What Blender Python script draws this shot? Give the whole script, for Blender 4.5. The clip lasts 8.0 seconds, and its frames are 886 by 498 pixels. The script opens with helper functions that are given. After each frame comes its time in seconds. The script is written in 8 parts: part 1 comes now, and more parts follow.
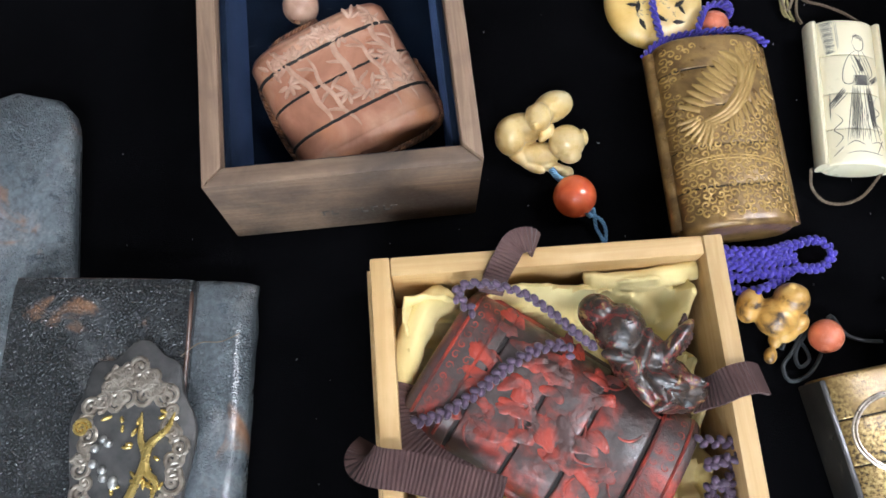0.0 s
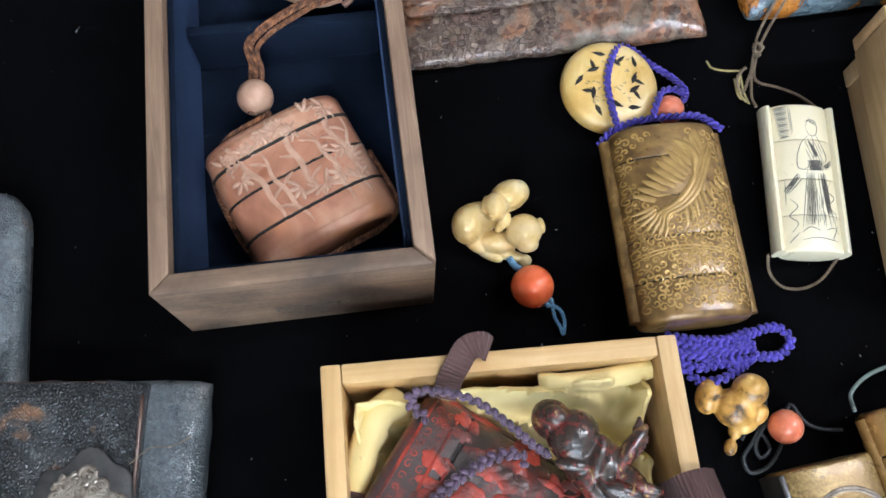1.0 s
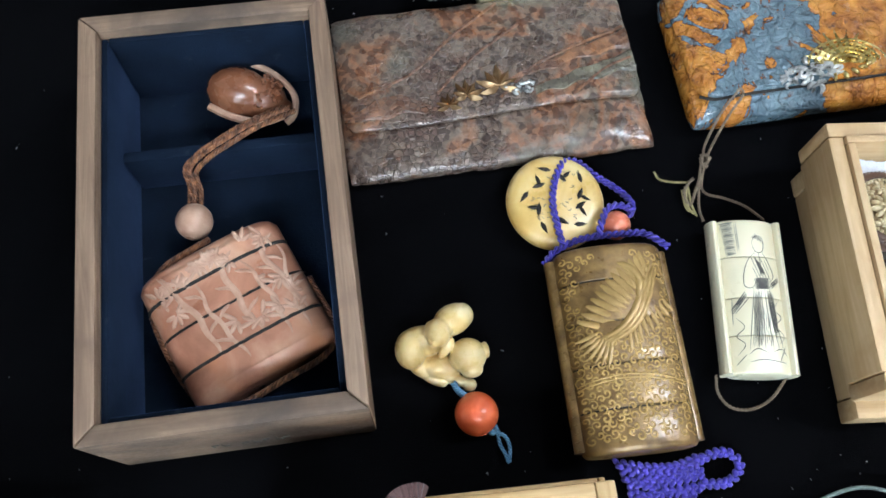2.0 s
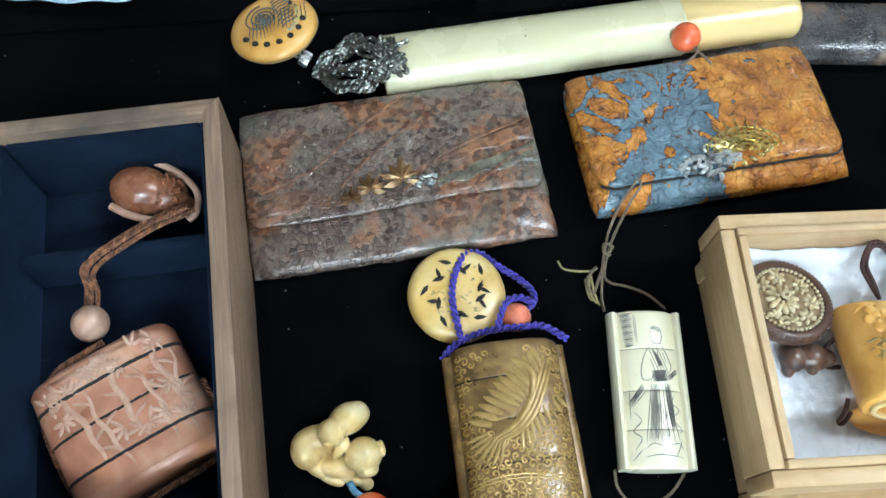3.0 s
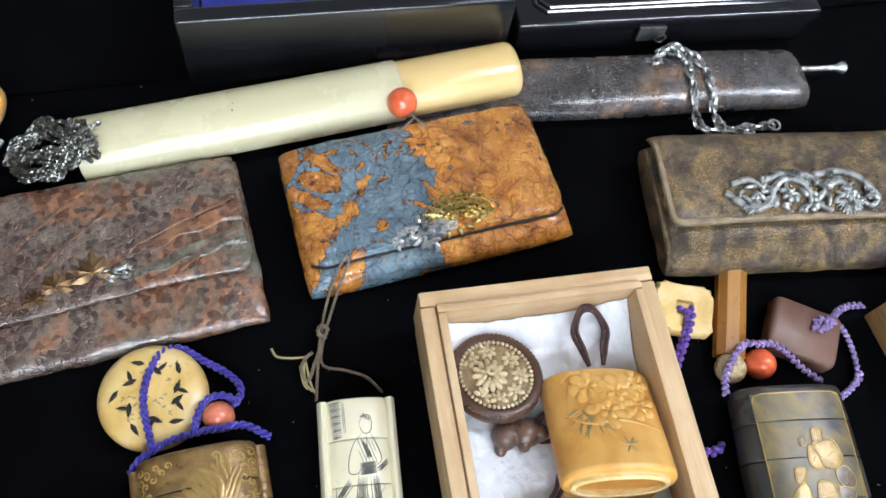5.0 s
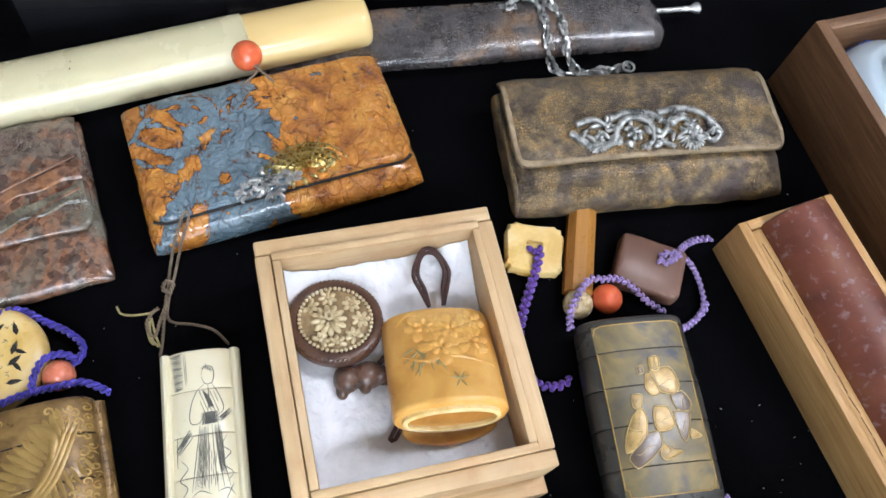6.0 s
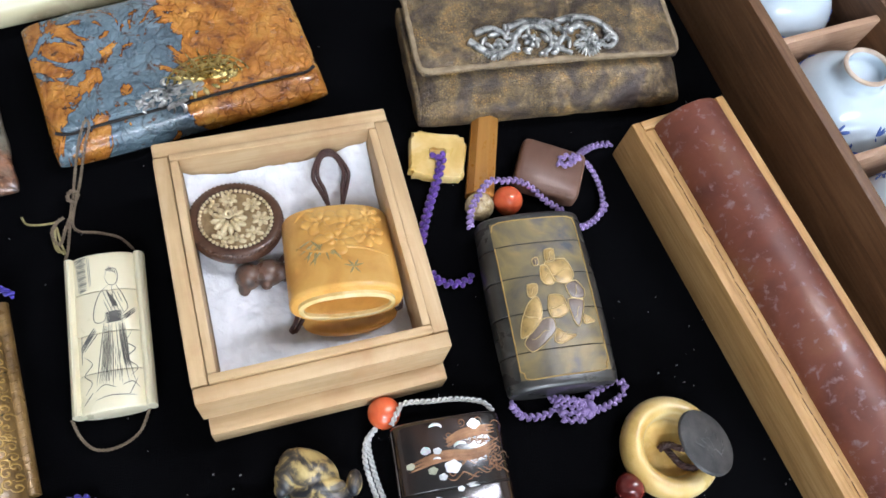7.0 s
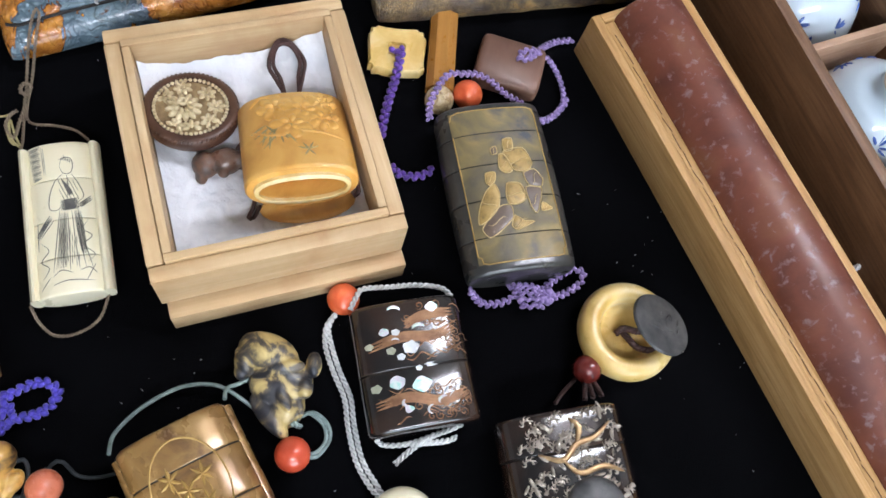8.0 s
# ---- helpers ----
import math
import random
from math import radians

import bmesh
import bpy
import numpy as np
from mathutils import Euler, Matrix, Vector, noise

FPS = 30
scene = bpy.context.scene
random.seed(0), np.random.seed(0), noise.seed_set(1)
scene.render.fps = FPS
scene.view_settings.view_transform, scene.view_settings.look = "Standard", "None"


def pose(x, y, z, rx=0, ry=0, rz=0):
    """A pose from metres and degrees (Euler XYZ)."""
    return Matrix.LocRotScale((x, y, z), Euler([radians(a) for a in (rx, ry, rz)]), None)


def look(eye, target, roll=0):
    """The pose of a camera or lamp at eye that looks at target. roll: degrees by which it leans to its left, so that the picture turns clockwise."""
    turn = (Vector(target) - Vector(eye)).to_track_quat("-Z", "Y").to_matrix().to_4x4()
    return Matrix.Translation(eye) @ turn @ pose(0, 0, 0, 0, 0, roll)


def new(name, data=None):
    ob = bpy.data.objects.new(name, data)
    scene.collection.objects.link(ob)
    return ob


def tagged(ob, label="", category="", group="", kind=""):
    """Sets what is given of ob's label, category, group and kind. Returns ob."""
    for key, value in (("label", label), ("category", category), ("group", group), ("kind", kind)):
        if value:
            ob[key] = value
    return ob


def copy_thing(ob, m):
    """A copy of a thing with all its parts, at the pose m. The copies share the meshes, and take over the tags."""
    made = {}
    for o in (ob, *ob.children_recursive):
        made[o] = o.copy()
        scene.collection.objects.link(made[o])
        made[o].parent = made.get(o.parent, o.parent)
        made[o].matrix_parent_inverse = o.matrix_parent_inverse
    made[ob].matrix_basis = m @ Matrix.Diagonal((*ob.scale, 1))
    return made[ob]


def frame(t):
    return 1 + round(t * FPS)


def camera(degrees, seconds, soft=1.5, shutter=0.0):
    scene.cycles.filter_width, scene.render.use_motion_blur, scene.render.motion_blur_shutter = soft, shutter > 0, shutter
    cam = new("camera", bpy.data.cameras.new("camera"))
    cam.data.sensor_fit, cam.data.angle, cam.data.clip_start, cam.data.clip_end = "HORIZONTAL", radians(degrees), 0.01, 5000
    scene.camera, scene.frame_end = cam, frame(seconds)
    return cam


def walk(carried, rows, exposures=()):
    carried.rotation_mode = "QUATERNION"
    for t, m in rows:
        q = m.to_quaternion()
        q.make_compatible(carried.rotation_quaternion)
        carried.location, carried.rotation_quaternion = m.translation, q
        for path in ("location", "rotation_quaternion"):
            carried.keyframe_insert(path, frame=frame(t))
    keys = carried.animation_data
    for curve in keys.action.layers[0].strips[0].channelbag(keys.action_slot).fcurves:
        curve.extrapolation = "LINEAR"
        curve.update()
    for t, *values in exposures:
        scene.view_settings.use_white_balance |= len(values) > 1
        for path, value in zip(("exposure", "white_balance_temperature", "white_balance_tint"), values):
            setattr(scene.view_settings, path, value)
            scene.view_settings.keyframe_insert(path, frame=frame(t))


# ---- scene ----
cam = camera(57.0, 8.0, soft=1.6)
PATH = [
    (0, (0.03737, 0.01683, 0.27961), (0.04047, 0.15933, -0.19964), 2.67),
    (0.5, (0.04091, 0.02438, 0.28185), (0.04930, 0.17365, -0.19527), 4.13),
    (1, (0.04699, 0.04024, 0.28461), (0.05872, 0.19731, -0.18994), 4.84),
    (1.5, (0.05142, 0.05982, 0.28660), (0.06913, 0.22381, -0.18541), 6.28),
    (3, (0.10010, 0.09199, 0.30226), (0.11974, 0.28807, -0.15727), 4.73),
    (3.5, (0.11741, 0.10064, 0.30184), (0.15004, 0.30617, -0.15279), 6.85),
    (4, (0.13899, 0.10891, 0.30096), (0.18199, 0.31762, -0.15135), 8.16),
    (4.5, (0.15725, 0.11414, 0.29862), (0.21824, 0.32430, -0.15095), 11.22),
    (5, (0.17851, 0.11144, 0.29944), (0.25480, 0.32008, -0.14850), 13.61),
    (6.5, (0.23515, 0.07736, 0.30310), (0.34004, 0.25790, -0.15122), 19.02),
    (7, (0.24112, 0.05680, 0.30218), (0.35335, 0.23255, -0.15226), 20.46),
    (7.5, (0.24422, 0.04280, 0.29924), (0.36008, 0.20579, -0.15903), 22.52),
    (8, (0.24634, 0.03060, 0.29549), (0.36207, 0.17976, -0.16749), 24.64),
]
walk(cam, [(t, look(eye, target, roll)) for t, eye, target, roll in PATH], [(0.0, 0.6, 6150, 9), (1.5, 0.6, 5900, 6), (3.0, 0.58, 5550, -4), (4.0, 0.58, 5600, -1), (5.0, 0.52, 5950, 7), (6.5, 0.44, 6050, 9), (8.0, 0.36, 6100, 10)])

# ---- light: a closed white room with ceiling panels and a window behind the camera ----
world = bpy.data.worlds.new("world")
scene.world = world
world.use_nodes = True
_sky = world.node_tree.nodes.new("ShaderNodeTexSky")
_sky.sky_type, _sky.sun_disc = "NISHITA", False
_sky.sun_elevation, _sky.sun_rotation = radians(40), radians(200)
world.node_tree.links.new(_sky.outputs[0], world.node_tree.nodes["Background"].inputs[0])
world.node_tree.nodes["Background"].inputs[1].default_value = 0.1
PANEL = 54.0
WINDOW_LIGHT = 34.0
lamp = bpy.data.lights.new("window_daylight", "AREA")
lamp.shape, lamp.size, lamp.size_y, lamp.energy, lamp.color = "RECTANGLE", 1.9, 1.1, WINDOW_LIGHT, (0.8, 0.91, 1.0)
lamp_ob = new("window_daylight", lamp)
lamp_ob.matrix_world = look((0.2, -2.28, 0.85), (0.2, 0.0, 0.3))


# ---- materials ----
def nodes_of(name):
    m = bpy.data.materials.new(name)
    m.use_nodes = True
    t = m.node_tree
    return m, t, t.nodes["Principled BSDF"]


def add(t, kind, **inputs):
    n = t.nodes.new("ShaderNode" + kind)
    for key, value in inputs.items():
        n.inputs[key.replace("_", " ")].default_value = value
    return n


def ramp(t, source, stops):
    r = t.nodes.new("ShaderNodeValToRGB")
    e = r.color_ramp.elements
    while len(e) < len(stops):
        e.new(0.5)
    for k, (p, c) in enumerate(stops):
        e[k].position = p
        e[k].color = (*c, 1) if len(c) == 3 else c
    t.links.new(source, r.inputs[0])
    return r.outputs[0]


def coords(t, scale=(1, 1, 1)):
    c = t.nodes.new("ShaderNodeTexCoord")
    mp = t.nodes.new("ShaderNodeMapping")
    mp.inputs["Scale"].default_value = scale
    t.links.new(c.outputs["Object"], mp.inputs[0])
    return mp.outputs[0]


def noise_tex(t, scale, detail=4.0, dist=0.0, stretch=(1, 1, 1), rough=0.55):
    n = add(t, "TexNoise", Scale=scale, Detail=detail, Distortion=dist, Roughness=rough)
    t.links.new(coords(t, stretch), n.inputs["Vector"])
    return n.outputs["Fac"]


def blend(t, fac, a, b, kind="MIX"):
    m = t.nodes.new("ShaderNodeMix")
    m.data_type, m.blend_type = "RGBA", kind
    for value, socket in ((fac, m.inputs[0]), (a, m.inputs[6]), (b, m.inputs[7])):
        if isinstance(value, (int, float)):
            socket.default_value = value
        elif isinstance(value, tuple):
            socket.default_value = (*value, 1)
        else:
            t.links.new(value, socket)
    return m.outputs[2]


def bumped(t, b, height, strength, distance):
    n = add(t, "Bump", Strength=strength, Distance=distance)
    t.links.new(height, n.inputs["Height"])
    t.links.new(n.outputs[0], b.inputs["Normal"])
    return n


def surface(name, stops, scale=60, stretch=(1, 1, 1), dist=0.0, rough=(0.4, 0.6), metal=0.0, spots=None,
            bump=0.3, bscale=500, bdist=0.0003, bstretch=(1, 1, 1), coat=0.0, sheen=0.0, vary=0.0, detail=5, spec=0.5, sss=0.0):
    """A surface with noise colour, a second layer of stains, rough patches and fine relief."""
    m, t, b = nodes_of(name)
    colour = ramp(t, noise_tex(t, scale, detail, dist, stretch), stops)
    if spots:
        tint, sscale, lo, hi = spots
        f = ramp(t, noise_tex(t, sscale, 6, 0.4), [(lo, (0, 0, 0)), (hi, (1, 1, 1))])
        colour = blend(t, f, colour, tint)
    if vary:
        info = t.nodes.new("ShaderNodeObjectInfo")
        v = ramp(t, info.outputs["Random"], [(0, (1 - vary,) * 3), (1, (1, 1, 1))])
        colour = blend(t, 1.0, colour, v, "MULTIPLY")
    t.links.new(colour, b.inputs["Base Color"])
    r = ramp(t, noise_tex(t, scale * 1.7, 4), [(0.3, (rough[0],) * 3), (0.7, (rough[1],) * 3)])
    t.links.new(r, b.inputs["Roughness"])
    b.inputs["Metallic"].default_value = metal
    b.inputs["Coat Weight"].default_value = coat
    b.inputs["Coat Roughness"].default_value = 0.12
    b.inputs["Sheen Weight"].default_value = sheen
    b.inputs["Specular IOR Level"].default_value = spec
    if sss:
        b.inputs["Subsurface Weight"].default_value = sss
        b.inputs["Subsurface Radius"].default_value = (0.004, 0.003, 0.002)
        b.inputs["Subsurface Scale"].default_value = 0.5
    if bump:
        bumped(t, b, noise_tex(t, bscale, 5, 0.2, bstretch), bump, bdist)
    return m


def wood(name, dark, mid, light, axis="y", grain=120, rough=(0.45, 0.65), coat=0.0, stain=None, bump=0.35):
    s = {"x": (0.06, 1, 1), "y": (1, 0.06, 1), "z": (1, 1, 0.06)}[axis]
    grain *= 2.6
    return surface(name, [(0.25, dark), (0.5, mid), (0.75, light)], grain, s, 1.2, rough, bump=bump, bscale=420, bdist=0.0003,
                   bstretch=s, coat=coat, spots=stain, vary=0.16)


def leather(name, stops, cells, joint, rough=(0.25, 0.5), coat=0.3, spots=None, bdist=0.0006, sharp=0.12, mix=0.5, bump=0.8, nscale=60, patch=(0.35, 0.65), cell_stops=((0.2, (0.34, 0.3, 0.3)), (0.8, (1, 1, 1))), warp_by=0.0016):
    """Crackled leather: cells with recessed joints over a mottled ground."""
    m, t, b = nodes_of(name)
    base = noise_tex(t, nscale, 7, 0.5)
    colour = ramp(t, base, stops)
    v = t.nodes.new("ShaderNodeTexVoronoi")
    v.inputs["Scale"].default_value = cells
    warp = blend(t, warp_by, coords(t), noise_colour(t, cells * 0.35))
    t.links.new(warp, v.inputs["Vector"])
    e = t.nodes.new("ShaderNodeTexVoronoi")
    e.feature = "DISTANCE_TO_EDGE"
    e.inputs["Scale"].default_value = cells
    t.links.new(warp, e.inputs["Vector"])
    cell = ramp(t, v.outputs["Color"], list(cell_stops))
    colour = blend(t, mix, colour, blend(t, 1.0, colour, cell, "MULTIPLY"))
    edge = ramp(t, e.outputs["Distance"], [(0.0, (0, 0, 0)), (sharp, (1, 1, 1))])
    if spots:
        tint, sscale, lo, hi = spots
        colour = blend(t, ramp(t, noise_tex(t, sscale, 6, 0.6), [(lo, (0, 0, 0)), (hi, (1, 1, 1))]), colour, tint)
    calm = ramp(t, noise_tex(t, 38, 4, 0.3), [(patch[0], (0, 0, 0)), (patch[1], (1, 1, 1))])
    edge = blend(t, calm, edge, (1.0, 1.0, 1.0))
    colour = blend(t, edge, joint, colour)
    colour = blend(t, 0.55, colour, blend(t, ramp(t, noise_tex(t, 420, 6, 0.4), [(0.3, (0.25, 0.25, 0.25)), (0.65, (1.25, 1.25, 1.25))]), (0, 0, 0), colour))
    t.links.new(colour, b.inputs["Base Color"])
    t.links.new(ramp(t, noise_tex(t, 140, 4), [(0.3, (rough[0],) * 3), (0.7, (rough[1],) * 3)]), b.inputs["Roughness"])
    b.inputs["Coat Weight"].default_value, b.inputs["Coat Roughness"].default_value = coat, 0.2
    n = bumped(t, b, edge, bump, bdist)
    n2 = add(t, "Bump", Strength=0.5, Distance=0.0004)
    t.links.new(noise_tex(t, 330, 5), n2.inputs["Height"])
    t.links.new(n.outputs[0], n2.inputs["Normal"])
    t.links.new(n2.outputs[0], b.inputs["Normal"])
    return m


def noise_colour(t, scale):
    n = add(t, "TexNoise", Scale=scale, Detail=3.0)
    t.links.new(coords(t), n.inputs["Vector"])
    return n.outputs["Color"]


def woven(name, stops, threads=900, rough=0.9, sheen=0.3, bdist=0.0004, scale=40, bump=0.8):
    """Cloth with crossing threads."""
    m, t, b = nodes_of(name)
    t.links.new(ramp(t, noise_tex(t, scale, 5), stops), b.inputs["Base Color"])
    b.inputs["Roughness"].default_value, b.inputs["Sheen Weight"].default_value = rough, sheen
    waves = []
    for d in ("X", "Y"):
        w = t.nodes.new("ShaderNodeTexWave")
        w.bands_direction = d
        w.inputs["Scale"].default_value, w.inputs["Distortion"].default_value = threads / 20, 1.5
        t.links.new(coords(t), w.inputs["Vector"])
        waves.append(w.outputs["Fac"])
    bumped(t, b, blend(t, 0.5, waves[0], waves[1]), bump, bdist)
    return m


velvet = surface("black_velvet", [(0.3, (0.0009, 0.0009, 0.0012)), (0.7, (0.002, 0.002, 0.0026))], 25, rough=(0.95, 1.0), bump=0.5, bscale=2500, bdist=0.0005, spec=0.04)
plaster = surface("white_plaster", [(0.3, (0.5, 0.49, 0.47)), (0.7, (0.58, 0.57, 0.55))], 3, rough=(0.8, 0.9), bump=0.2, bscale=60, bdist=0.001)
floor_mat = surface("grey_carpet", [(0.3, (0.12, 0.12, 0.12)), (0.7, (0.2, 0.2, 0.2))], 9, rough=(0.9, 1.0), bump=0.5, bscale=300, bdist=0.003)
aged_x = wood("aged_brown_wood_x", (0.15, 0.09, 0.058), (0.25, 0.16, 0.103), (0.36, 0.245, 0.16), "x", 150, stain=((0.1, 0.07, 0.052), 34, 0.38, 0.62))
aged_y = wood("aged_brown_wood_y", (0.15, 0.09, 0.058), (0.25, 0.16, 0.103), (0.36, 0.245, 0.16), "y", 150, stain=((0.17, 0.105, 0.07), 38, 0.55, 0.75))
navy = surface("navy_velvet", [(0.3, (0.0045, 0.0075, 0.014)), (0.7, (0.0085, 0.015, 0.03))], 45, rough=(0.85, 1.0), bump=0.4, bscale=1500, bdist=0.0005, sheen=0.55, spec=0.05, spots=((0.03, 0.036, 0.045), 160, 0.66, 0.8))
_n = navy.node_tree.nodes["Principled BSDF"]
_n.inputs["Sheen Tint"].default_value = (0.14, 0.22, 0.46, 1)
_n.inputs["Sheen Roughness"].default_value = 0.35
pine_x = wood("pale_pine_x", (0.55, 0.335, 0.13), (0.65, 0.425, 0.185), (0.73, 0.52, 0.26), "x", 110, stain=((0.55, 0.33, 0.12), 30, 0.5, 0.75))
pine_y = wood("pale_pine_y", (0.55, 0.335, 0.13), (0.65, 0.425, 0.185), (0.73, 0.52, 0.26), "y", 110, stain=((0.55, 0.33, 0.12), 30, 0.5, 0.75))
cedar_x = wood("pale_cedar_x", (0.52, 0.34, 0.165), (0.62, 0.425, 0.22), (0.71, 0.52, 0.3), "x", 95, stain=((0.5, 0.29, 0.13), 30, 0.5, 0.75))
cedar_y = wood("pale_cedar_y", (0.52, 0.34, 0.165), (0.62, 0.425, 0.22), (0.71, 0.52, 0.3), "y", 95, stain=((0.5, 0.29, 0.13), 30, 0.5, 0.75))
honey_x = wood("honey_wood_x", (0.34, 0.17, 0.05), (0.52, 0.29, 0.1), (0.66, 0.41, 0.18), "x", 130)
honey_y = wood("honey_wood_y", (0.34, 0.17, 0.05), (0.52, 0.29, 0.1), (0.66, 0.41, 0.18), "y", 130)
walnut_x = wood("brown_box_wood_x", (0.09, 0.038, 0.014), (0.15, 0.07, 0.028), (0.22, 0.11, 0.048), "x", 140)
walnut_y = wood("brown_box_wood_y", (0.09, 0.038, 0.014), (0.15, 0.07, 0.028), (0.22, 0.11, 0.048), "y", 140)
divider_wood = wood("pinkish_divider_wood", (0.36, 0.2, 0.12), (0.48, 0.29, 0.18), (0.58, 0.38, 0.25), "x", 120)
black_lacquer = surface("black_lacquer", [(0.3, (0.006, 0.006, 0.007)), (0.7, (0.012, 0.012, 0.014))], 30, rough=(0.06, 0.14), bump=0.06, bscale=60, bdist=0.0006, coat=0.6, spots=((0.03, 0.03, 0.032), 220, 0.66, 0.75))
cord_blue = surface("royal_blue_cord", [(0.3, (0.03, 0.02, 0.24)), (0.7, (0.07, 0.045, 0.45))], 300, rough=(0.6, 0.8), bump=0.5, bscale=3000, bdist=0.0002, sheen=0.3)
cord_lilac = surface("lilac_cord", [(0.3, (0.16, 0.1, 0.26)), (0.7, (0.32, 0.22, 0.46))], 300, rough=(0.6, 0.8), bump=0.5, bscale=3000, bdist=0.0002, sheen=0.3)
cord_purple = surface("deep_purple_cord", [(0.3, (0.06, 0.018, 0.2)), (0.7, (0.13, 0.045, 0.34))], 300, rough=(0.6, 0.8), bump=0.5, bscale=3000, bdist=0.0002, sheen=0.3)
cord_plum = surface("plum_cord", [(0.3, (0.04, 0.02, 0.042)), (0.7, (0.095, 0.052, 0.1))], 300, rough=(0.5, 0.7), bump=0.5, bscale=3000, bdist=0.0002, sheen=0.3)
cord_rust = surface("rust_brown_cord", [(0.35, (0.07, 0.026, 0.012)), (0.5, (0.17, 0.065, 0.028)), (0.68, (0.34, 0.14, 0.055))], 420, rough=(0.5, 0.7), bump=0.6, bscale=2200, bdist=0.0003, sheen=0.1)
cord_tan = surface("tan_string", [(0.3, (0.13, 0.09, 0.06)), (0.7, (0.24, 0.18, 0.12))], 300, rough=(0.7, 0.9), bump=0.4, bscale=3000, bdist=0.0002)
cord_white = surface("white_cord", [(0.3, (0.55, 0.54, 0.52)), (0.7, (0.75, 0.74, 0.72))], 300, rough=(0.6, 0.8), bump=0.4, bscale=3000, bdist=0.0002, sheen=0.2)
cord_black = surface("black_cord", [(0.3, (0.012, 0.016, 0.018)), (0.7, (0.03, 0.036, 0.04))], 300, rough=(0.5, 0.7), bump=0.4, bscale=3000, bdist=0.0002)
cord_grey = surface("grey_green_cord", [(0.3, (0.13, 0.17, 0.16)), (0.7, (0.24, 0.3, 0.28))], 300, rough=(0.6, 0.8), bump=0.4, bscale=3000, bdist=0.0002)
cord_sky = surface("sky_blue_cord", [(0.3, (0.08, 0.2, 0.35)), (0.7, (0.2, 0.38, 0.55))], 300, rough=(0.6, 0.8), bump=0.4, bscale=3000, bdist=0.0002)
cord_brown = surface("dark_brown_cord", [(0.3, (0.035, 0.016, 0.014)), (0.7, (0.08, 0.035, 0.03))], 300, rough=(0.5, 0.7), bump=0.4, bscale=3000, bdist=0.0002)
ribbon_mat = surface("plum_brown_ribbon", [(0.3, (0.05, 0.022, 0.02)), (0.7, (0.095, 0.045, 0.04))], 60, rough=(0.7, 0.9), bump=0.4, bscale=1500, bdist=0.0002, sheen=0.1)
coral = surface("orange_coral", [(0.3, (0.62, 0.09, 0.03)), (0.7, (0.78, 0.17, 0.06))], 130, dist=0.8, rough=(0.12, 0.25), bump=0.08, bscale=300, coat=0.5, sss=0.1)
coral_red = surface("red_coral", [(0.3, (0.5, 0.06, 0.025)), (0.7, (0.62, 0.1, 0.045))], 130, rough=(0.12, 0.25), bump=0.08, bscale=300, coat=0.5)
coral_pink = surface("salmon_coral", [(0.3, (0.66, 0.17, 0.09)), (0.7, (0.76, 0.25, 0.14))], 130, rough=(0.2, 0.35), bump=0.08, bscale=300, coat=0.3)
agate = surface("dark_red_agate", [(0.3, (0.1, 0.012, 0.01)), (0.7, (0.2, 0.03, 0.022))], 130, rough=(0.1, 0.2), bump=0.05, coat=0.6)
stone_bead = surface("marbled_stone", [(0.3, (0.2, 0.11, 0.05)), (0.48, (0.55, 0.42, 0.22)), (0.7, (0.75, 0.66, 0.46))], 260, dist=1.0, rough=(0.2, 0.4), bump=0.1, coat=0.3)
ivory = surface("pale_ivory", [(0.3, (0.74, 0.66, 0.45)), (0.7, (0.82, 0.76, 0.56))], 40, stretch=(1, 0.2, 1), rough=(0.25, 0.4), bump=0.06, bscale=300, coat=0.2, sss=0.12)
ivory_tube = surface("cream_ivory", [(0.3, (0.6, 0.54, 0.32)), (0.7, (0.67, 0.61, 0.4))], 30, stretch=(0.1, 1, 1), rough=(0.2, 0.32), bump=0.05, bscale=300, coat=0.3, sss=0.1)
ivory_gold = surface("honey_ivory", [(0.3, (0.72, 0.5, 0.19)), (0.7, (0.8, 0.6, 0.27))], 30, stretch=(0.15, 1, 1), rough=(0.15, 0.25), bump=0.04, bscale=300, coat=0.5, sss=0.1)
ivory_old = surface("yellowed_ivory", [(0.28, (0.58, 0.35, 0.08)), (0.5, (0.72, 0.5, 0.17)), (0.72, (0.78, 0.62, 0.31))], 70, dist=0.6, rough=(0.22, 0.4), bump=0.1, bscale=250, coat=0.3, sss=0.1)
ivory_cream = surface("creamy_carved_ivory", [(0.28, (0.6, 0.39, 0.12)), (0.5, (0.74, 0.56, 0.25)), (0.72, (0.8, 0.67, 0.4))], 75, dist=0.6, rough=(0.22, 0.38), bump=0.12, bscale=250, coat=0.3, sss=0.1)
ivory_orange = surface("orange_stained_ivory", [(0.28, (0.52, 0.24, 0.04)), (0.5, (0.68, 0.36, 0.08)), (0.72, (0.76, 0.46, 0.14))], 60, dist=0.6, rough=(0.28, 0.42), bump=0.12, bscale=250, coat=0.2, sss=0.1)
ivory_tiger = surface("brown_stained_ivory", [(0.34, (0.06, 0.035, 0.02)), (0.46, (0.5, 0.27, 0.06)), (0.7, (0.72, 0.47, 0.15))], 120, dist=0.7, rough=(0.25, 0.4), bump=0.2, bscale=300, coat=0.3)
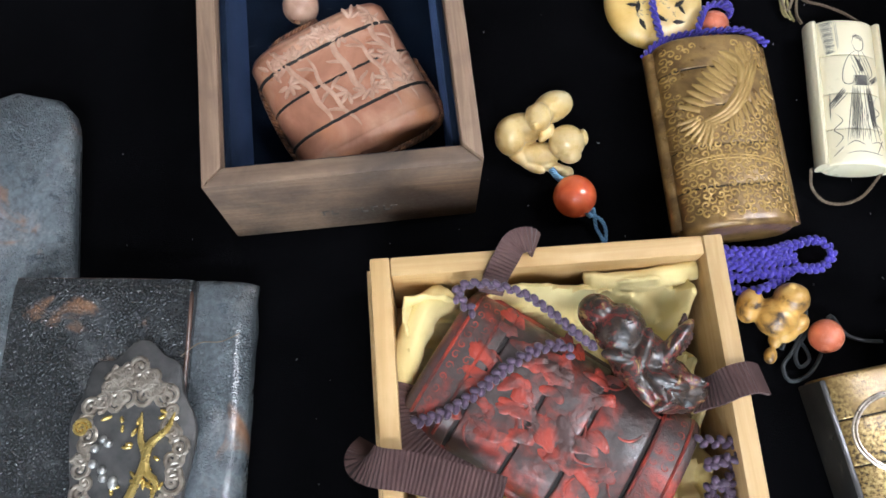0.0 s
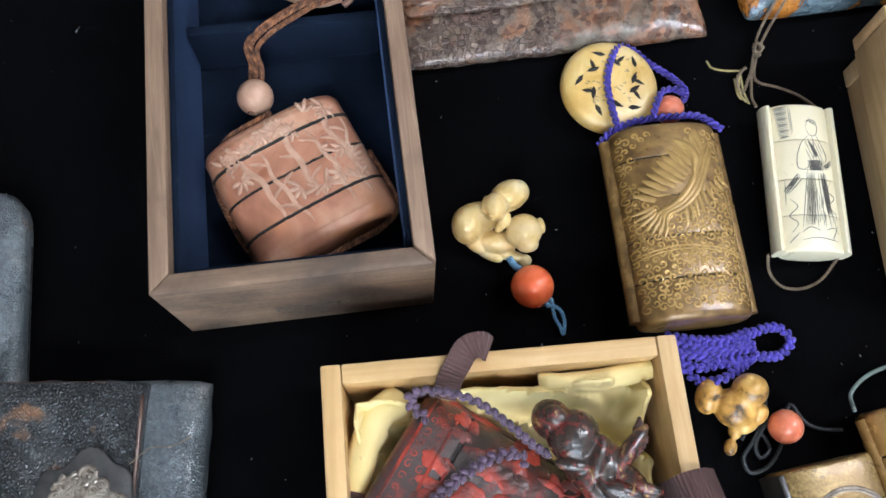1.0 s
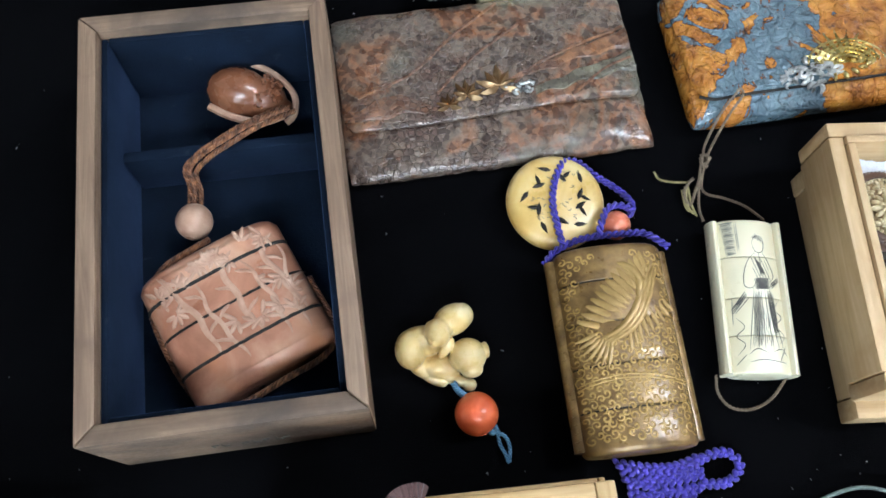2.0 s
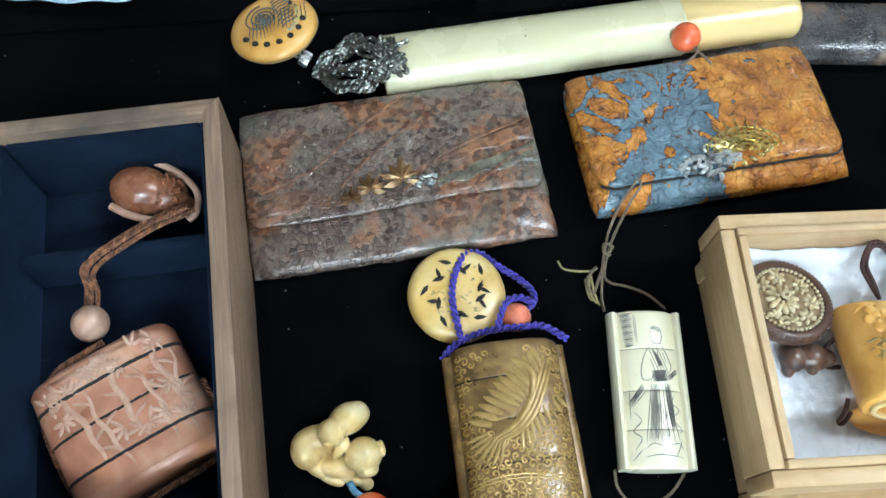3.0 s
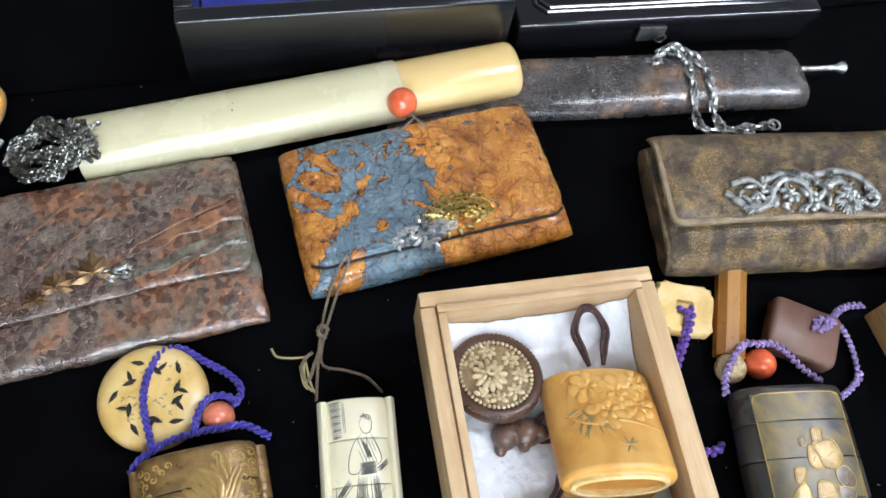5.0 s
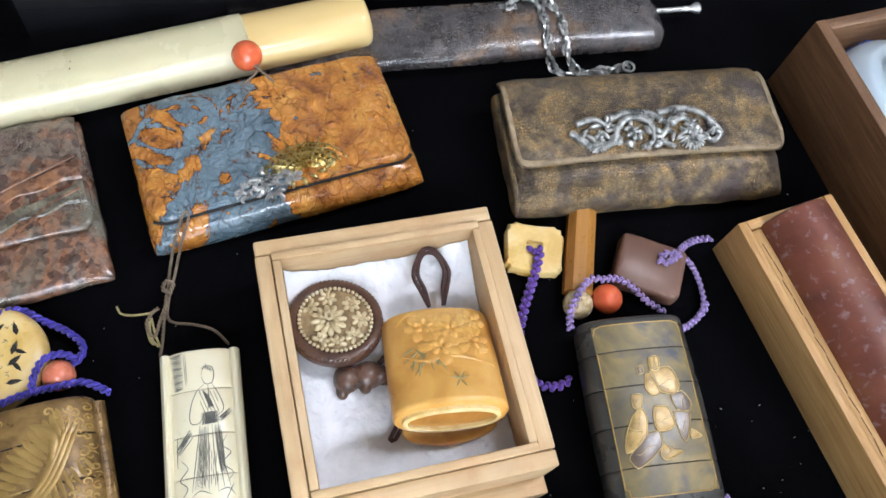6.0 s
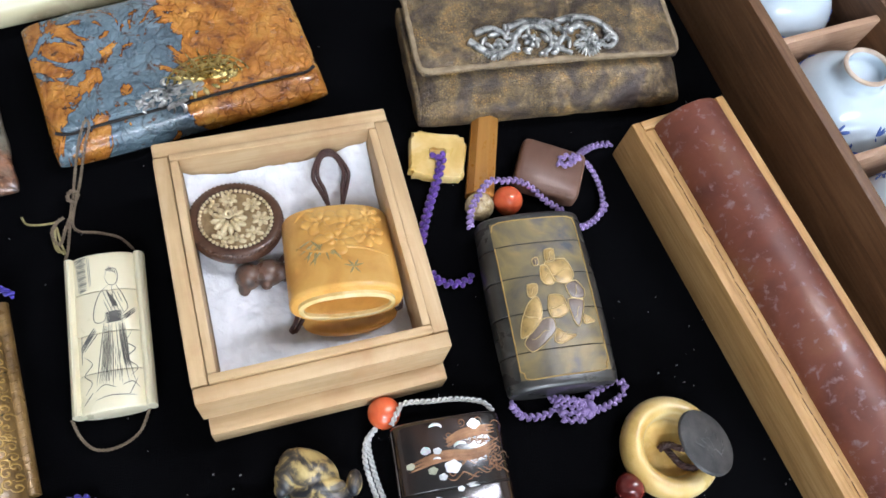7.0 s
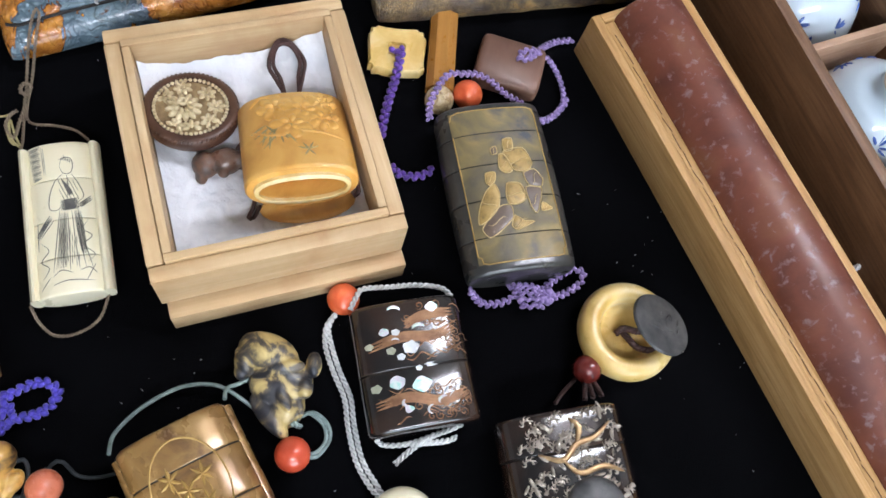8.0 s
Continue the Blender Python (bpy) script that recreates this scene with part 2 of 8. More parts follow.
ivory_inked = surface("dark_stained_ivory", [(0.4, (0.022, 0.022, 0.027)), (0.48, (0.1, 0.08, 0.055)), (0.54, (0.42, 0.31, 0.12)), (0.7, (0.62, 0.48, 0.2))], 115, dist=0.8, rough=(0.3, 0.5), bump=0.3, bscale=300, coat=0.2)
ink = surface("engraved_ink", [(0.3, (0.06, 0.056, 0.05)), (0.7, (0.13, 0.12, 0.1))], 200, rough=(0.6, 0.8), bump=0)
ink_soft = surface("faded_engraved_ink", [(0.3, (0.12, 0.11, 0.09)), (0.7, (0.22, 0.2, 0.16))], 200, rough=(0.6, 0.8), bump=0)
grey_wash = surface("grey_ink_wash", [(0.3, (0.14, 0.135, 0.11)), (0.7, (0.3, 0.28, 0.22))], 300, rough=(0.5, 0.6), bump=0)
boxwood = surface("carved_boxwood", [(0.28, (0.27, 0.105, 0.058)), (0.5, (0.44, 0.2, 0.122)), (0.72, (0.6, 0.36, 0.24))], 55, dist=0.6, rough=(0.26, 0.42), bump=0.5, bscale=260, bdist=0.0006, coat=0.3, spots=((0.5, 0.2, 0.085), 24, 0.5, 0.64))
# paler boxwood; on the relief it puts the missing light contrast into colour
boxwood_light = surface("pale_boxwood", [(0.3, (0.38, 0.2, 0.13)), (0.7, (0.6, 0.4, 0.29))], 160, rough=(0.3, 0.5), bump=0.3, bscale=500, coat=0.15)
nutwood = surface("polished_nut_shell", [(0.3, (0.17, 0.06, 0.028)), (0.7, (0.34, 0.14, 0.07))], 70, dist=0.5, rough=(0.2, 0.35), bump=0.2, bscale=300, coat=0.4)
# near-black for joints and nicks, and for shade drawn under a flap or in holes
groove = surface("dark_joint_and_shade", [(0.3, (0.01, 0.008, 0.007)), (0.7, (0.025, 0.02, 0.016))], 200, rough=(0.7, 0.9), bump=0)
red_lacquer = surface("carved_red_lacquer", [(0.4, (0.06, 0.03, 0.027)), (0.5, (0.13, 0.032, 0.024)), (0.58, (0.3, 0.035, 0.022)), (0.7, (0.4, 0.05, 0.028))], 85, dist=0.8, rough=(0.34, 0.5), bump=0.7, bscale=330, bdist=0.0007, coat=0.2, spots=((0.06, 0.042, 0.038), 55, 0.44, 0.58))
red_relief = surface("worn_red_relief", [(0.4, (0.075, 0.035, 0.03)), (0.5, (0.2, 0.035, 0.025)), (0.6, (0.4, 0.05, 0.028))], 110, dist=0.5, rough=(0.34, 0.46), bump=0.8, bscale=420, bdist=0.0006, coat=0.15)
mottled_lacquer = surface("mottled_lacquer", [(0.38, (0.012, 0.01, 0.01)), (0.47, (0.05, 0.03, 0.02)), (0.52, (0.016, 0.012, 0.012)), (0.57, (0.2, 0.028, 0.02)), (0.61, (0.035, 0.022, 0.016)), (0.66, (0.36, 0.22, 0.08)), (0.74, (0.12, 0.075, 0.035))], 150, dist=2.2, rough=(0.22, 0.4), bump=0.8, bscale=300, bdist=0.0009, coat=0.5)
yellow_cloth = surface("yellow_cotton_cloth", [(0.3, (0.74, 0.59, 0.24)), (0.7, (0.82, 0.69, 0.34))], 30, rough=(0.85, 0.95), bump=0.4, bscale=1800, bdist=0.0003, sheen=0.1)
cotton = surface("white_cotton_wool", [(0.3, (0.74, 0.76, 0.8)), (0.7, (0.84, 0.85, 0.88))], 60, rough=(0.9, 1.0), bump=0.7, bscale=350, bdist=0.001, sheen=0.2)
# ground darkened and relief brightened in colour, for shading the flat light lacks
gold_ground = surface("darkened_gold_lacquer", [(0.3, (0.1, 0.052, 0.015)), (0.5, (0.2, 0.115, 0.036)), (0.72, (0.33, 0.2, 0.068))], 130, dist=0.5, rough=(0.25, 0.42), metal=0.2, bump=0.5, bscale=500, bdist=0.0004, coat=0.35)
gold_relief = surface("raised_gold", [(0.3, (0.38, 0.23, 0.062)), (0.7, (0.54, 0.35, 0.11))], 200, rough=(0.28, 0.42), metal=0.3, bump=0.3, bscale=700, coat=0.2)
gold_dust = surface("sprinkled_gold", [(0.36, (0.05, 0.03, 0.015)), (0.5, (0.34, 0.23, 0.08)), (0.66, (0.56, 0.42, 0.18))], 900, rough=(0.3, 0.45), metal=0.4, bump=0.4, bscale=1200, coat=0.2, spots=((0.22, 0.14, 0.05), 50, 0.5, 0.65))
brass = surface("bright_brass", [(0.3, (0.5, 0.36, 0.12)), (0.7, (0.75, 0.6, 0.26))], 200, rough=(0.18, 0.35), metal=1.0, bump=0.4, bscale=600)
dull_brass = surface("dull_gilt_leaf", [(0.3, (0.28, 0.16, 0.08)), (0.7, (0.55, 0.38, 0.2))], 200, rough=(0.3, 0.45), metal=0.9, bump=0.4, bscale=600)
silver = surface("tarnished_silver", [(0.34, (0.13, 0.13, 0.125)), (0.48, (0.46, 0.455, 0.44)), (0.7, (0.72, 0.71, 0.68))], 260, rough=(0.3, 0.46), metal=0.85, bump=0.4, bscale=600)
dark_metal = surface("dark_patinated_metal", [(0.3, (0.04, 0.041, 0.043)), (0.7, (0.12, 0.115, 0.11))], 150, rough=(0.4, 0.58), metal=0.4, bump=0.4, bscale=500)
chain_metal = surface("steel_chain", [(0.3, (0.12, 0.12, 0.11)), (0.7, (0.34, 0.33, 0.29))], 300, rough=(0.25, 0.4), metal=1.0, bump=0.2, bscale=900)
CRACKLE = ((0.3, (0.24, 0.18, 0.19)), (0.4, (0.55, 0.46, 0.45)), (0.5, (0.9, 0.86, 0.84)), (0.75, (1.05, 1.03, 1.0)))
mould_leather = leather("crackled_brown_leather", [(0.3, (0.125, 0.065, 0.052)), (0.42, (0.165, 0.115, 0.09)), (0.52, (0.19, 0.145, 0.112)), (0.6, (0.29, 0.135, 0.07)), (0.68, (0.185, 0.145, 0.11)), (0.78, (0.115, 0.06, 0.052))], 430, (0.175, 0.125, 0.098), coat=0.5, spots=((0.15, 0.14, 0.105), 24, 0.56, 0.7), rough=(0.18, 0.4), mix=0.75, sharp=0.13, bdist=0.0007, patch=(0.36, 0.58), nscale=42, cell_stops=CRACKLE, warp_by=0.003)
band_leather = leather("red_brown_leather_band", [(0.3, (0.15, 0.08, 0.055)), (0.5, (0.27, 0.14, 0.085)), (0.66, (0.36, 0.17, 0.08))], 400, (0.16, 0.1, 0.075), coat=0.5, rough=(0.2, 0.38), mix=0.8, patch=(0.35, 0.6), nscale=110)
green_leather = leather("olive_leather_band", [(0.3, (0.12, 0.1, 0.075)), (0.6, (0.24, 0.215, 0.15))], 400, (0.13, 0.1, 0.08), coat=0.5, rough=(0.2, 0.38), mix=0.8, patch=(0.35, 0.6), nscale=110)
worn_leather = leather("worn_tan_leather", [(0.38, (0.06, 0.042, 0.032)), (0.46, (0.2, 0.135, 0.06)), (0.53, (0.34, 0.235, 0.105)), (0.64, (0.48, 0.285, 0.09))], 900, (0.11, 0.075, 0.05), coat=0.08, spots=((0.075, 0.055, 0.05), 40, 0.54, 0.66), rough=(0.32, 0.5), sharp=0.25, mix=0.35, bdist=0.0006, patch=(0.45, 0.7), nscale=95)
pale_leather = surface("pale_worn_leather", [(0.3, (0.16, 0.11, 0.06)), (0.7, (0.36, 0.27, 0.16))], 160, dist=0.5, rough=(0.5, 0.7), bump=0.6, bscale=500, bdist=0.0005)
grey_leather = leather("grey_brown_leather", [(0.34, (0.06, 0.054, 0.056)), (0.52, (0.13, 0.112, 0.108)), (0.68, (0.27, 0.165, 0.095))], 700, (0.06, 0.05, 0.045), coat=0.5, rough=(0.2, 0.36), sharp=0.2, mix=0.4, bdist=0.0007, patch=(0.4, 0.65))
black_leather = leather("black_lacquered_leather", [(0.3, (0.03, 0.033, 0.036)), (0.55, (0.06, 0.066, 0.07)), (0.72, (0.1, 0.1, 0.098))], 850, (0.018, 0.02, 0.022), coat=0.7, spots=((0.26, 0.13, 0.065), 40, 0.64, 0.72), rough=(0.16, 0.3), sharp=0.35, mix=0.35, bdist=0.001, patch=(0.55, 0.75))
blue_leather = leather("blue_grey_leather", [(0.3, (0.084, 0.101, 0.112)), (0.55, (0.157, 0.185, 0.202)), (0.72, (0.246, 0.252, 0.252))], 900, (0.06, 0.07, 0.078), coat=0.5, spots=((0.26, 0.14, 0.08), 48, 0.63, 0.72), rough=(0.24, 0.4), sharp=0.3, mix=0.4, bdist=0.0011, patch=(0.3, 0.6))
red_bark = surface("red_brown_lacquered_tube", [(0.3, (0.1, 0.026, 0.016)), (0.55, (0.17, 0.048, 0.026)), (0.75, (0.2, 0.075, 0.035))], 50, dist=0.5, rough=(0.42, 0.58), bump=0.4, bscale=350, coat=0.1, spots=((0.25, 0.165, 0.165), 300, 0.57, 0.7))
porcelain = surface("white_porcelain", [(0.3, (0.56, 0.66, 0.74)), (0.7, (0.62, 0.71, 0.77))], 20, rough=(0.06, 0.12), bump=0.03, bscale=60, coat=0.6)
cobalt = surface("cobalt_brushwork", [(0.3, (0.03, 0.07, 0.32)), (0.7, (0.12, 0.2, 0.5))], 260, rough=(0.1, 0.2), bump=0, coat=0.5)
bisque = surface("bare_foot_clay", [(0.3, (0.46, 0.32, 0.22)), (0.7, (0.66, 0.54, 0.44))], 150, rough=(0.6, 0.8), bump=0.4)
dish_blue = surface("pale_blue_porcelain", [(0.3, (0.5, 0.62, 0.76)), (0.7, (0.58, 0.69, 0.8))], 20, rough=(0.08, 0.15), bump=0.03, bscale=60, coat=0.6)
gilt = surface("gilding", [(0.3, (0.6, 0.42, 0.12)), (0.7, (0.75, 0.56, 0.2))], 200, rough=(0.2, 0.35), metal=0.8, bump=0.1)
mother_of_pearl = surface("mother_of_pearl", [(0.3, (0.3, 0.7, 0.62)), (0.45, (0.75, 0.82, 0.78)), (0.55, (0.72, 0.62, 0.72)), (0.7, (0.55, 0.8, 0.68))], 240, dist=0.6, rough=(0.15, 0.25), metal=0.25, bump=0.1, coat=0.4)
pearl_white = surface("white_shell_inlay", [(0.3, (0.55, 0.6, 0.58)), (0.7, (0.75, 0.72, 0.74))], 240, rough=(0.2, 0.3), metal=0.2, bump=0.1, coat=0.4)
olive_shell = surface("greenish_inlay", [(0.3, (0.3, 0.31, 0.22)), (0.7, (0.45, 0.45, 0.34))], 240, rough=(0.2, 0.3), bump=0.1, coat=0.4)
inro_black = surface("black_brown_lacquer", [(0.42, (0.012, 0.01, 0.01)), (0.62, (0.035, 0.018, 0.012))], 60, dist=0.8, rough=(0.1, 0.2), bump=0.1, bscale=300, coat=0.6)
copper_wash = surface("copper_brown_relief", [(0.3, (0.17, 0.08, 0.04)), (0.7, (0.36, 0.185, 0.09))], 200, rough=(0.3, 0.45), metal=0.4, bump=0.3, bscale=700)
olive_gold = surface("olive_gold_lacquer", [(0.32, (0.06, 0.055, 0.045)), (0.5, (0.15, 0.115, 0.05)), (0.68, (0.28, 0.2, 0.07))], 48, dist=0.6, rough=(0.42, 0.55), metal=0.05, bump=0.25, bscale=300, coat=0.08, spots=((0.055, 0.06, 0.07), 44, 0.56, 0.7))
smoky_lacquer = surface("smoky_black_lacquer", [(0.3, (0.02, 0.02, 0.02)), (0.7, (0.05, 0.048, 0.042))], 80, rough=(0.25, 0.4), bump=0.25, bscale=300, coat=0.4, spots=((0.12, 0.11, 0.09), 160, 0.62, 0.72))
amber_lacquer = surface("amber_gold_lacquer", [(0.3, (0.2, 0.1, 0.03)), (0.55, (0.34, 0.19, 0.06)), (0.75, (0.46, 0.29, 0.11))], 45, dist=0.6, rough=(0.2, 0.35), metal=0.25, bump=0.2, bscale=300, coat=0.5, spots=((0.14, 0.07, 0.03), 60, 0.58, 0.7))
pewter = surface("pewter_relief", [(0.3, (0.2, 0.165, 0.13)), (0.7, (0.5, 0.44, 0.37))], 220, rough=(0.25, 0.4), metal=0.7, bump=0.4, bscale=600)
bamboo = surface("orange_bamboo", [(0.3, (0.3, 0.12, 0.02)), (0.7, (0.46, 0.22, 0.045))], 200, stretch=(1, 0.06, 1), rough=(0.25, 0.4), bump=0.2, bscale=500, bstretch=(1, 0.05, 1), coat=0.4)
brown_stone = surface("brown_polished_wood", [(0.3, (0.12, 0.055, 0.035)), (0.7, (0.21, 0.11, 0.072))], 60, stretch=(1, 0.2, 1), rough=(0.42, 0.55), bump=0.1, bscale=300, coat=0.08, spots=((0.08, 0.035, 0.02), 50, 0.58, 0.66))
brown_ring = surface("dark_brown_horn", [(0.3, (0.05, 0.022, 0.013)), (0.7, (0.1, 0.045, 0.025))], 150, rough=(0.3, 0.45), bump=0.4, bscale=500, coat=0.2)
flower_ivory = surface("grey_ivory_flower", [(0.32, (0.4, 0.3, 0.15)), (0.5, (0.58, 0.47, 0.28)), (0.7, (0.7, 0.6, 0.4))], 240, rough=(0.3, 0.45), bump=0.3, bscale=500)
lint_mat = surface("pale_lint", [(0.3, (0.4, 0.4, 0.4)), (0.7, (0.6, 0.6, 0.6))], 200, rough=(0.9, 1.0), bump=0)
blue_cloth = woven("royal_blue_lining", [(0.3, (0.01, 0.015, 0.2)), (0.7, (0.02, 0.03, 0.32))])


def lacquered_leaf_leather():
    """Orange lacquered leather with a blue-grey field that has leaf-shaped edges."""
    m, t, b = nodes_of("orange_blue_lacquered_leather")
    n1 = noise_tex(t, 48, 4, 1.8, rough=0.6)
    orange = ramp(t, noise_tex(t, 90, 6, 0.5), [(0.3, (0.22, 0.065, 0.012)), (0.5, (0.5, 0.19, 0.026)), (0.72, (0.66, 0.32, 0.055))])
    blue = ramp(t, noise_tex(t, 70, 5), [(0.3, (0.085, 0.125, 0.155)), (0.7, (0.18, 0.25, 0.29))])
    g = t.nodes.new("ShaderNodeSeparateXYZ")
    t.links.new(coords(t), g.inputs[0])
    fall = ramp(t, add_math(t, "MULTIPLY_ADD", g.outputs["X"], 9.0, 0.5), [(0.0, (0.43, 0.43, 0.43)), (0.16, (0.54, 0.54, 0.54)), (0.47, (0.57, 0.57, 0.57)), (0.58, (0.34, 0.34, 0.34)), (1.0, (0.33, 0.33, 0.33))])
    diff = add_math(t, "SUBTRACT", fall, n1)
    mask = ramp(t, diff, [(0.0, (0, 0, 0)), (0.03, (1, 1, 1))])
    wear = ramp(t, noise_tex(t, 140, 6, 0.6), [(0.62, (0, 0, 0)), (0.7, (1, 1, 1))])
    colour = blend(t, mask, orange, blue)
    colour = blend(t, wear, colour, (0.1, 0.045, 0.02))
    v0 = t.nodes.new("ShaderNodeTexVoronoi")
    v0.feature = "DISTANCE_TO_EDGE"
    v0.inputs["Scale"].default_value = 150
    t.links.new(blend(t, 0.02, coords(t), noise_colour(t, 60)), v0.inputs["Vector"])
    vein = ramp(t, v0.outputs["Distance"], [(0.0, (0.25, 0.15, 0.1)), (0.03, (0.8, 0.72, 0.66)), (0.08, (1, 1, 1))])
    colour = blend(t, add_math(t, "MULTIPLY", ramp(t, noise_tex(t, 34, 3), [(0.4, (0.05, 0.05, 0.05)), (0.62, (1, 1, 1))]), 0.6), colour, blend(t, 1.0, colour, vein, "MULTIPLY"))
    rim = ramp(t, diff, [(0.0, (1, 1, 1)), (0.006, (0.25, 0.16, 0.1)), (0.016, (0.3, 0.2, 0.14)), (0.03, (1, 1, 1))])
    colour = blend(t, 1.0, colour, rim, "MULTIPLY")
    t.links.new(colour, b.inputs["Base Color"])
    t.links.new(ramp(t, noise_tex(t, 200, 4), [(0.3, (0.12,) * 3), (0.7, (0.3,) * 3)]), b.inputs["Roughness"])
    b.inputs["Coat Weight"].default_value, b.inputs["Coat Roughness"].default_value = 0.7, 0.14
    e = t.nodes.new("ShaderNodeTexVoronoi")
    e.feature = "DISTANCE_TO_EDGE"
    e.inputs["Scale"].default_value = 150
    t.links.new(blend(t, 0.02, coords(t), noise_colour(t, 60)), e.inputs["Vector"])
    n = bumped(t, b, ramp(t, e.outputs["Distance"], [(0, (0, 0, 0)), (0.06, (0.8, 0.8, 0.8)), (0.3, (1, 1, 1))]), 0.6, 0.0008)
    n2 = add(t, "Bump", Strength=1.0, Distance=0.0026)
    t.links.new(noise_tex(t, 230, 6, 0.8), n2.inputs["Height"])
    t.links.new(n.outputs[0], n2.inputs["Normal"])
    t.links.new(n2.outputs[0], b.inputs["Normal"])
    return m


def add_math(t, kind, a, b, c=None):
    m = t.nodes.new("ShaderNodeMath")
    m.operation = kind
    for k, value in enumerate((a, b, c)):
        if value is None:
            continue
        if isinstance(value, (int, float)):
            m.inputs[k].default_value = value
        else:
            t.links.new(value, m.inputs[k])
    return m.outputs[0]


leaf_leather = lacquered_leaf_leather()
panel_glow = bpy.data.materials.new("panel_glow")
panel_glow.use_nodes = True
_b = panel_glow.node_tree.nodes["Principled BSDF"]
_b.inputs["Emission Color"].default_value = (0.93, 0.935, 1.0, 1)
_b.inputs["Emission Strength"].default_value = PANEL


# ---- mesh tools ----
def finish(name, bm, material, smooth=True):
    bmesh.ops.recalc_face_normals(bm, faces=bm.faces)
    me = bpy.data.meshes.new(name)
    bm.to_mesh(me)
    bm.free()
    me.materials.append(material)
    if smooth:
        me.polygons.foreach_set("use_smooth", [True] * len(me.polygons))
        me.set_sharp_from_angle(angle=radians(42))
    return me


def part(name, bm, material, parent, label="", smooth=True):
    ob = new(name, finish(name, bm, material, smooth))
    ob.parent = parent
    return tagged(ob, label)


def thing(name, label, category, at, group=""):
    ob = new(name)
    ob.empty_display_size = 0.01
    ob.matrix_world = at
    return tagged(ob, label, category, group)


def solo(name, bm, material, label, category, at=None, group="", kind="", smooth=True):
    ob = new(name, finish(name, bm, material, smooth))
    if at is not None:
        ob.matrix_world = at
    return tagged(ob, label, category, group, kind)


strands = []


def strand():
    """A fresh mesh for the next strand of a cord."""
    strands.append(bmesh.new())
    return strands[-1]


def corded(name, material, label, category, group=""):
    """One cord made of the strands gathered so far."""
    centre = sum((v.co for v in strands[0].verts), Vector()) / len(strands[0].verts)
    at = pose(centre.x, centre.y, 0)
    ob = thing(name, label, category, at, group)
    for bm in strands:
        bm.transform(at.inverted())
        part("strand", bm, material, ob)
    strands.clear()
    return ob


def block(bm, c, s, bevel=0.0008, segments=2):
    """A box with rounded edges, centred on c, of size s."""
    r = bmesh.ops.create_cube(bm, size=1.0, matrix=Matrix.LocRotScale(c, None, s))
    if bevel:
        es = list({e for v in r["verts"] for e in v.link_edges})
        bmesh.ops.bevel(bm, geom=es, offset=bevel, segments=segments, profile=0.6, affect="EDGES")
    return bm


def loft(bm, rings, closed=True, caps=True):
    rows = [[bm.verts.new(p) for p in ring] for ring in rings]
    n = len(rows[0])
    for a, b in zip(rows, rows[1:]):
        for k in range(n if closed else n - 1):
            bm.faces.new((a[k], a[(k + 1) % n], b[(k + 1) % n], b[k]))
    if caps and closed:
        bm.faces.new(rows[0][::-1])
        bm.faces.new(rows[-1])
    return rows


def frames_along(pts):
    pts = [Vector(p) for p in pts]
    out, up = [], None
    for k, p in enumerate(pts):
        d = (pts[min(k + 1, len(pts) - 1)] - pts[max(k - 1, 0)])
        d = d.normalized() if d.length > 1e-9 else Vector((1, 0, 0))
        if up is None:
            up = Vector((0, 0, 1)) if abs(d.z) < 0.9 else Vector((1, 0, 0))
        side = d.cross(up)
        side = side.normalized() if side.length > 1e-6 else Vector((1, 0, 0))
        up = side.cross(d).normalized()
        out.append((p, side, up))
    return out


def tube(bm, pts, r, seg=6, flat=1.0, taper=False):
    rings = []
    fr = frames_along(pts)
    for k, (p, s, u) in enumerate(fr):
        a = r
        if taper:
            f = k / (len(fr) - 1)
            a = r * max(0.12, math.sin(math.pi * min(1, max(0, f))) ** 0.5)
        rings.append([p + s * (a * math.cos(q)) + u * (a * flat * math.sin(q)) for q in (2 * math.pi * i / seg for i in range(seg))])
    loft(bm, rings)
    return bm


def smooth_path(ctrl, step=0.0008):
    """Catmull-Rom curve through the control points."""
    c = [Vector(p) for p in ctrl]
    c = [2 * c[0] - c[1]] + c + [2 * c[-1] - c[-2]]
    out = []
    for a, b, d, e in zip(c, c[1:], c[2:], c[3:]):
        n = max(2, int((d - b).length / step))
        for k in range(n):
            t = k / n
            out.append(0.5 * (2 * b + (d - a) * t + (2 * a - 5 * b + 4 * d - e) * t * t + (3 * b - a - 3 * d + e) * t ** 3))
    out.append(c[-2])
    return out


def cord(bm, ctrl, r, strands=3, pitch=0.0045, plain=False):
    """A twisted cord of several strands along a smooth curve."""
    if plain:
        return tube(bm, smooth_path(ctrl, 0.0015), r, 7)
    pts = smooth_path(ctrl, pitch / 8)
    fr = frames_along(pts)
    run = 0.0
    lanes = [[] for _ in range(strands)]
    for k, (p, s, u) in enumerate(fr):
        if k:
            run += (p - fr[k - 1][0]).length
        for j in range(strands):
            q = 2 * math.pi * (run / pitch + j / strands)
            lanes[j].append(p + (s * math.cos(q) + u * math.sin(q)) * (r * 0.6))
    for lane in lanes:
        tube(bm, lane, r * 0.5, 6)
    return bm


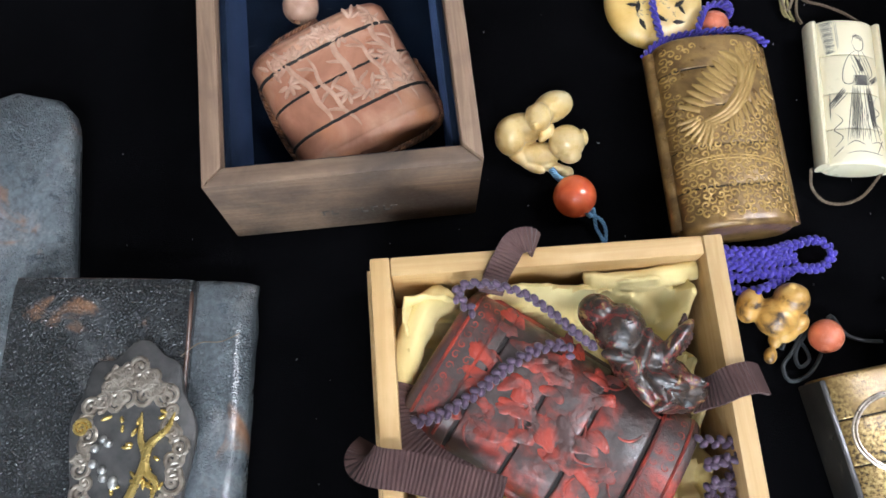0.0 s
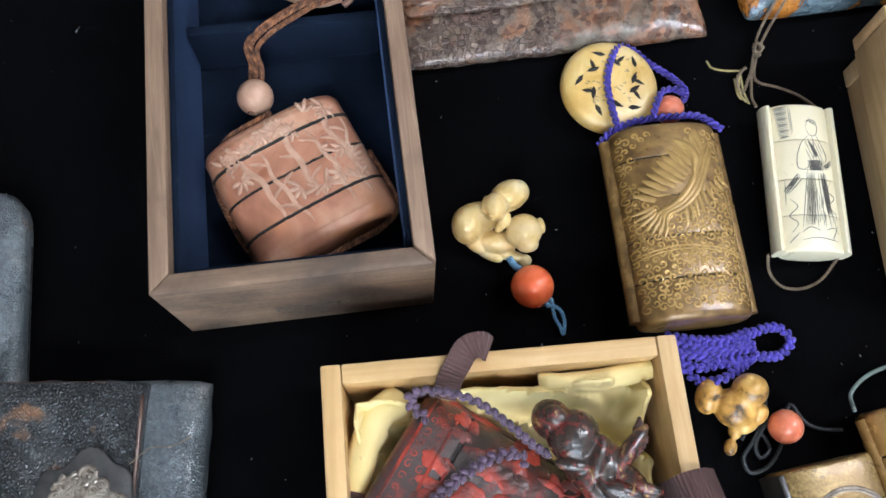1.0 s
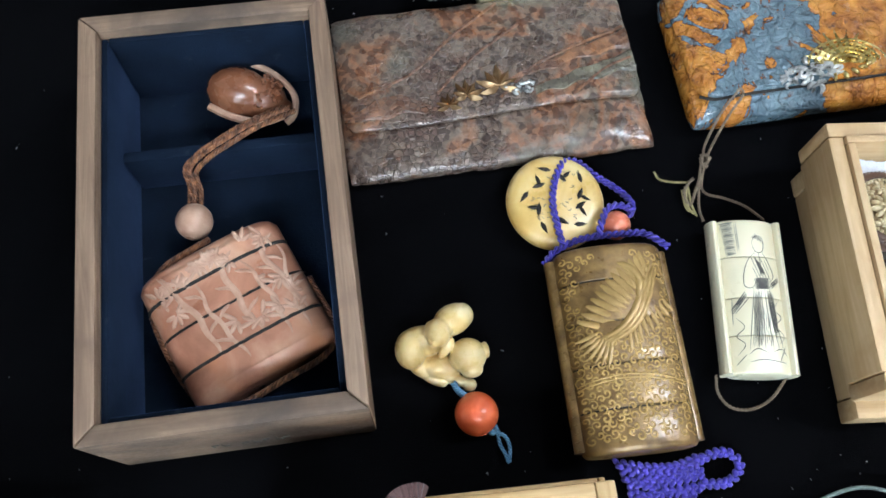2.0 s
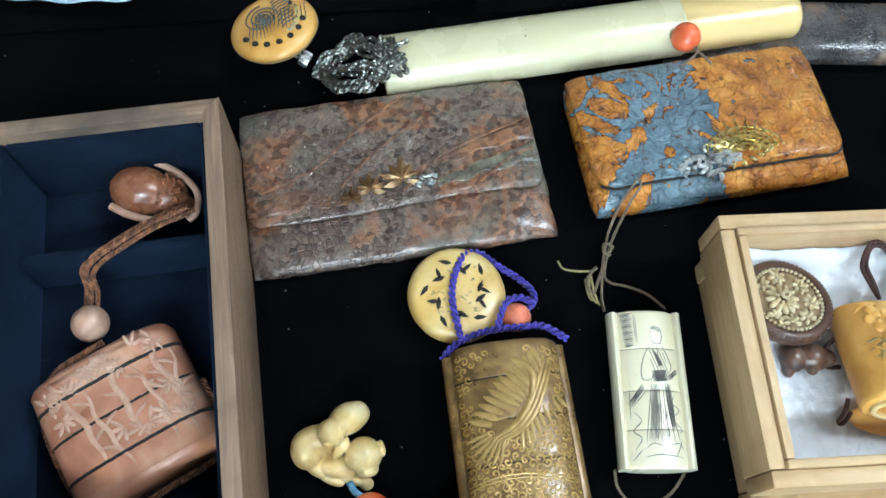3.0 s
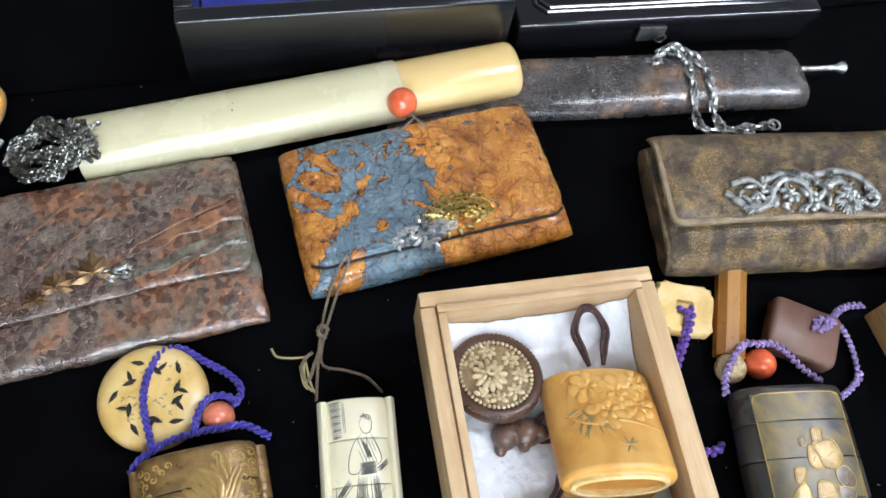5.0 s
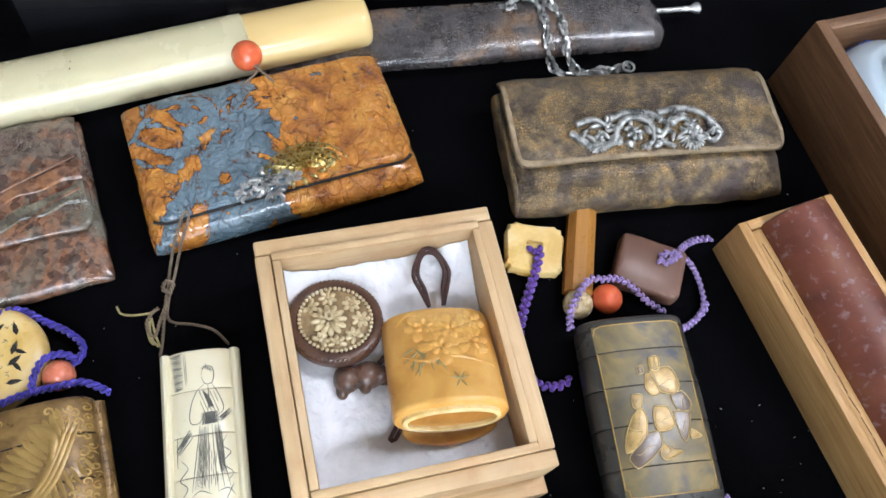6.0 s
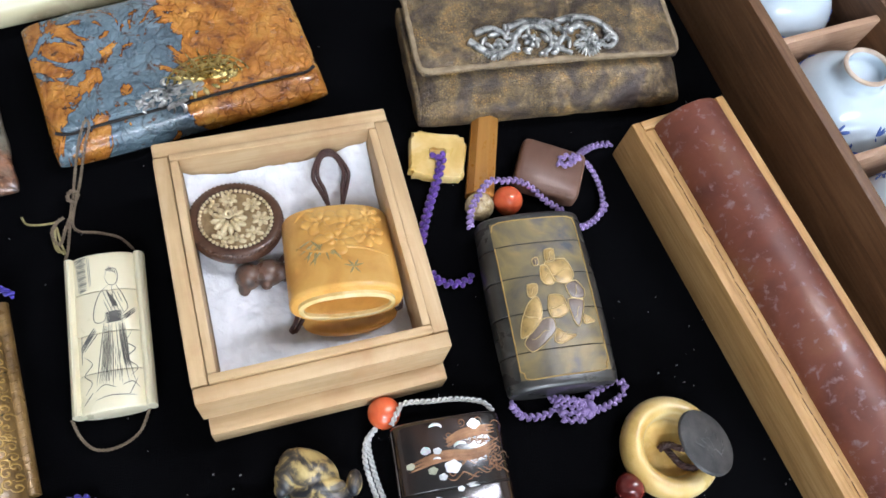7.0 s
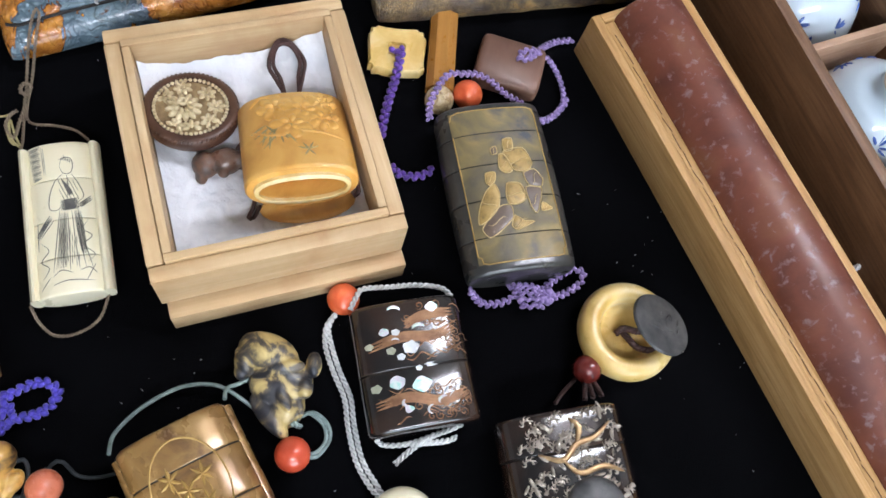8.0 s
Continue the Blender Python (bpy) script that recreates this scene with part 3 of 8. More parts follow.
def braid(bm, ctrl, r, pitch=0.004):
    """A flat braid: rows of paired slanting knots along a curve."""
    pts = smooth_path(ctrl, pitch / 2)
    for k, (p, s, u) in enumerate(frames_along(pts)):
        side = 1 if k % 2 else -1
        d = (pts[min(k + 1, len(pts) - 1)] - pts[max(k - 1, 0)]).normalized()
        knob(bm, p + s * side * r * 0.38, (r * 0.6, pitch * 0.62, r * 0.66), d + s * side * -0.9)
    return bm


def knob(bm, c, radii, along=None, u=8, v=6):
    """A ball stretched to the radii, its y axis turned along a direction."""
    q = Vector(along).to_track_quat("Y", "Z") if along is not None else None
    m = Matrix.LocRotScale(Vector(c), q, Vector(radii))
    rings = []
    for j in range(1, v):
        a = math.pi * j / v
        rings.append([bm.verts.new(m @ Vector((math.sin(a) * math.cos(2 * math.pi * i / u), math.sin(a) * math.sin(2 * math.pi * i / u), math.cos(a)))) for i in range(u)])
    top, low = bm.verts.new(m @ Vector((0, 0, 1))), bm.verts.new(m @ Vector((0, 0, -1)))
    for a, b in zip(rings, rings[1:]):
        for i in range(u):
            bm.faces.new((a[i], b[i], b[(i + 1) % u], a[(i + 1) % u]))
    for i in range(u):
        bm.faces.new((top, rings[0][i], rings[0][(i + 1) % u]))
        bm.faces.new((low, rings[-1][(i + 1) % u], rings[-1][i]))
    return bm


def bead(bm, r, hole=0.22, u=24, v=14):
    """A ball with a bored hole along y."""
    prof = []
    for k in range(v + 1):
        a = math.asin(hole) + (math.pi - 2 * math.asin(hole)) * k / v
        prof.append((r * math.sin(a), r * math.cos(a)))
    prof = [(hole * r, prof[0][1] - r * 0.5)] + prof + [(hole * r, prof[-1][1] + r * 0.5)]
    rings = [[Vector((p * math.cos(q), y, p * math.sin(q))) for q in (2 * math.pi * i / u for i in range(u))] for p, y in prof]
    loft(bm, rings, caps=False)
    return bm


def lathe(bm, profile, seg=40, at=(0, 0, 0), wave=None, caps=True):
    profile = [(max(0.0002, p.x), p.z) for p in smooth_path([(r, 0, z) for r, z in profile], 0.0007)]
    rings = []
    for r, z in profile:
        rings.append([Vector((at[0] + r * math.cos(q) * (wave(q) if wave else 1), at[1] + r * math.sin(q) * (wave(q) if wave else 1), at[2] + z)) for q in (2 * math.pi * i / seg for i in range(seg))])
    loft(bm, rings, caps=caps)
    return bm


def pw(x, p):
    return math.copysign(abs(x) ** p, x)


def section(w, th, n, count=48):
    """Flattened oval across x and z."""
    return [(0.5 * w * pw(math.cos(q), 2 / n), 0.5 * th * pw(math.sin(q), 2 / n)) for q in (2 * math.pi * i / count for i in range(count))]


def top_of(w, th, n, lift=0.0):
    def f(x, y):
        k = min(1.0, abs(2 * x / w))
        return Vector((x, y, 0.5 * th * (1 - k ** n) ** (1 / n) + lift))
    return f


def stroke(bm, pts, r, f, flat=0.6, seg=5, taper=True):
    return tube(bm, [f(x, y) for x, y in pts], r, seg, flat, taper)


def petal(bm, f, x, y, ang, length, width, high):
    """A raised leaf or petal that follows a surface."""
    ca, sa = math.cos(ang), math.sin(ang)
    def at(l, s, h):
        p = f(x + ca * l - sa * s, y + sa * l + ca * s)
        return p + Vector((0, 0, h))
    mid = [at(length * k, 0, high * (0.35 + 0.65 * math.sin(math.pi * k))) for k in (0, 0.3, 0.62, 1)]
    lft = [at(length * k, width * 0.5 * j, -0.0002) for k, j in ((0.05, 0.2), (0.32, 1), (0.65, 0.8), (0.97, 0.05))]
    rgt = [at(length * k, -width * 0.5 * j, -0.0002) for k, j in ((0.05, 0.2), (0.32, 1), (0.65, 0.8), (0.97, 0.05))]
    rows = [[bm.verts.new(p) for p in row] for row in (lft, mid, rgt)]
    for a, b in zip(rows, rows[1:]):
        for k in range(3):
            bm.faces.new((a[k], a[k + 1], b[k + 1], b[k]))
    return bm


def lobe(bm, f, x, y, ang, length, width, high):
    """A rounded petal lying on a surface."""
    c = f(x + 0.5 * length * math.cos(ang), y + 0.5 * length * math.sin(ang))
    return knob(bm, c, (width / 2, length / 2, high), (math.cos(ang), math.sin(ang), 0), 10, 8)


def spiral(x, y, r, turns=1.6, start=0.0, hand=1, n=14):
    return [(x + r * (1 - k / n) * math.cos(start + hand * 2 * math.pi * turns * k / n), y + r * (1 - k / n) * math.sin(start + hand * 2 * math.pi * turns * k / n)) for k in range(n)]


def inro(parent, w, length, th, n, cuts, material, gap=0.00025, joint=groove, round_end=0.003, waist=0.0, names="case"):
    """A flattened case built of stacked tiers along y, with a dark core showing in the joints."""
    bounds = [-length / 2] + [length * (c - 0.5) for c in cuts] + [length / 2]
    for k, (a, b) in enumerate(zip(bounds, bounds[1:])):
        bm = bmesh.new()
        low = round_end if k == 0 else 0.0004
        high = round_end if k == len(bounds) - 2 else 0.0004
        rings = []
        steps = [(a + gap + low * (1 - math.cos(q)), low * (1 - math.sin(q))) for q in (0, math.pi / 8, math.pi / 4, 3 * math.pi / 8, math.pi / 2)]
        steps += [(a + (b - a) * q, 0) for q in (0.35, 0.65)]
        steps += [(b - gap - high * (1 - math.cos(q)), high * (1 - math.sin(q))) for q in (math.pi / 2, 3 * math.pi / 8, math.pi / 4, math.pi / 8, 0)]
        for y, inset in steps:
            bulge = 1 - waist * (2 * y / length) ** 2
            rings.append([Vector((x, y, z)) for x, z in section((w - 2 * inset) * bulge, (th - 2 * inset) * bulge, n)])
        loft(bm, rings)
        part(names, bm, material, parent)
    bm = bmesh.new()
    loft(bm, [[Vector((x, y, z)) for x, z in section(w - 0.0012, th - 0.0012, n)] for y in (-length / 2 + 0.004, length / 2 - 0.004)])
    part("core", bm, joint, parent)


def pillow(w, length, h, p=5.0, q=5.0, nx=56, ny=40, taper=0.0, wrinkle=0.0006, seed=0.0, profile=None, base=0.0, curl=0.0):
    """A soft flat body with rounded rim; profile(v) scales the height from front to back."""
    bm = bmesh.new()
    def at(u, v, top):
        x = 0.5 * w * u * (1 + taper * v) * (1 - 0.012 * v ** 8)
        y = 0.5 * length * v * (1 - 0.016 * u ** 8)
        rim = max(0.0, (1 - abs(u) ** p) * (1 - abs(v) ** q)) ** 0.42
        z = h * (profile(v) if profile else 1)
        nz = wrinkle * (noise.noise((x * 90 + seed, y * 90, 3)) + 0.5 * noise.noise((x * 240 + seed, y * 240, 9)))
        x += wrinkle * 0.8 * noise.noise((seed, y * 110, 5)) * abs(u) ** 4
        y += wrinkle * 0.8 * noise.noise((x * 110, seed, 7)) * abs(v) ** 4
        mid = base + 0.42 * z
        return Vector((x, y, mid + (0.58 * z * rim + nz * rim if top else -0.42 * z * rim ** 0.6)))
    grid = {}
    for top in (True, False):
        for i in range(nx + 1):
            for j in range(ny + 1):
                edge = i in (0, nx) or j in (0, ny)
                if edge and not top:
                    grid[i, j, False] = grid[i, j, True]
                    continue
                u = math.sin(math.pi / 2 * (2 * i / nx - 1))
                v = math.sin(math.pi / 2 * (2 * j / ny - 1))
                grid[i, j, top] = bm.verts.new(at(u, v, top))
    for top in (True, False):
        for i in range(nx):
            for j in range(ny):
                vs = [grid[i, j, top], grid[i + 1, j, top], grid[i + 1, j + 1, top], grid[i, j + 1, top]]
                bm.faces.new(vs if top else vs[::-1])
    return bm


def sheet(w, ys, zf, thick, nx=60, ny=40, corner=0.006, wrinkle=0.0003, seed=0.0, side=None):
    """A leather flap of even thickness: spans ys = (front, back), lies at height zf(x, y)."""
    bm = bmesh.new()
    y0, y1 = ys
    rows = {}
    for layer in (0, 1):
        for i in range(nx + 1):
            for j in range(ny + 1):
                u, f = 2 * i / nx - 1, j / ny
                x = 0.5 * w * u
                edge = max(0.0, abs(x) - (0.5 * w - corner))
                front = y0 + (corner - math.sqrt(max(0.0, corner ** 2 - edge ** 2))) + (side(u) if side else 0)
                y = front + (y1 - front) * f
                z = zf(x, y) + wrinkle * noise.noise((x * 110 + seed, y * 110, 1))
                lip = thick * min(1.0, (min(f * (y1 - y0), 0.5 * w - abs(x)) / 0.0012 + 0.35)) ** 0.5 if layer else 0
                rows[i, j, layer] = bm.verts.new((x, y, z + lip))
    for i in range(nx):
        for j in range(ny):
            a = [rows[i, j, 1], rows[i + 1, j, 1], rows[i + 1, j + 1, 1], rows[i, j + 1, 1]]
            bm.faces.new(a)
            bm.faces.new([rows[i, j, 0], rows[i, j + 1, 0], rows[i + 1, j + 1, 0], rows[i + 1, j, 0]])
    rim = [(i, 0) for i in range(nx + 1)] + [(nx, j) for j in range(1, ny + 1)] + [(i, ny) for i in range(nx - 1, -1, -1)] + [(0, j) for j in range(ny - 1, 0, -1)]
    for a, b in zip(rim, rim[1:] + rim[:1]):
        bm.faces.new((rows[(*a, 0)], rows[(*b, 0)], rows[(*b, 1)], rows[(*a, 1)]))
    return bm


def carved(name, lumps, material, label, category, at, voxel=0.00042, smooth=2, rough=0.0, parent=None):
    """Rounded lumps fused into one carved mesh."""
    bm = bmesh.new()
    for c, radii, along in lumps:
        knob(bm, c, radii, along, 20, 14)
    me = bpy.data.meshes.new(name)
    bm.to_mesh(me)
    bm.free()
    me.materials.append(material)
    ob = new(name, me)
    m = ob.modifiers.new("fuse", "REMESH")
    m.mode, m.voxel_size, m.use_smooth_shade = "VOXEL", voxel, True
    s = ob.modifiers.new("soften", "SMOOTH")
    s.iterations, s.factor = smooth, 0.5
    if parent is not None:
        ob.parent = parent
        return tagged(ob, label)
    ob.matrix_world = at
    return tagged(ob, label, category)


def mitred_board(a, b, c, d, h, bevel=0.0009):
    """A board of height h over the plan a, b, c, d."""
    bm = bmesh.new()
    loft(bm, [[Vector((x, y, z)) for x, y in (a, b, c, d)] for z in (0.0, h)])
    bmesh.ops.recalc_face_normals(bm, faces=bm.faces)
    bmesh.ops.bevel(bm, geom=bm.edges[:], offset=bevel, segments=2, profile=0.6, affect="EDGES")
    return bm


def open_box(parent, w, length, h, t, mat_x, mat_y, floor=0.004, right_extra=0.0, mitred=False):
    """Four boards and a bottom; front and back run the full width."""
    z = h / 2
    bm = block(bmesh.new(), (0, 0, floor / 2 + 0.0004), (w - 2 * t - 0.0002, length - 2 * t - 0.0002, floor), 0.0002)
    part("bottom_board", bm, mat_y, parent)
    if mitred:
        x, y, g = w / 2, length / 2, 0.0001
        for s, name in ((-1, "front_board"), (1, "back_board")):
            part(name, mitred_board((-x + g, s * y), (x - g, s * y), (x - t - g, s * (y - t)), (-x + t + g, s * (y - t)), h), mat_x, parent)
        for s in (-1, 1):
            part("side_board", mitred_board((s * x, -y + g), (s * x, y - g), (s * (x - t), y - t - g), (s * (x - t), -y + t + g), h + (right_extra if s > 0 else 0)), mat_y, parent)
        return
    part("front_board", block(bmesh.new(), (0, -length / 2 + t / 2, z), (w, t, h), 0.0009), mat_x, parent)
    part("back_board", block(bmesh.new(), (0, length / 2 - t / 2, z), (w - 2 * t - 0.0002, t, h - 0.0006), 0.0009), mat_x, parent)
    for s in (-1, 1):
        part("side_board", block(bmesh.new(), (s * (w / 2 - t / 2), t / 2 + 0.0001, z), (t, length - t - 0.0002, h), 0.0009), mat_y, parent)


# ---- the room and the covered table ----
def table_cloth():
    bm = bmesh.new()
    nx, ny = 150, 110
    rows = []
    for i in range(nx + 1):
        col = []
        for j in range(ny + 1):
            x, y = -0.75 + 1.9 * i / nx, -0.55 + 1.5 * j / ny
            col.append(bm.verts.new((x, y, -0.0006 + 0.0005 * noise.noise((x * 14, y * 14, 0)))))
        rows.append(col)
    for a, b in zip(rows, rows[1:]):
        for j in range(ny):
            bm.faces.new((a[j], b[j], b[j + 1], a[j + 1]))
    return solo("table_cloth", bm, velvet, "black velvet cloth spread over the display table", "table cloth", kind="structure")


table_cloth()
# the second cloth, laid over the back of the table, with a folded edge
bm = bmesh.new()
prof = [(0, 0.0002), (-0.0007, 0.001), (0, 0.0019), (0.002, 0.0021), (0.02, 0.0018), (0.5, 0.0016)]
loft(bm, [[Vector((x, y + d, z + 0.0002)) for d, z in prof] for x, y in ((-0.75 + 1.9 * k / 40, 0.2722 + 0.0815 * 1.9 * k / 40) for k in range(41))], closed=False)
solo("back_cloth", bm, velvet, "second black velvet cloth with a folded edge", "table cloth", kind="structure")
bm = block(bmesh.new(), (0.2, 0.2, -0.032), (1.88, 1.48, 0.06), 0.004)
for sx in (-0.68, 1.08):
    for sy in (-0.48, 0.88):
        block(bm, (sx, sy, -0.406), (0.06, 0.06, 0.688), 0.003)
solo("table", bm, aged_x, "plain wooden trestle table under the black cloth", "table", kind="structure")
solo("floor", block(bmesh.new(), (0.2, 0.2, -0.8), (5.4, 5.4, 0.1), 0), floor_mat, "grey carpeted floor", "floor", kind="structure", smooth=False)
solo("ceiling", block(bmesh.new(), (0.2, 0.2, 1.8), (5.4, 5.4, 0.1), 0), plaster, "off-white plaster ceiling", "ceiling", kind="structure", smooth=False)
solo("wall_north", block(bmesh.new(), (0.2, 2.65, 0.5), (5.0, 0.1, 2.5), 0), plaster, "off-white plaster wall", "wall", kind="structure", smooth=False)
solo("wall_east", block(bmesh.new(), (2.75, 0.2, 0.5), (0.1, 5.0, 2.5), 0), plaster, "off-white plaster wall", "wall", kind="structure", smooth=False)
solo("wall_west", block(bmesh.new(), (-2.35, 0.2, 0.5), (0.1, 5.0, 2.5), 0), plaster, "off-white plaster wall", "wall", kind="structure", smooth=False)
bm = bmesh.new()
for c, s in (((0.2, -2.35, -0.25), (5.0, 0.1, 1.0)), ((0.2, -2.35, 1.6), (5.0, 0.1, 0.3)), ((-1.55, -2.35, 0.85), (1.5, 0.1, 1.2)), ((1.95, -2.35, 0.85), (1.5, 0.1, 1.2))):
    block(bm, c, s, 0)
solo("wall_south", bm, plaster, "off-white plaster wall with a window opening", "wall", kind="structure", smooth=False)
def ceiling_light(at):
    ob = thing("ceiling_light", "white twin-tube fluorescent ceiling fixture", "ceiling light", at, "ceiling fixtures")
    bm = block(bmesh.new(), (0, 0, 0.02), (1.3, 0.3, 0.03), 0.004)
    part("housing", bm, plaster, ob)
    for s in (-1, 1):
        bm = bmesh.new()
        tube(bm, [(-0.6 + 0.2 * k, s * 0.075, -0.02) for k in range(7)], 0.02, 12)
        part("fluorescent_tube", bm, panel_glow, ob)
    return ob


first = ceiling_light(pose(1.35, 0.4, 1.71, 0, 0, 8))
copy_thing(first, pose(0.1, -1.25, 1.71, 0, 0, 8))


# ---- dark box with blue lining ----
box = thing("lined_box", "aged brown wooden box lined with navy velvet", "box", pose(-0.0016, 0.1816, 0, 0, 0, 7.6))
W, L, H, T = 0.0859, 0.1485, 0.049, 0.0062
open_box(box, W, L, H, T, aged_x, aged_y, right_extra=0.0015, mitred=True)
iw, il = W - 2 * T, L - 2 * T
part("floor_lining", block(bmesh.new(), (0, 0, 0.0058), (iw - 0.0004, il - 0.0004, 0.0024), 0.0005), navy, box)
for s in (-1, 1):
    part("side_lining", block(bmesh.new(), (s * (iw / 2 - 0.0012), 0, 0.0255), (0.0022, il - 0.0006, 0.037), 0.0006), navy, box)
    part("end_lining", block(bmesh.new(), (0, s * (il / 2 - 0.0012), 0.0255), (iw - 0.0052, 0.0022, 0.037), 0.0006), navy, box)
part("divider", block(bmesh.new(), (0, 0.028, 0.0185), (iw - 0.0054, 0.0042, 0.023), 0.0012), navy, box, "velvet-covered divider")
bm = bmesh.new()
for k, (x, hgt) in enumerate(((-0.012, 0.004), (-0.009, 0.0035), (-0.0025, 0.0015), (0.001, 0.0042), (0.0045, 0.0045), (0.0085, 0.0045), (0.011, 0.003))):
    block(bm, (x + 0.002, -L / 2 - 0.0001, 0.0165), (0.0006, 0.0003, hgt), 0)
    block(bm, (x + 0.003, -L / 2 - 0.0001, 0.0165 + hgt * 0.45 * (-1) ** k), (0.002, 0.0003, 0.0005), 0)
part("ink_marks", bm, ink, box, "faded ink marks")

# carved wooden inro, its bead and nut-shaped toggle
ob = thing("carved_inro", "carved reddish boxwood case with bamboo relief", "inro", pose(0.0038, 0.1505, 0.0192, 3, -3, 30) @ Matrix.Diagonal((1.03, 1.05, 1, 1)))
w, l, th, n = 0.0505, 0.0485, 0.0225, 2.9
inro(ob, w, l, th, n, (0.27, 0.54, 0.78), boxwood, gap=0.00042, round_end=0.0045)
f = top_of(w, th, n, -0.0001)
rnd = random.Random(4)
# stems and leaves take the paler wood, as if lit above their ground
bm = bmesh.new()
for k, (x, lean) in enumerate(((-0.0125, 0.006), (-0.0045, 0.003), (0.0035, 0.007), (0.0115, 0.003), (0.0185, 0.002), (0.0205, -0.001))):
    y0, y1 = (-0.0175, 0.014) if k % 2 else (-0.012, 0.021)
    pts = [(x + lean * (0.5 - q) + 0.0014 * math.sin(4 * q + 2 * k) + 0.0005 * math.sin(17 * q), y0 + (y1 - y0) * q) for q in (i / 22 for i in range(23))]
    stroke(bm, pts, 0.0009 if k % 2 else 0.0012, f, 0.38, 7, True)
    for j in range(3):
        q = 5 + 6 * j
        px, py = pts[q]
        sgn = (-1) ** (j + k)
        stroke(bm, [(px + sgn * 0.0011 * i, py + 0.0009 * i + 0.0005 * math.sin(i)) for i in range(6)], 0.0007, f, 0.7, 6)
part("bamboo_relief", bm, boxwood_light, ob, "bamboo stems in relief, lightened in colour")
for y, r in ((-0.0112, 0.00055), (0.0136, 0.0006), (0.002, 0.00022)):
    bm = bmesh.new()
    over = top_of(w + 0.0002, th, n, 0.0)
    tube(bm, [over(-0.0252 + 0.0504 * k / 60, y + 0.00025 * noise.noise((k * 0.4, y * 900, 1))) for k in range(61)], r, 6, 0.8)
    part("tier_joint", bm, groove, ob, "dark open joint between tiers")
bm = bmesh.new()
for k in range(30):
    x, y = rnd.uniform(-0.02, 0.021), rnd.choice((rnd.uniform(0.013, 0.019), rnd.uniform(-0.012, 0.019)))
    if x < -0.004 and y < 0.006:
        continue
    a0 = rnd.uniform(0, 6.28)
    for j in range(rnd.randint(3, 6)):
        lobe(bm, f, x, y, a0 + 0.75 * j, rnd.uniform(0.003, 0.0058), 0.0016, 0.0006)
part("leaf_relief", bm, boxwood_light, ob, "leaves in relief, lightened in colour")
bm = bmesh.new()
cord(bm, [(-0.0235, 0.022, -0.002), (-0.0255, 0.012, 0), (-0.0262, 0, 0), (-0.0255, -0.012, 0), (-0.0225, -0.022, 0), (-0.012, -0.0262, 0.001), (0.004, -0.0264, 0.002), (0.018, -0.0258, 0.001), (0.0255, -0.02, 0), (0.026, 0.0, 0)], 0.0011)
cord(bm, [(-0.0235, 0.022, -0.001), (-0.014, 0.0262, 0.002), (-0.004, 0.0268, 0.003), (0.003, 0.0275, 0.002)], 0.0011)
part("side_cord", bm, cord_rust, ob, "rust braided cord")
ob = thing("wooden_bead", "round plain boxwood cord bead", "bead", pose(-0.0149, 0.1851, 0.019, 0, 0, -8))
part("ball", bead(bmesh.new(), 0.0066), boxwood_light, ob)
for d, e in ((-0.0021, 0.0), (-0.0001, 0.0012), (0.0019, 0.0)):
    cord(strand(), [(-0.0148 + d, 0.1901 - d * 0.4, 0.0200 + e), (-0.0150 + d, 0.1968 - d * 0.4, 0.0210 + e), (-0.0165 + d, 0.2029 - d * 0.4, 0.0240 + e), (-0.0104 + d, 0.2063 - d * 0.4, 0.0300 + e), (-0.0029 + d, 0.2108 - d * 0.4, 0.0322 + e), (0.0039 + d, 0.2168 - d * 0.4, 0.0310 + e), (0.0112 + d, 0.2236 - d * 0.4, 0.0270 + e), (0.0172 + d, 0.2285 - d * 0.4, 0.0240 + e)], 0.00098)
corded("rust_cord", cord_rust, "rust brown braided cord between bead and toggle", "cord")
ob = thing("nut_toggle", "polished brown gourd-shaped toggle with stalk handles", "netsuke", pose(0.00046, 0.23773, 0.0175, 0, 8, -10.92) @ Matrix.Diagonal((1.2, 1.2, 1.1, 1)))
carved("nut_body", [((-0.003, 0, 0), (0.0105, 0.0082, 0.009), None), ((0.004, 0, 0), (0.008, 0.007, 0.0075), None), ((0.0115, -0.001, 0), (0.0028, 0.0028, 0.0028), None)], nutwood, "", "", None, parent=ob)
bm = bmesh.new()
tube(bm, smooth_path([(-0.0115, 0.0075, 0.002), (-0.004, 0.0098, 0.003), (0.006, 0.0082, 0.003), (0.0135, 0.0035, 0.002), (0.0152, -0.003, 0.001), (0.0135, -0.0062, 0)]), 0.0011, 8)
tube(bm, smooth_path([(-0.0105, -0.0075, 0.001), (-0.003, -0.0095, 0.002), (0.006, -0.0085, 0.001), (0.012, -0.004, 0)]), 0.0013, 8)
part("curled_stalk", bm, boxwood_light, ob, "curled pale stalks")
bm = bmesh.new()
rnd = random.Random(2)
for k in range(60):
    a, b = rnd.uniform(-1.5, 1.5), rnd.uniform(0.0035, 0.0095)
    knob(bm, (b, 0.0078 * math.sin(a) * (1 - (b - 0.004) * 40), 0.0082 * math.cos(a) * (1 - (b - 0.004) * 45)), (0.0007, 0.0007, 0.0006), None, 6, 4)
part("scaly_husk", bm, nutwood, ob)


# ---- pine box with yellow cloth and red lacquer case ----
box = thing("pine_box", "open pale pine box holding a red inro", "box", pose(0.0749, 0.0381, 0, 0, 0, 5.8))
W, L, H, T = 0.1061, 0.100, 0.047, 0.006
open_box(box, W, L, H, T, pine_x, pine_y)
bm = bmesh.new()
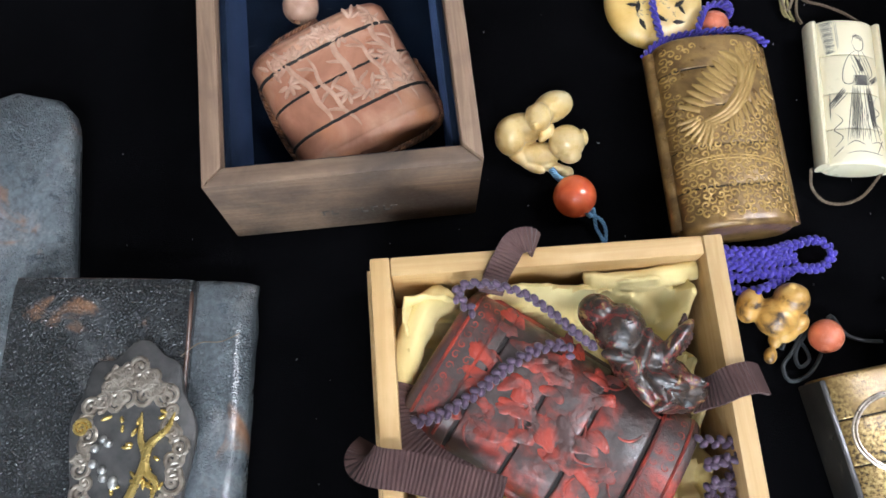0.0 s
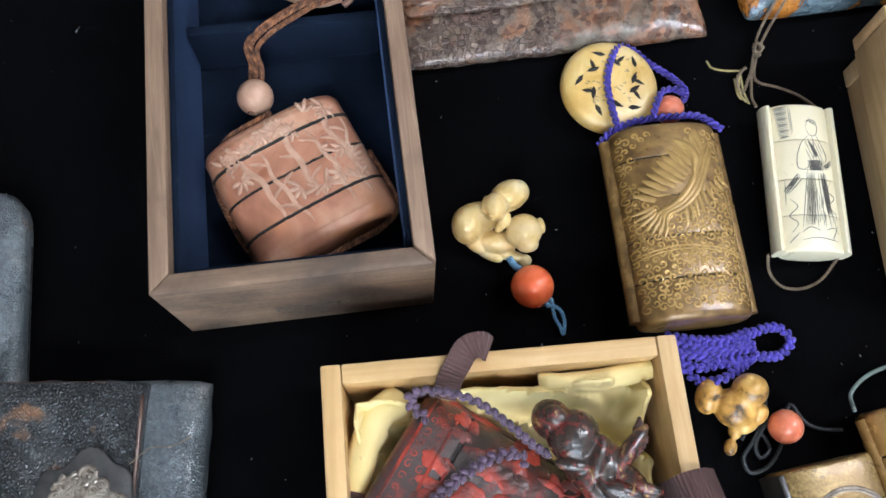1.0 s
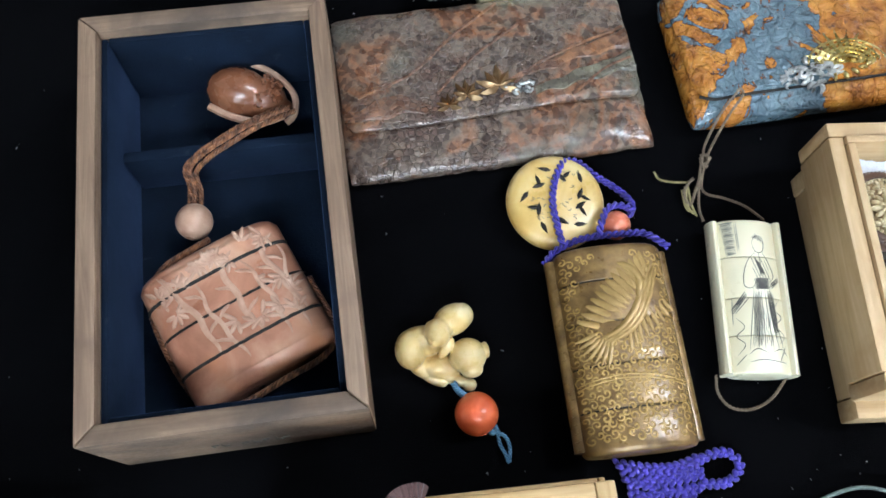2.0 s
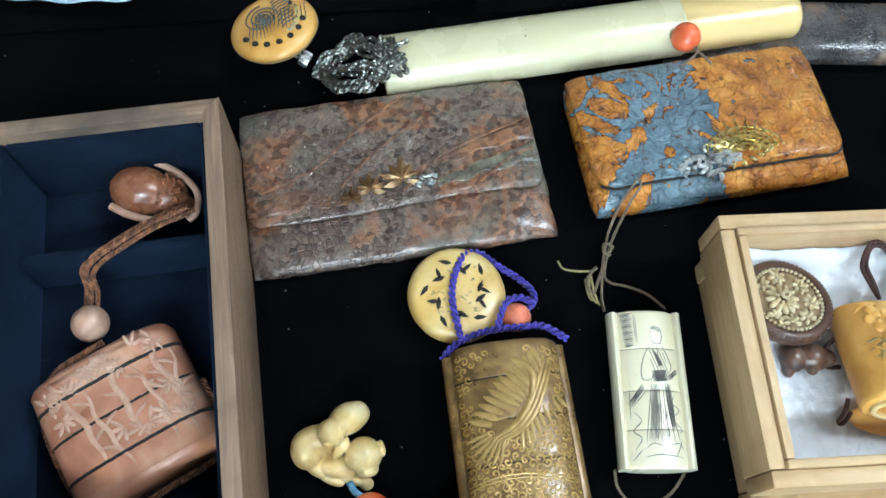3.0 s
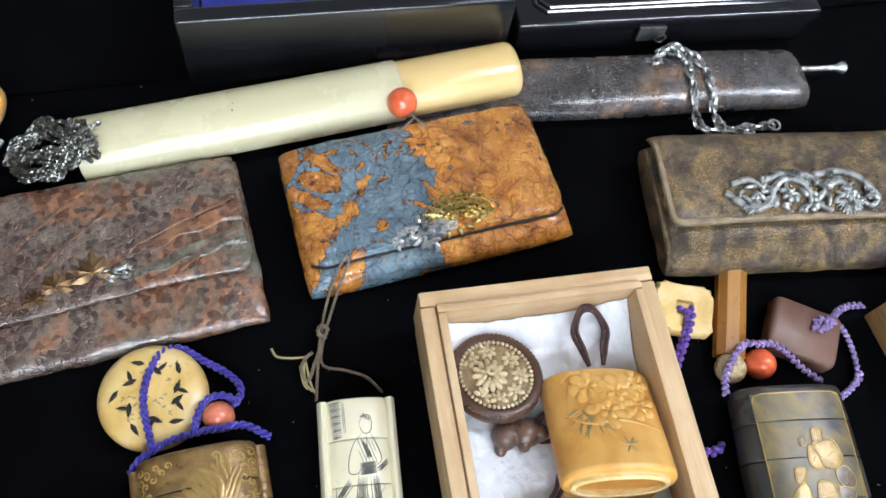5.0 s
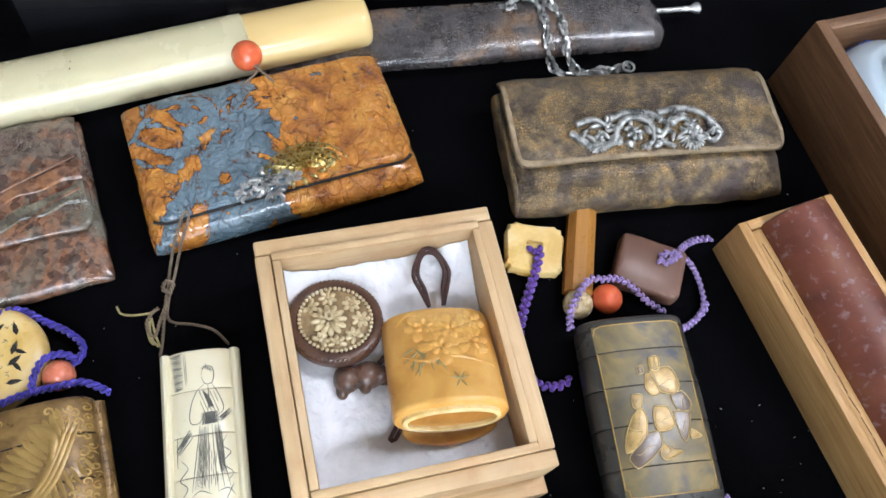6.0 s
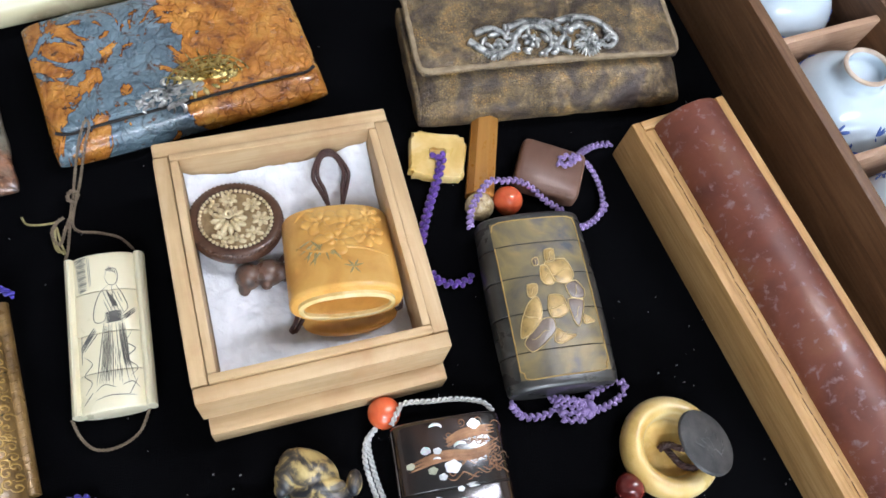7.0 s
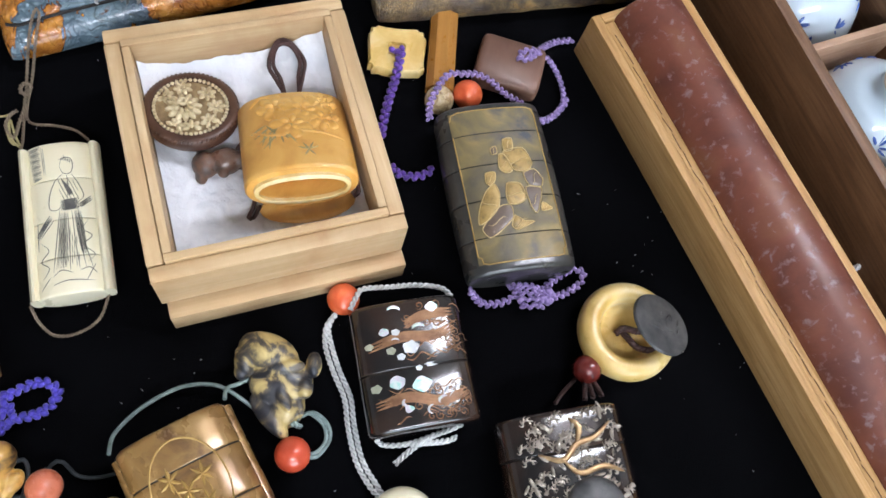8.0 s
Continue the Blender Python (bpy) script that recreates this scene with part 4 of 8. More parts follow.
for s in (-1, 1):
    block(bm, (s * (W / 2 + 0.0012), 0, 0.0125), (0.0022, L + 0.0046, 0.025), 0.0006)
    block(bm, (0, s * (L / 2 + 0.0012), 0.0125), (W - 0.0004, 0.0022, 0.025), 0.0006)
part("lower_rim", bm, pine_x, box)


def cloth_bed():
    """A crumpled cloth that lines the box and stands up in folds along its walls."""
    bm = bmesh.new()
    nx, ny = 90, 84
    hw, hl = W / 2 - T - 0.0008, L / 2 - T - 0.0008
    rows = []
    for i in range(nx + 1):
        col = []
        for j in range(ny + 1):
            u, v = 2 * i / nx - 1, 2 * j / ny - 1
            x, y = hw * u, hl * v
            m = max(abs(u) ** 5, abs(v) ** 5)
            fold = (1 - abs(noise.noise((x * 34 + 3 + y * 30, y * 60, 2)))) ** 4 * 0.0095 + (1 - abs(noise.noise((x * 75, y * 55 - x * 40, 5)))) ** 5 * 0.005
            back = max(0.0, v) ** 3 * 0.010
            z = 0.009 + 0.0145 * m + fold * (0.45 + 0.8 * max(abs(u), abs(v)) ** 2) + back * (0.6 + 0.5 * noise.noise((x * 40, 0, 1)))
            x -= 0.0025 * u * m * (1 + noise.noise((y * 70, 1, 1)))
            y -= 0.0035 * v * m * (1 + noise.noise((x * 60, 2, 1)))
            col.append(bm.verts.new((x, y, min(z, 0.041))))
        rows.append(col)
    for a, b in zip(rows, rows[1:]):
        for j in range(ny):
            bm.faces.new((a[j], b[j], b[j + 1], a[j + 1]))
    return bm


def roll_of_cloth(bm, path, r, turns=1.3, seed=0):
    """A loose roll along a path, open at its ends."""
    fr = frames_along(smooth_path(path, 0.003))
    rows = []
    for k, (p, s, u) in enumerate(fr):
        ring = []
        for i in range(22):
            q = -0.6 + 2 * math.pi * turns * i / 21
            rr = r * (1 - 0.4 * i / 21) * (1 + 0.35 * noise.noise((k * 0.45 + seed, i * 0.22, 0)) + 0.16 * noise.noise((k * 1.3 + seed, i * 0.5, 4)))
            ring.append(p + s * (rr * math.cos(q)) + u * (rr * math.sin(q)))
        rows.append(ring)
    loft(bm, rows, closed=False)


bed = solo("yellow_cloth", cloth_bed(), yellow_cloth, "crumpled yellow cotton cloth lining the pine box", "cloth", pose(0.0749, 0.0381, 0, 0, 0, 5.8))
bed.modifiers.new("thick", "SOLIDIFY").thickness = 0.0008
for args in (([(-0.0475, 0.006, 0.03), (-0.0445, 0.022, 0.0335), (-0.0385, 0.0345, 0.0335), (-0.031, 0.0415, 0.031)], 0.0052, 1.15), ([(0.012, 0.0415, 0.0345), (0.026, 0.0405, 0.0355), (0.0465, 0.0425, 0.0375)], 0.0036, 0.75, 3)):
    bm = bmesh.new()
    roll_of_cloth(bm, *args)
    r = solo("cloth_fold", bm, yellow_cloth, "rolled edge of the yellow cotton cloth", "cloth", pose(0.0749, 0.0381, 0, 0, 0, 5.8), "cloth folds")
    r.modifiers.new("thick", "SOLIDIFY").thickness = 0.0008

ob = thing("red_inro", "carved red and brown lacquer case with five tiers", "inro", pose(0.07172, 0.03745, 0.0315, 0, 0, 59.63) @ pose(0, 0, 0, 0, 5, 0))
w, l, th, n = 0.047, 0.080, 0.0235, 2.5
inro(ob, w, l, th, n, (0.17, 0.385, 0.57, 0.79), red_lacquer, gap=0.0006, round_end=0.0028)
f = top_of(w, th, n, -0.0001)
rnd = random.Random(8)
bm = bmesh.new()
for k in range(52):
    x, y = rnd.uniform(-0.018, 0.018), rnd.uniform(-0.024, 0.024)
    a = rnd.uniform(0.6, 2.4)
    for j in range(3):
        lobe(bm, f, x + 0.0012 * j, y + 0.0008 * j, a + 0.4 * (j - 1), rnd.uniform(0.004, 0.0095), 0.0034, 0.00035)
for k in range(26):
    x, y, a = rnd.uniform(-0.018, 0.018), rnd.uniform(-0.024, 0.022), rnd.uniform(0, 6.28)
    stroke(bm, [(x + 0.0012 * j * math.cos(a + 0.15 * j), y + 0.0012 * j * math.sin(a + 0.15 * j)) for j in range(8)], 0.0005, f, 0.6, 6)
part("carved_relief", bm, red_relief, ob, "carved red relief with worn edges")
bm = bmesh.new()
for y in (-0.036, -0.0275, 0.0275, 0.036):
    stroke(bm, [(-0.022 + 0.044 * k / 30, y) for k in range(31)], 0.0006, f, 1, 5, False)
for e in (-1, 1):
    for k in range(11):
        for j in range(2):
            stroke(bm, spiral(-0.0185 + 0.0037 * k, e * (0.0298 + 0.0037 * j), 0.0016, 1.5, k, 1, 10), 0.0003, f)
part("border_relief", bm, red_relief, ob, "carved scroll border")
bm = bmesh.new()
for s in (-1, 1):
    pts = [(s * 0.0232, -0.036 + 0.072 * k / 4, 0) for k in range(5)]
    tube(bm, pts, 0.0022, 10)
part("cord_channel", bm, red_lacquer, ob)

braid(strand(), [(0.0322, 0.0355, 0.0425), (0.0410, 0.0384, 0.0450), (0.0504, 0.0448, 0.0462), (0.0584, 0.0516, 0.0472), (0.0673, 0.0568, 0.0476), (0.0744, 0.0580, 0.0468), (0.0769, 0.0557, 0.0450)], 0.0019, 0.0026)
braid(strand(), [(0.0484, 0.0683, 0.0420), (0.0439, 0.0718, 0.0440), (0.0448, 0.0749, 0.0470), (0.0533, 0.0750, 0.0490), (0.0630, 0.0718, 0.0505), (0.0718, 0.0657, 0.0505), (0.0779, 0.0608, 0.0495), (0.0831, 0.0578, 0.0470)], 0.0019, 0.0026)
rnd = random.Random(5)
pts = [(0.11366, 0.03246, 0.040)]
for k in range(13):
    pts.append((0.1215 + rnd.uniform(-0.007, 0.008), 0.03 - k * 0.002 + rnd.uniform(-0.004, 0.004), 0.038 + rnd.uniform(-0.002, 0.005)))
braid(strand(), pts, 0.0019, 0.0026)
corded("plum_cord", cord_plum, "plum braided cord lying on the red case", "cord")


def ribbon(bm, path, width, lean=(0, 0, 1), thick=0.0006):
    pts = smooth_path(path, 0.0006)
    rings = []
    for k, p in enumerate(pts):
        d = (pts[min(k + 1, len(pts) - 1)] - pts[max(0, k - 1)]).normalized()
        s = d.cross(Vector(lean)).normalized() * (width / 2)
        nrm = s.cross(d).normalized() * thick * (1.0 if k % 2 else 0.35)
        rings.append([p + s + nrm, p - s + nrm, p - s - nrm, p + s - nrm])
    loft(bm, rings)


bm = bmesh.new()
ribbon(bm, [(0.0534, 0.0739, 0.0420), (0.0551, 0.0790, 0.0460), (0.0575, 0.0833, 0.0495), (0.0600, 0.0871, 0.0515), (0.0645, 0.0887, 0.0500), (0.0666, 0.0879, 0.0460)], 0.0076, (0.25, 0, 1))
solo("ribbon", bm, ribbon_mat, "plum brown ribbed ribbon over the box rim", "ribbon", group="ribbons of the pine box")
ribbon(strand(), [(0.0295, 0.0472, 0.0360), (0.0282, 0.0401, 0.0400), (0.0302, 0.0321, 0.0420), (0.0373, 0.0252, 0.0430), (0.0477, 0.0201, 0.0430)], 0.0085)
ribbon(strand(), [(0.0202, 0.0293, 0.0300), (0.0181, 0.0247, 0.0440), (0.0225, 0.0227, 0.0505), (0.0305, 0.0218, 0.0510), (0.0413, 0.0195, 0.0510), (0.0566, 0.0158, 0.0505)], 0.0108)
corded("ribbon", ribbon_mat, "plum brown ribbed ribbon round the red case", "ribbon", group="ribbons of the pine box")
bm = bmesh.new()
ribbon(bm, [(0.1126, 0.0446, 0.0400), (0.1177, 0.0464, 0.0465), (0.1213, 0.0483, 0.0505), (0.1267, 0.0497, 0.0500), (0.1316, 0.0498, 0.0455)], 0.0095, (0.2, 0.3, 1))
solo("ribbon", bm, ribbon_mat, "plum brown ribbed ribbon hanging over the rim", "ribbon", group="ribbons of the pine box")
bm = bmesh.new()
ribbon(bm, [(0.1074, 0.0578, 0.040), (0.10987, 0.06146, 0.043), (0.11089, 0.06428, 0.0445), (0.112, 0.06639, 0.0425)], 0.0068, (0.6, -0.3, 1))
solo("ribbon", bm, ribbon_mat, "plum brown ribbon end with a frayed edge", "ribbon", group="ribbons of the pine box")
lumps = [((-0.0165, 0.0005, 0.002), (0.0062, 0.0058, 0.0056), None), ((-0.0095, 0.0012, 0.003), (0.0075, 0.0078, 0.0072), None), ((0.000, 0, 0), (0.0105, 0.0086, 0.0076), None),
         ((0.0095, -0.0004, -0.0005), (0.0085, 0.0082, 0.007), None), ((0.015, 0.0015, -0.001), (0.0052, 0.006, 0.0055), None),
         ((0.004, 0.0062, 0.004), (0.0125, 0.0026, 0.0028), (1, 0.1, 0)), ((0.003, -0.006, 0.003), (0.003, 0.009, 0.003), (1, -0.25, -0.1)), ((0.0085, -0.0012, 0.0062), (0.0024, 0.0065, 0.0024), (1, 0.5, 0)), ((-0.0015, 0.0015, 0.0068), (0.0022, 0.006, 0.0022), (0.5, -1, 0)), ((-0.0165, 0.001, 0.0068), (0.0035, 0.003, 0.002), None), ((0.0125, 0.004, 0.0045), (0.0018, 0.006, 0.0018), (1, 0.6, 0)), ((0.006, -0.0035, 0.0062), (0.0016, 0.007, 0.0016), (1, -0.3, 0)), ((-0.005, -0.0055, 0.006), (0.002, 0.005, 0.002), (1, 0.8, 0)), ((0.013, -0.005, 0.003), (0.002, 0.005, 0.0022), (0.4, 1, 0)), ((0.017, 0.004, 0.001), (0.003, 0.0035, 0.003), None)]
carved("figure_toggle", lumps, mottled_lacquer, "glossy mottled lacquer carved figure toggle", "netsuke", pose(0.09685, 0.05514, 0.0445, 0, 0, -43.93) @ Matrix.Diagonal((1.05, 1.0, 1.0, 1)))


# ---- the pouches ----
def pouch_c():
    ob = thing("leather_pouch", "flat crackled brown leather pouch with leaf clasp", "pouch", pose(0.0935, 0.2518, 0, 0, 0, 8.8) @ Matrix.Diagonal((1.025, 1.06, 1, 1)), "tobacco pouches")
    part("body", pillow(0.1195, 0.0695, 0.0125, 9, 5, wrinkle=0.0009, seed=2, profile=lambda v: 0.72 - 0.02 * v), mould_leather, ob)
    flap = part("flap", sheet(0.1165, (-0.0162, 0.0335), lambda x, y: 0.0112 - 0.00012 * ((y - 0.005) / 0.01) ** 2 - 0.0016 * (abs(x) / 0.058) ** 10 - 0.0022 * max(0, (y - 0.026) / 0.0075) ** 2, 0.0021, corner=0.005, wrinkle=0.0009, seed=4, side=lambda u: 0.001 * math.sin(3 * u)), mould_leather, ob)
    f = lambda x, y: Vector((x, y, 0.0136 - 0.00012 * ((y - 0.005) / 0.01) ** 2))
    def strip(x0, x1, lo, hi, material, label):
        bm = bmesh.new()
        rows = []
        for i in range(41):
            x = x0 + (x1 - x0) * i / 40
            a, b = lo(x) + 0.0016 * noise.noise((x * 130, 1, 2)), hi(x) + 0.0016 * noise.noise((x * 130, 5, 2))
            rows.append([f(x, a + (b - a) * j / 8) + Vector((0, 0, (0.0002 if 0 < j < 8 else -0.0008) + 0.0004 * noise.noise((x * 110 + 4, (a + (b - a) * j / 8) * 110, 1)))) for j in range(9)])
        loft(bm, rows, closed=False)
        part("moulded_band", bm, material, ob, label)
    strip(0.004, 0.0572, lambda x: -0.006 + 0.0105 * ((x - 0.004) / 0.053) ** 0.8, lambda x: -0.0045 + 0.0175 * ((x - 0.004) / 0.053) ** 0.9, band_leather, "orange-brown moulded band")
    strip(0.016, 0.0572, lambda x: -0.0115 + 0.006 * ((x - 0.016) / 0.041), lambda x: -0.0075 + 0.0105 * ((x - 0.016) / 0.041), green_leather, "olive moulded band")
    strip(-0.057, -0.022, lambda x: -0.0135, lambda x: -0.0128 + 0.009 * math.sin((x + 0.057) * 88), band_leather, "orange-brown moulded corner")
    bm = bmesh.new()
    for pts in ([(-0.052, -0.004), (-0.03, 0.004), (-0.012, 0.018), (0.008, 0.031)], [(-0.022, -0.006), (-0.005, 0.008), (0.015, 0.02)], [(0.002, -0.011), (0.02, 0.002), (0.056, 0.0135)], [(0.03, -0.013), (0.045, -0.004), (0.056, -0.0005)]):
        tube(bm, [f(p.x, p.y) for p in smooth_path([(x, y, 0) for x, y in pts], 0.002)], 0.0007, 6, 0.7)
    part("moulded_line", bm, band_leather, flap, "moulded raised lines")
    bm = bmesh.new()
    rnd = random.Random(3)
    for cx, cy, s in ((-0.0105, -0.0085, 1.0), (0.0025, -0.0062, 1.25), (-0.018, -0.0118, 0.7)):
        for k in range(7):
            petal(bm, f, cx, cy, math.radians(-20 + 36 * k), 0.0068 * s * rnd.uniform(0.8, 1.15), 0.003 * s, 0.0018)
    part("leaf_clasp", bm, dull_brass, flap, "gilt metal maple-leaf clasp")
    bm = bmesh.new()
    for k in range(16):
        knob(bm, f(0.0085 + rnd.uniform(-0.004, 0.007), -0.0082 + rnd.uniform(-0.002, 0.002)) + Vector((0, 0, 0.0006)), (0.0016, 0.0007, 0.0008), (rnd.uniform(-1, 1), 1, 0), 8, 6)
    part("insect_mount", bm, silver, flap, "small dark metal mount")


def relief_mass(f, size, rnd, count, r, high):
    """Curled metalwork: coils, scales and claws heaped within an oval."""
    bm = bmesh.new()
    for k in range(count):
        a, d = rnd.uniform(0, 6.28), math.sqrt(rnd.uniform(0, 1))
        x, y = size[0] * d * math.cos(a), size[1] * d * math.sin(a)
        b = rnd.uniform(0, 6.28)
        turn = rnd.choice((-1, 1)) * rnd.uniform(1.5, 4)
        q, pts = b, []
        for j in range(9):
            pts.append(f(x, y) + Vector((0, 0, high * (1 - d * d) * rnd.uniform(0.8, 1.1))))
            x += 0.00085 * math.cos(q) * size[0] / 0.012
            y += 0.00085 * math.sin(q) * size[1] / 0.006 * 0.6
            q += turn / 8
        tube(bm, pts, r * rnd.uniform(0.6, 1.25), 6, 1, True)
    return bm


def pouch_d():
    ob = thing("leather_pouch", "orange and blue lacquered leather pouch with gilt clasp", "pouch", pose(0.2238, 0.2703, 0, 0, 0, 9.6) @ Matrix.Diagonal((1.005, 1.055, 1, 1)), "tobacco pouches")
    part("body", pillow(0.1085, 0.0585, 0.0195, 9, 5, wrinkle=0.0006, seed=12, taper=-0.012, profile=lambda v: 0.86), leaf_leather, ob)
    def zf(x, y):
        return 0.0172 - 0.004 * (abs(x) / 0.0535) ** 8 - 0.006 * max(0, (-y - 0.0195) / 0.009) ** 2 - 0.002 * max(0, (y - 0.02) / 0.009) ** 2
    flap = part("flap", sheet(0.1065, (-0.0222, 0.0285), zf, 0.0024, corner=0.009, wrinkle=0.0009, seed=14), leaf_leather, ob)
    # dark tube that stands in for the shadow under the flap's front edge
    bm = bmesh.new()
    tube(bm, [Vector((x, -0.0224 + max(0.0, abs(x) - 0.0445) ** 2 * 60, zf(x, -0.0224) + 0.0006)) for x in (-0.0515 + 0.103 * k / 50 for k in range(51))], 0.0007, 6)
    part("flap_seam", bm, groove, flap, "dark line painted as shadow under the flap edge")
    f = lambda x, y: Vector((x, y, zf(x, y) + 0.0018))
    g = lambda x, y: f(x * 1.3 + 0.0035, y * 1.2 - 0.0165)
    rnd = random.Random(6)
    bm = bmesh.new()
    for k in range(11):
        a = math.radians(5 + 17 * k)
        petal(bm, g, 0.004 + 0.001 * math.cos(a), 0.0, a, 0.0125, 0.0034, 0.0018)
    for k in range(5):
        r = 0.0042 + 0.0021 * k
        tube(bm, [g(0.004 + r * math.cos(q), -0.001 + 0.75 * r * math.sin(q)) + Vector((0, 0, 0.0015 - 0.0002 * k)) for q in (0.1 + 0.2 * j for j in range(15))], 0.0005, 6)
    for k in range(6):
        lobe(bm, lambda x, y: g(x, y) + Vector((0, 0, 0.0006)), -0.001 + 0.0024 * k, -0.002, math.radians(-100 + 30 * k), 0.0042, 0.002, 0.0012)
    part("gilt_clasp", bm, brass, flap, "pierced gilt metal clasp")
    part("figure_mount", relief_mass(lambda x, y: g(x - 0.0085, y - 0.0015), (0.009, 0.0042), rnd, 50, 0.0009, 0.002), silver, flap, "dark and silver metal mount")
    bm = bmesh.new()
    for k in range(26):
        x0 = -0.002 + 0.0022 * k
        pts = [(x0 + rnd.uniform(-0.002, 0.002) + 0.006 * math.sin(j * 0.8 + k), 0.026 - j * 0.0055) for j in range(rnd.randint(3, 8))]
        if len(pts) > 3 and max(abs(p[0]) for p in pts) < 0.05:
            tube(bm, [f(p.x, p.y) + Vector((0, 0, -0.0002)) for p in smooth_path([(x, y, 0) for x, y in pts], 0.002)], 0.0005, 5, 0.7)
    for cx, cy in ((-0.043, 0.014), (-0.034, 0.006), (-0.022, 0.018), (-0.043, -0.012), (-0.014, 0.008)):
        for k in range(6):
            petal(bm, f, cx, cy, math.radians(60 * k + cx * 4000), 0.0065, 0.0026, 0.0006)
    part("moulded_leaves", bm, leaf_leather, flap, "moulded leaf and vein relief")


def pouch_g():
    ob = thing("leather_pouch", "worn tan leather pouch with silver dragon clasp", "pouch", pose(0.3786, 0.2544, 0, 0, 0, -2.5) @ Matrix.Diagonal((0.985, 1.02, 1, 1)), "tobacco pouches")
    part("body", pillow(0.1235, 0.0575, 0.0255, 14, 4, wrinkle=0.0008, seed=22, profile=lambda v: 0.8 + 0.06 * v), worn_leather, ob)
    def zf(x, y):
        return 0.0232 - 0.0012 * (abs(x) / 0.061) ** 12 - 0.0012 * max(0, (-y - 0.002) / 0.013) ** 2 - 0.006 * max(0, (y - 0.018) / 0.0115) ** 2
    flap = part("flap", sheet(0.1205, (-0.0148, 0.0292), zf, 0.0024, corner=0.004, wrinkle=0.0008, seed=24, side=lambda u: 0.0012 * (1 - u * u)), worn_leather, ob)
    f = lambda x, y: Vector((x - 0.002, y - 0.0035, zf(x, y) + 0.0024))
    rnd = random.Random(9)
    bm = bmesh.new()
    up = lambda x, y, z: f(x * 1.1, y * 1.1) + Vector((0, 0, z))
    coils = ([(-0.031, 0.001), (-0.024, -0.005), (-0.016, -0.0045), (-0.012, 0.002), (-0.006, 0.0058), (0.001, 0.003), (0.001, -0.004), (-0.004, -0.0068)],
             [(-0.014, 0.0062), (-0.006, 0.0082), (0.004, 0.0062), (0.008, 0.001), (0.004, -0.004), (0.009, -0.0072)],
             [(0.006, 0.0072), (0.014, 0.0085), (0.022, 0.0068), (0.0265, 0.002), (0.029, -0.003), (0.025, -0.006), (0.0222, -0.003)],
             [(-0.028, 0.0045), (-0.021, 0.0058), (-0.016, 0.003)], [(0.01, 0.003), (0.015, 0.0045), (0.018, 0.001), (0.014, -0.002)])
    for k, path in enumerate(coils):
        pts = smooth_path([(x, y, 0) for x, y in path], 0.0007)
        for j, p in enumerate(pts):
            q = j / (len(pts) - 1)
            knob(bm, up(p.x, p.y, 0.0006 + 0.0008 * math.sin(math.pi * q)), (0.0019 - 0.0008 * q, 0.0007, 0.0018 - 0.0006 * q), (pts[min(j + 1, len(pts) - 1)] - pts[max(j - 1, 0)]), 8, 6)
    for cx, cy, start, count, size in ((-0.022, -0.003, 200, 10, 0.0058), (0.0165, -0.0035, 190, 12, 0.0066), (-0.0005, 0.0035, 20, 7, 0.0055), (0.0245, 0.001, -60, 8, 0.005)):
        for k in range(count):
            lobe(bm, lambda x, y: up(x, y, 0.001), cx, cy, math.radians(start + 15 * k), size, 0.0013, 0.001)
    for k in range(75):
        a, d = rnd.uniform(0, 6.28), math.sqrt(rnd.uniform(0.0, 1))
        lobe(bm, lambda x, y: up(x, y, 0.0008), 0.029 * d * math.cos(a), 0.0072 * d * math.sin(a), rnd.uniform(0, 6.28), rnd.uniform(0.003, 0.006), 0.0022, rnd.uniform(0.0009, 0.0022))
    part("dragon_clasp", bm, silver, flap, "tarnished silver coiled relief clasp")
    bm = bmesh.new()
    rim = [(-0.0596, 0.024), (-0.0598, 0.005), (-0.0594, -0.009), (-0.056, -0.0132)] + [(-0.045 + 0.01 * k, -0.0138 + 0.0012 * (1 - ((-0.045 + 0.01 * k) / 0.06) ** 2)) for k in range(10)] + [(0.056, -0.0132), (0.0594, -0.009), (0.0598, 0.005), (0.0594, 0.024)]
    tube(bm, [Vector((p.x, p.y, zf(p.x, p.y) + 0.0014 + 0.0003 * noise.noise((p.x * 160, p.y * 160, 2)))) for p in smooth_path([(x, y, 0) for x, y in rim], 0.0015)], 0.0014, 8, 0.9)
    part("worn_rim", bm, pale_leather, flap, "pale worn leather rim")
    bm = bmesh.new()
    tube(bm, smooth_path([(-0.0605, -0.027, 0.009), (-0.061, -0.022, 0.015), (-0.0612, 0.0, 0.017), (-0.061, 0.024, 0.016)]), 0.0012, 8)
    part("side_seam", bm, worn_leather, ob)


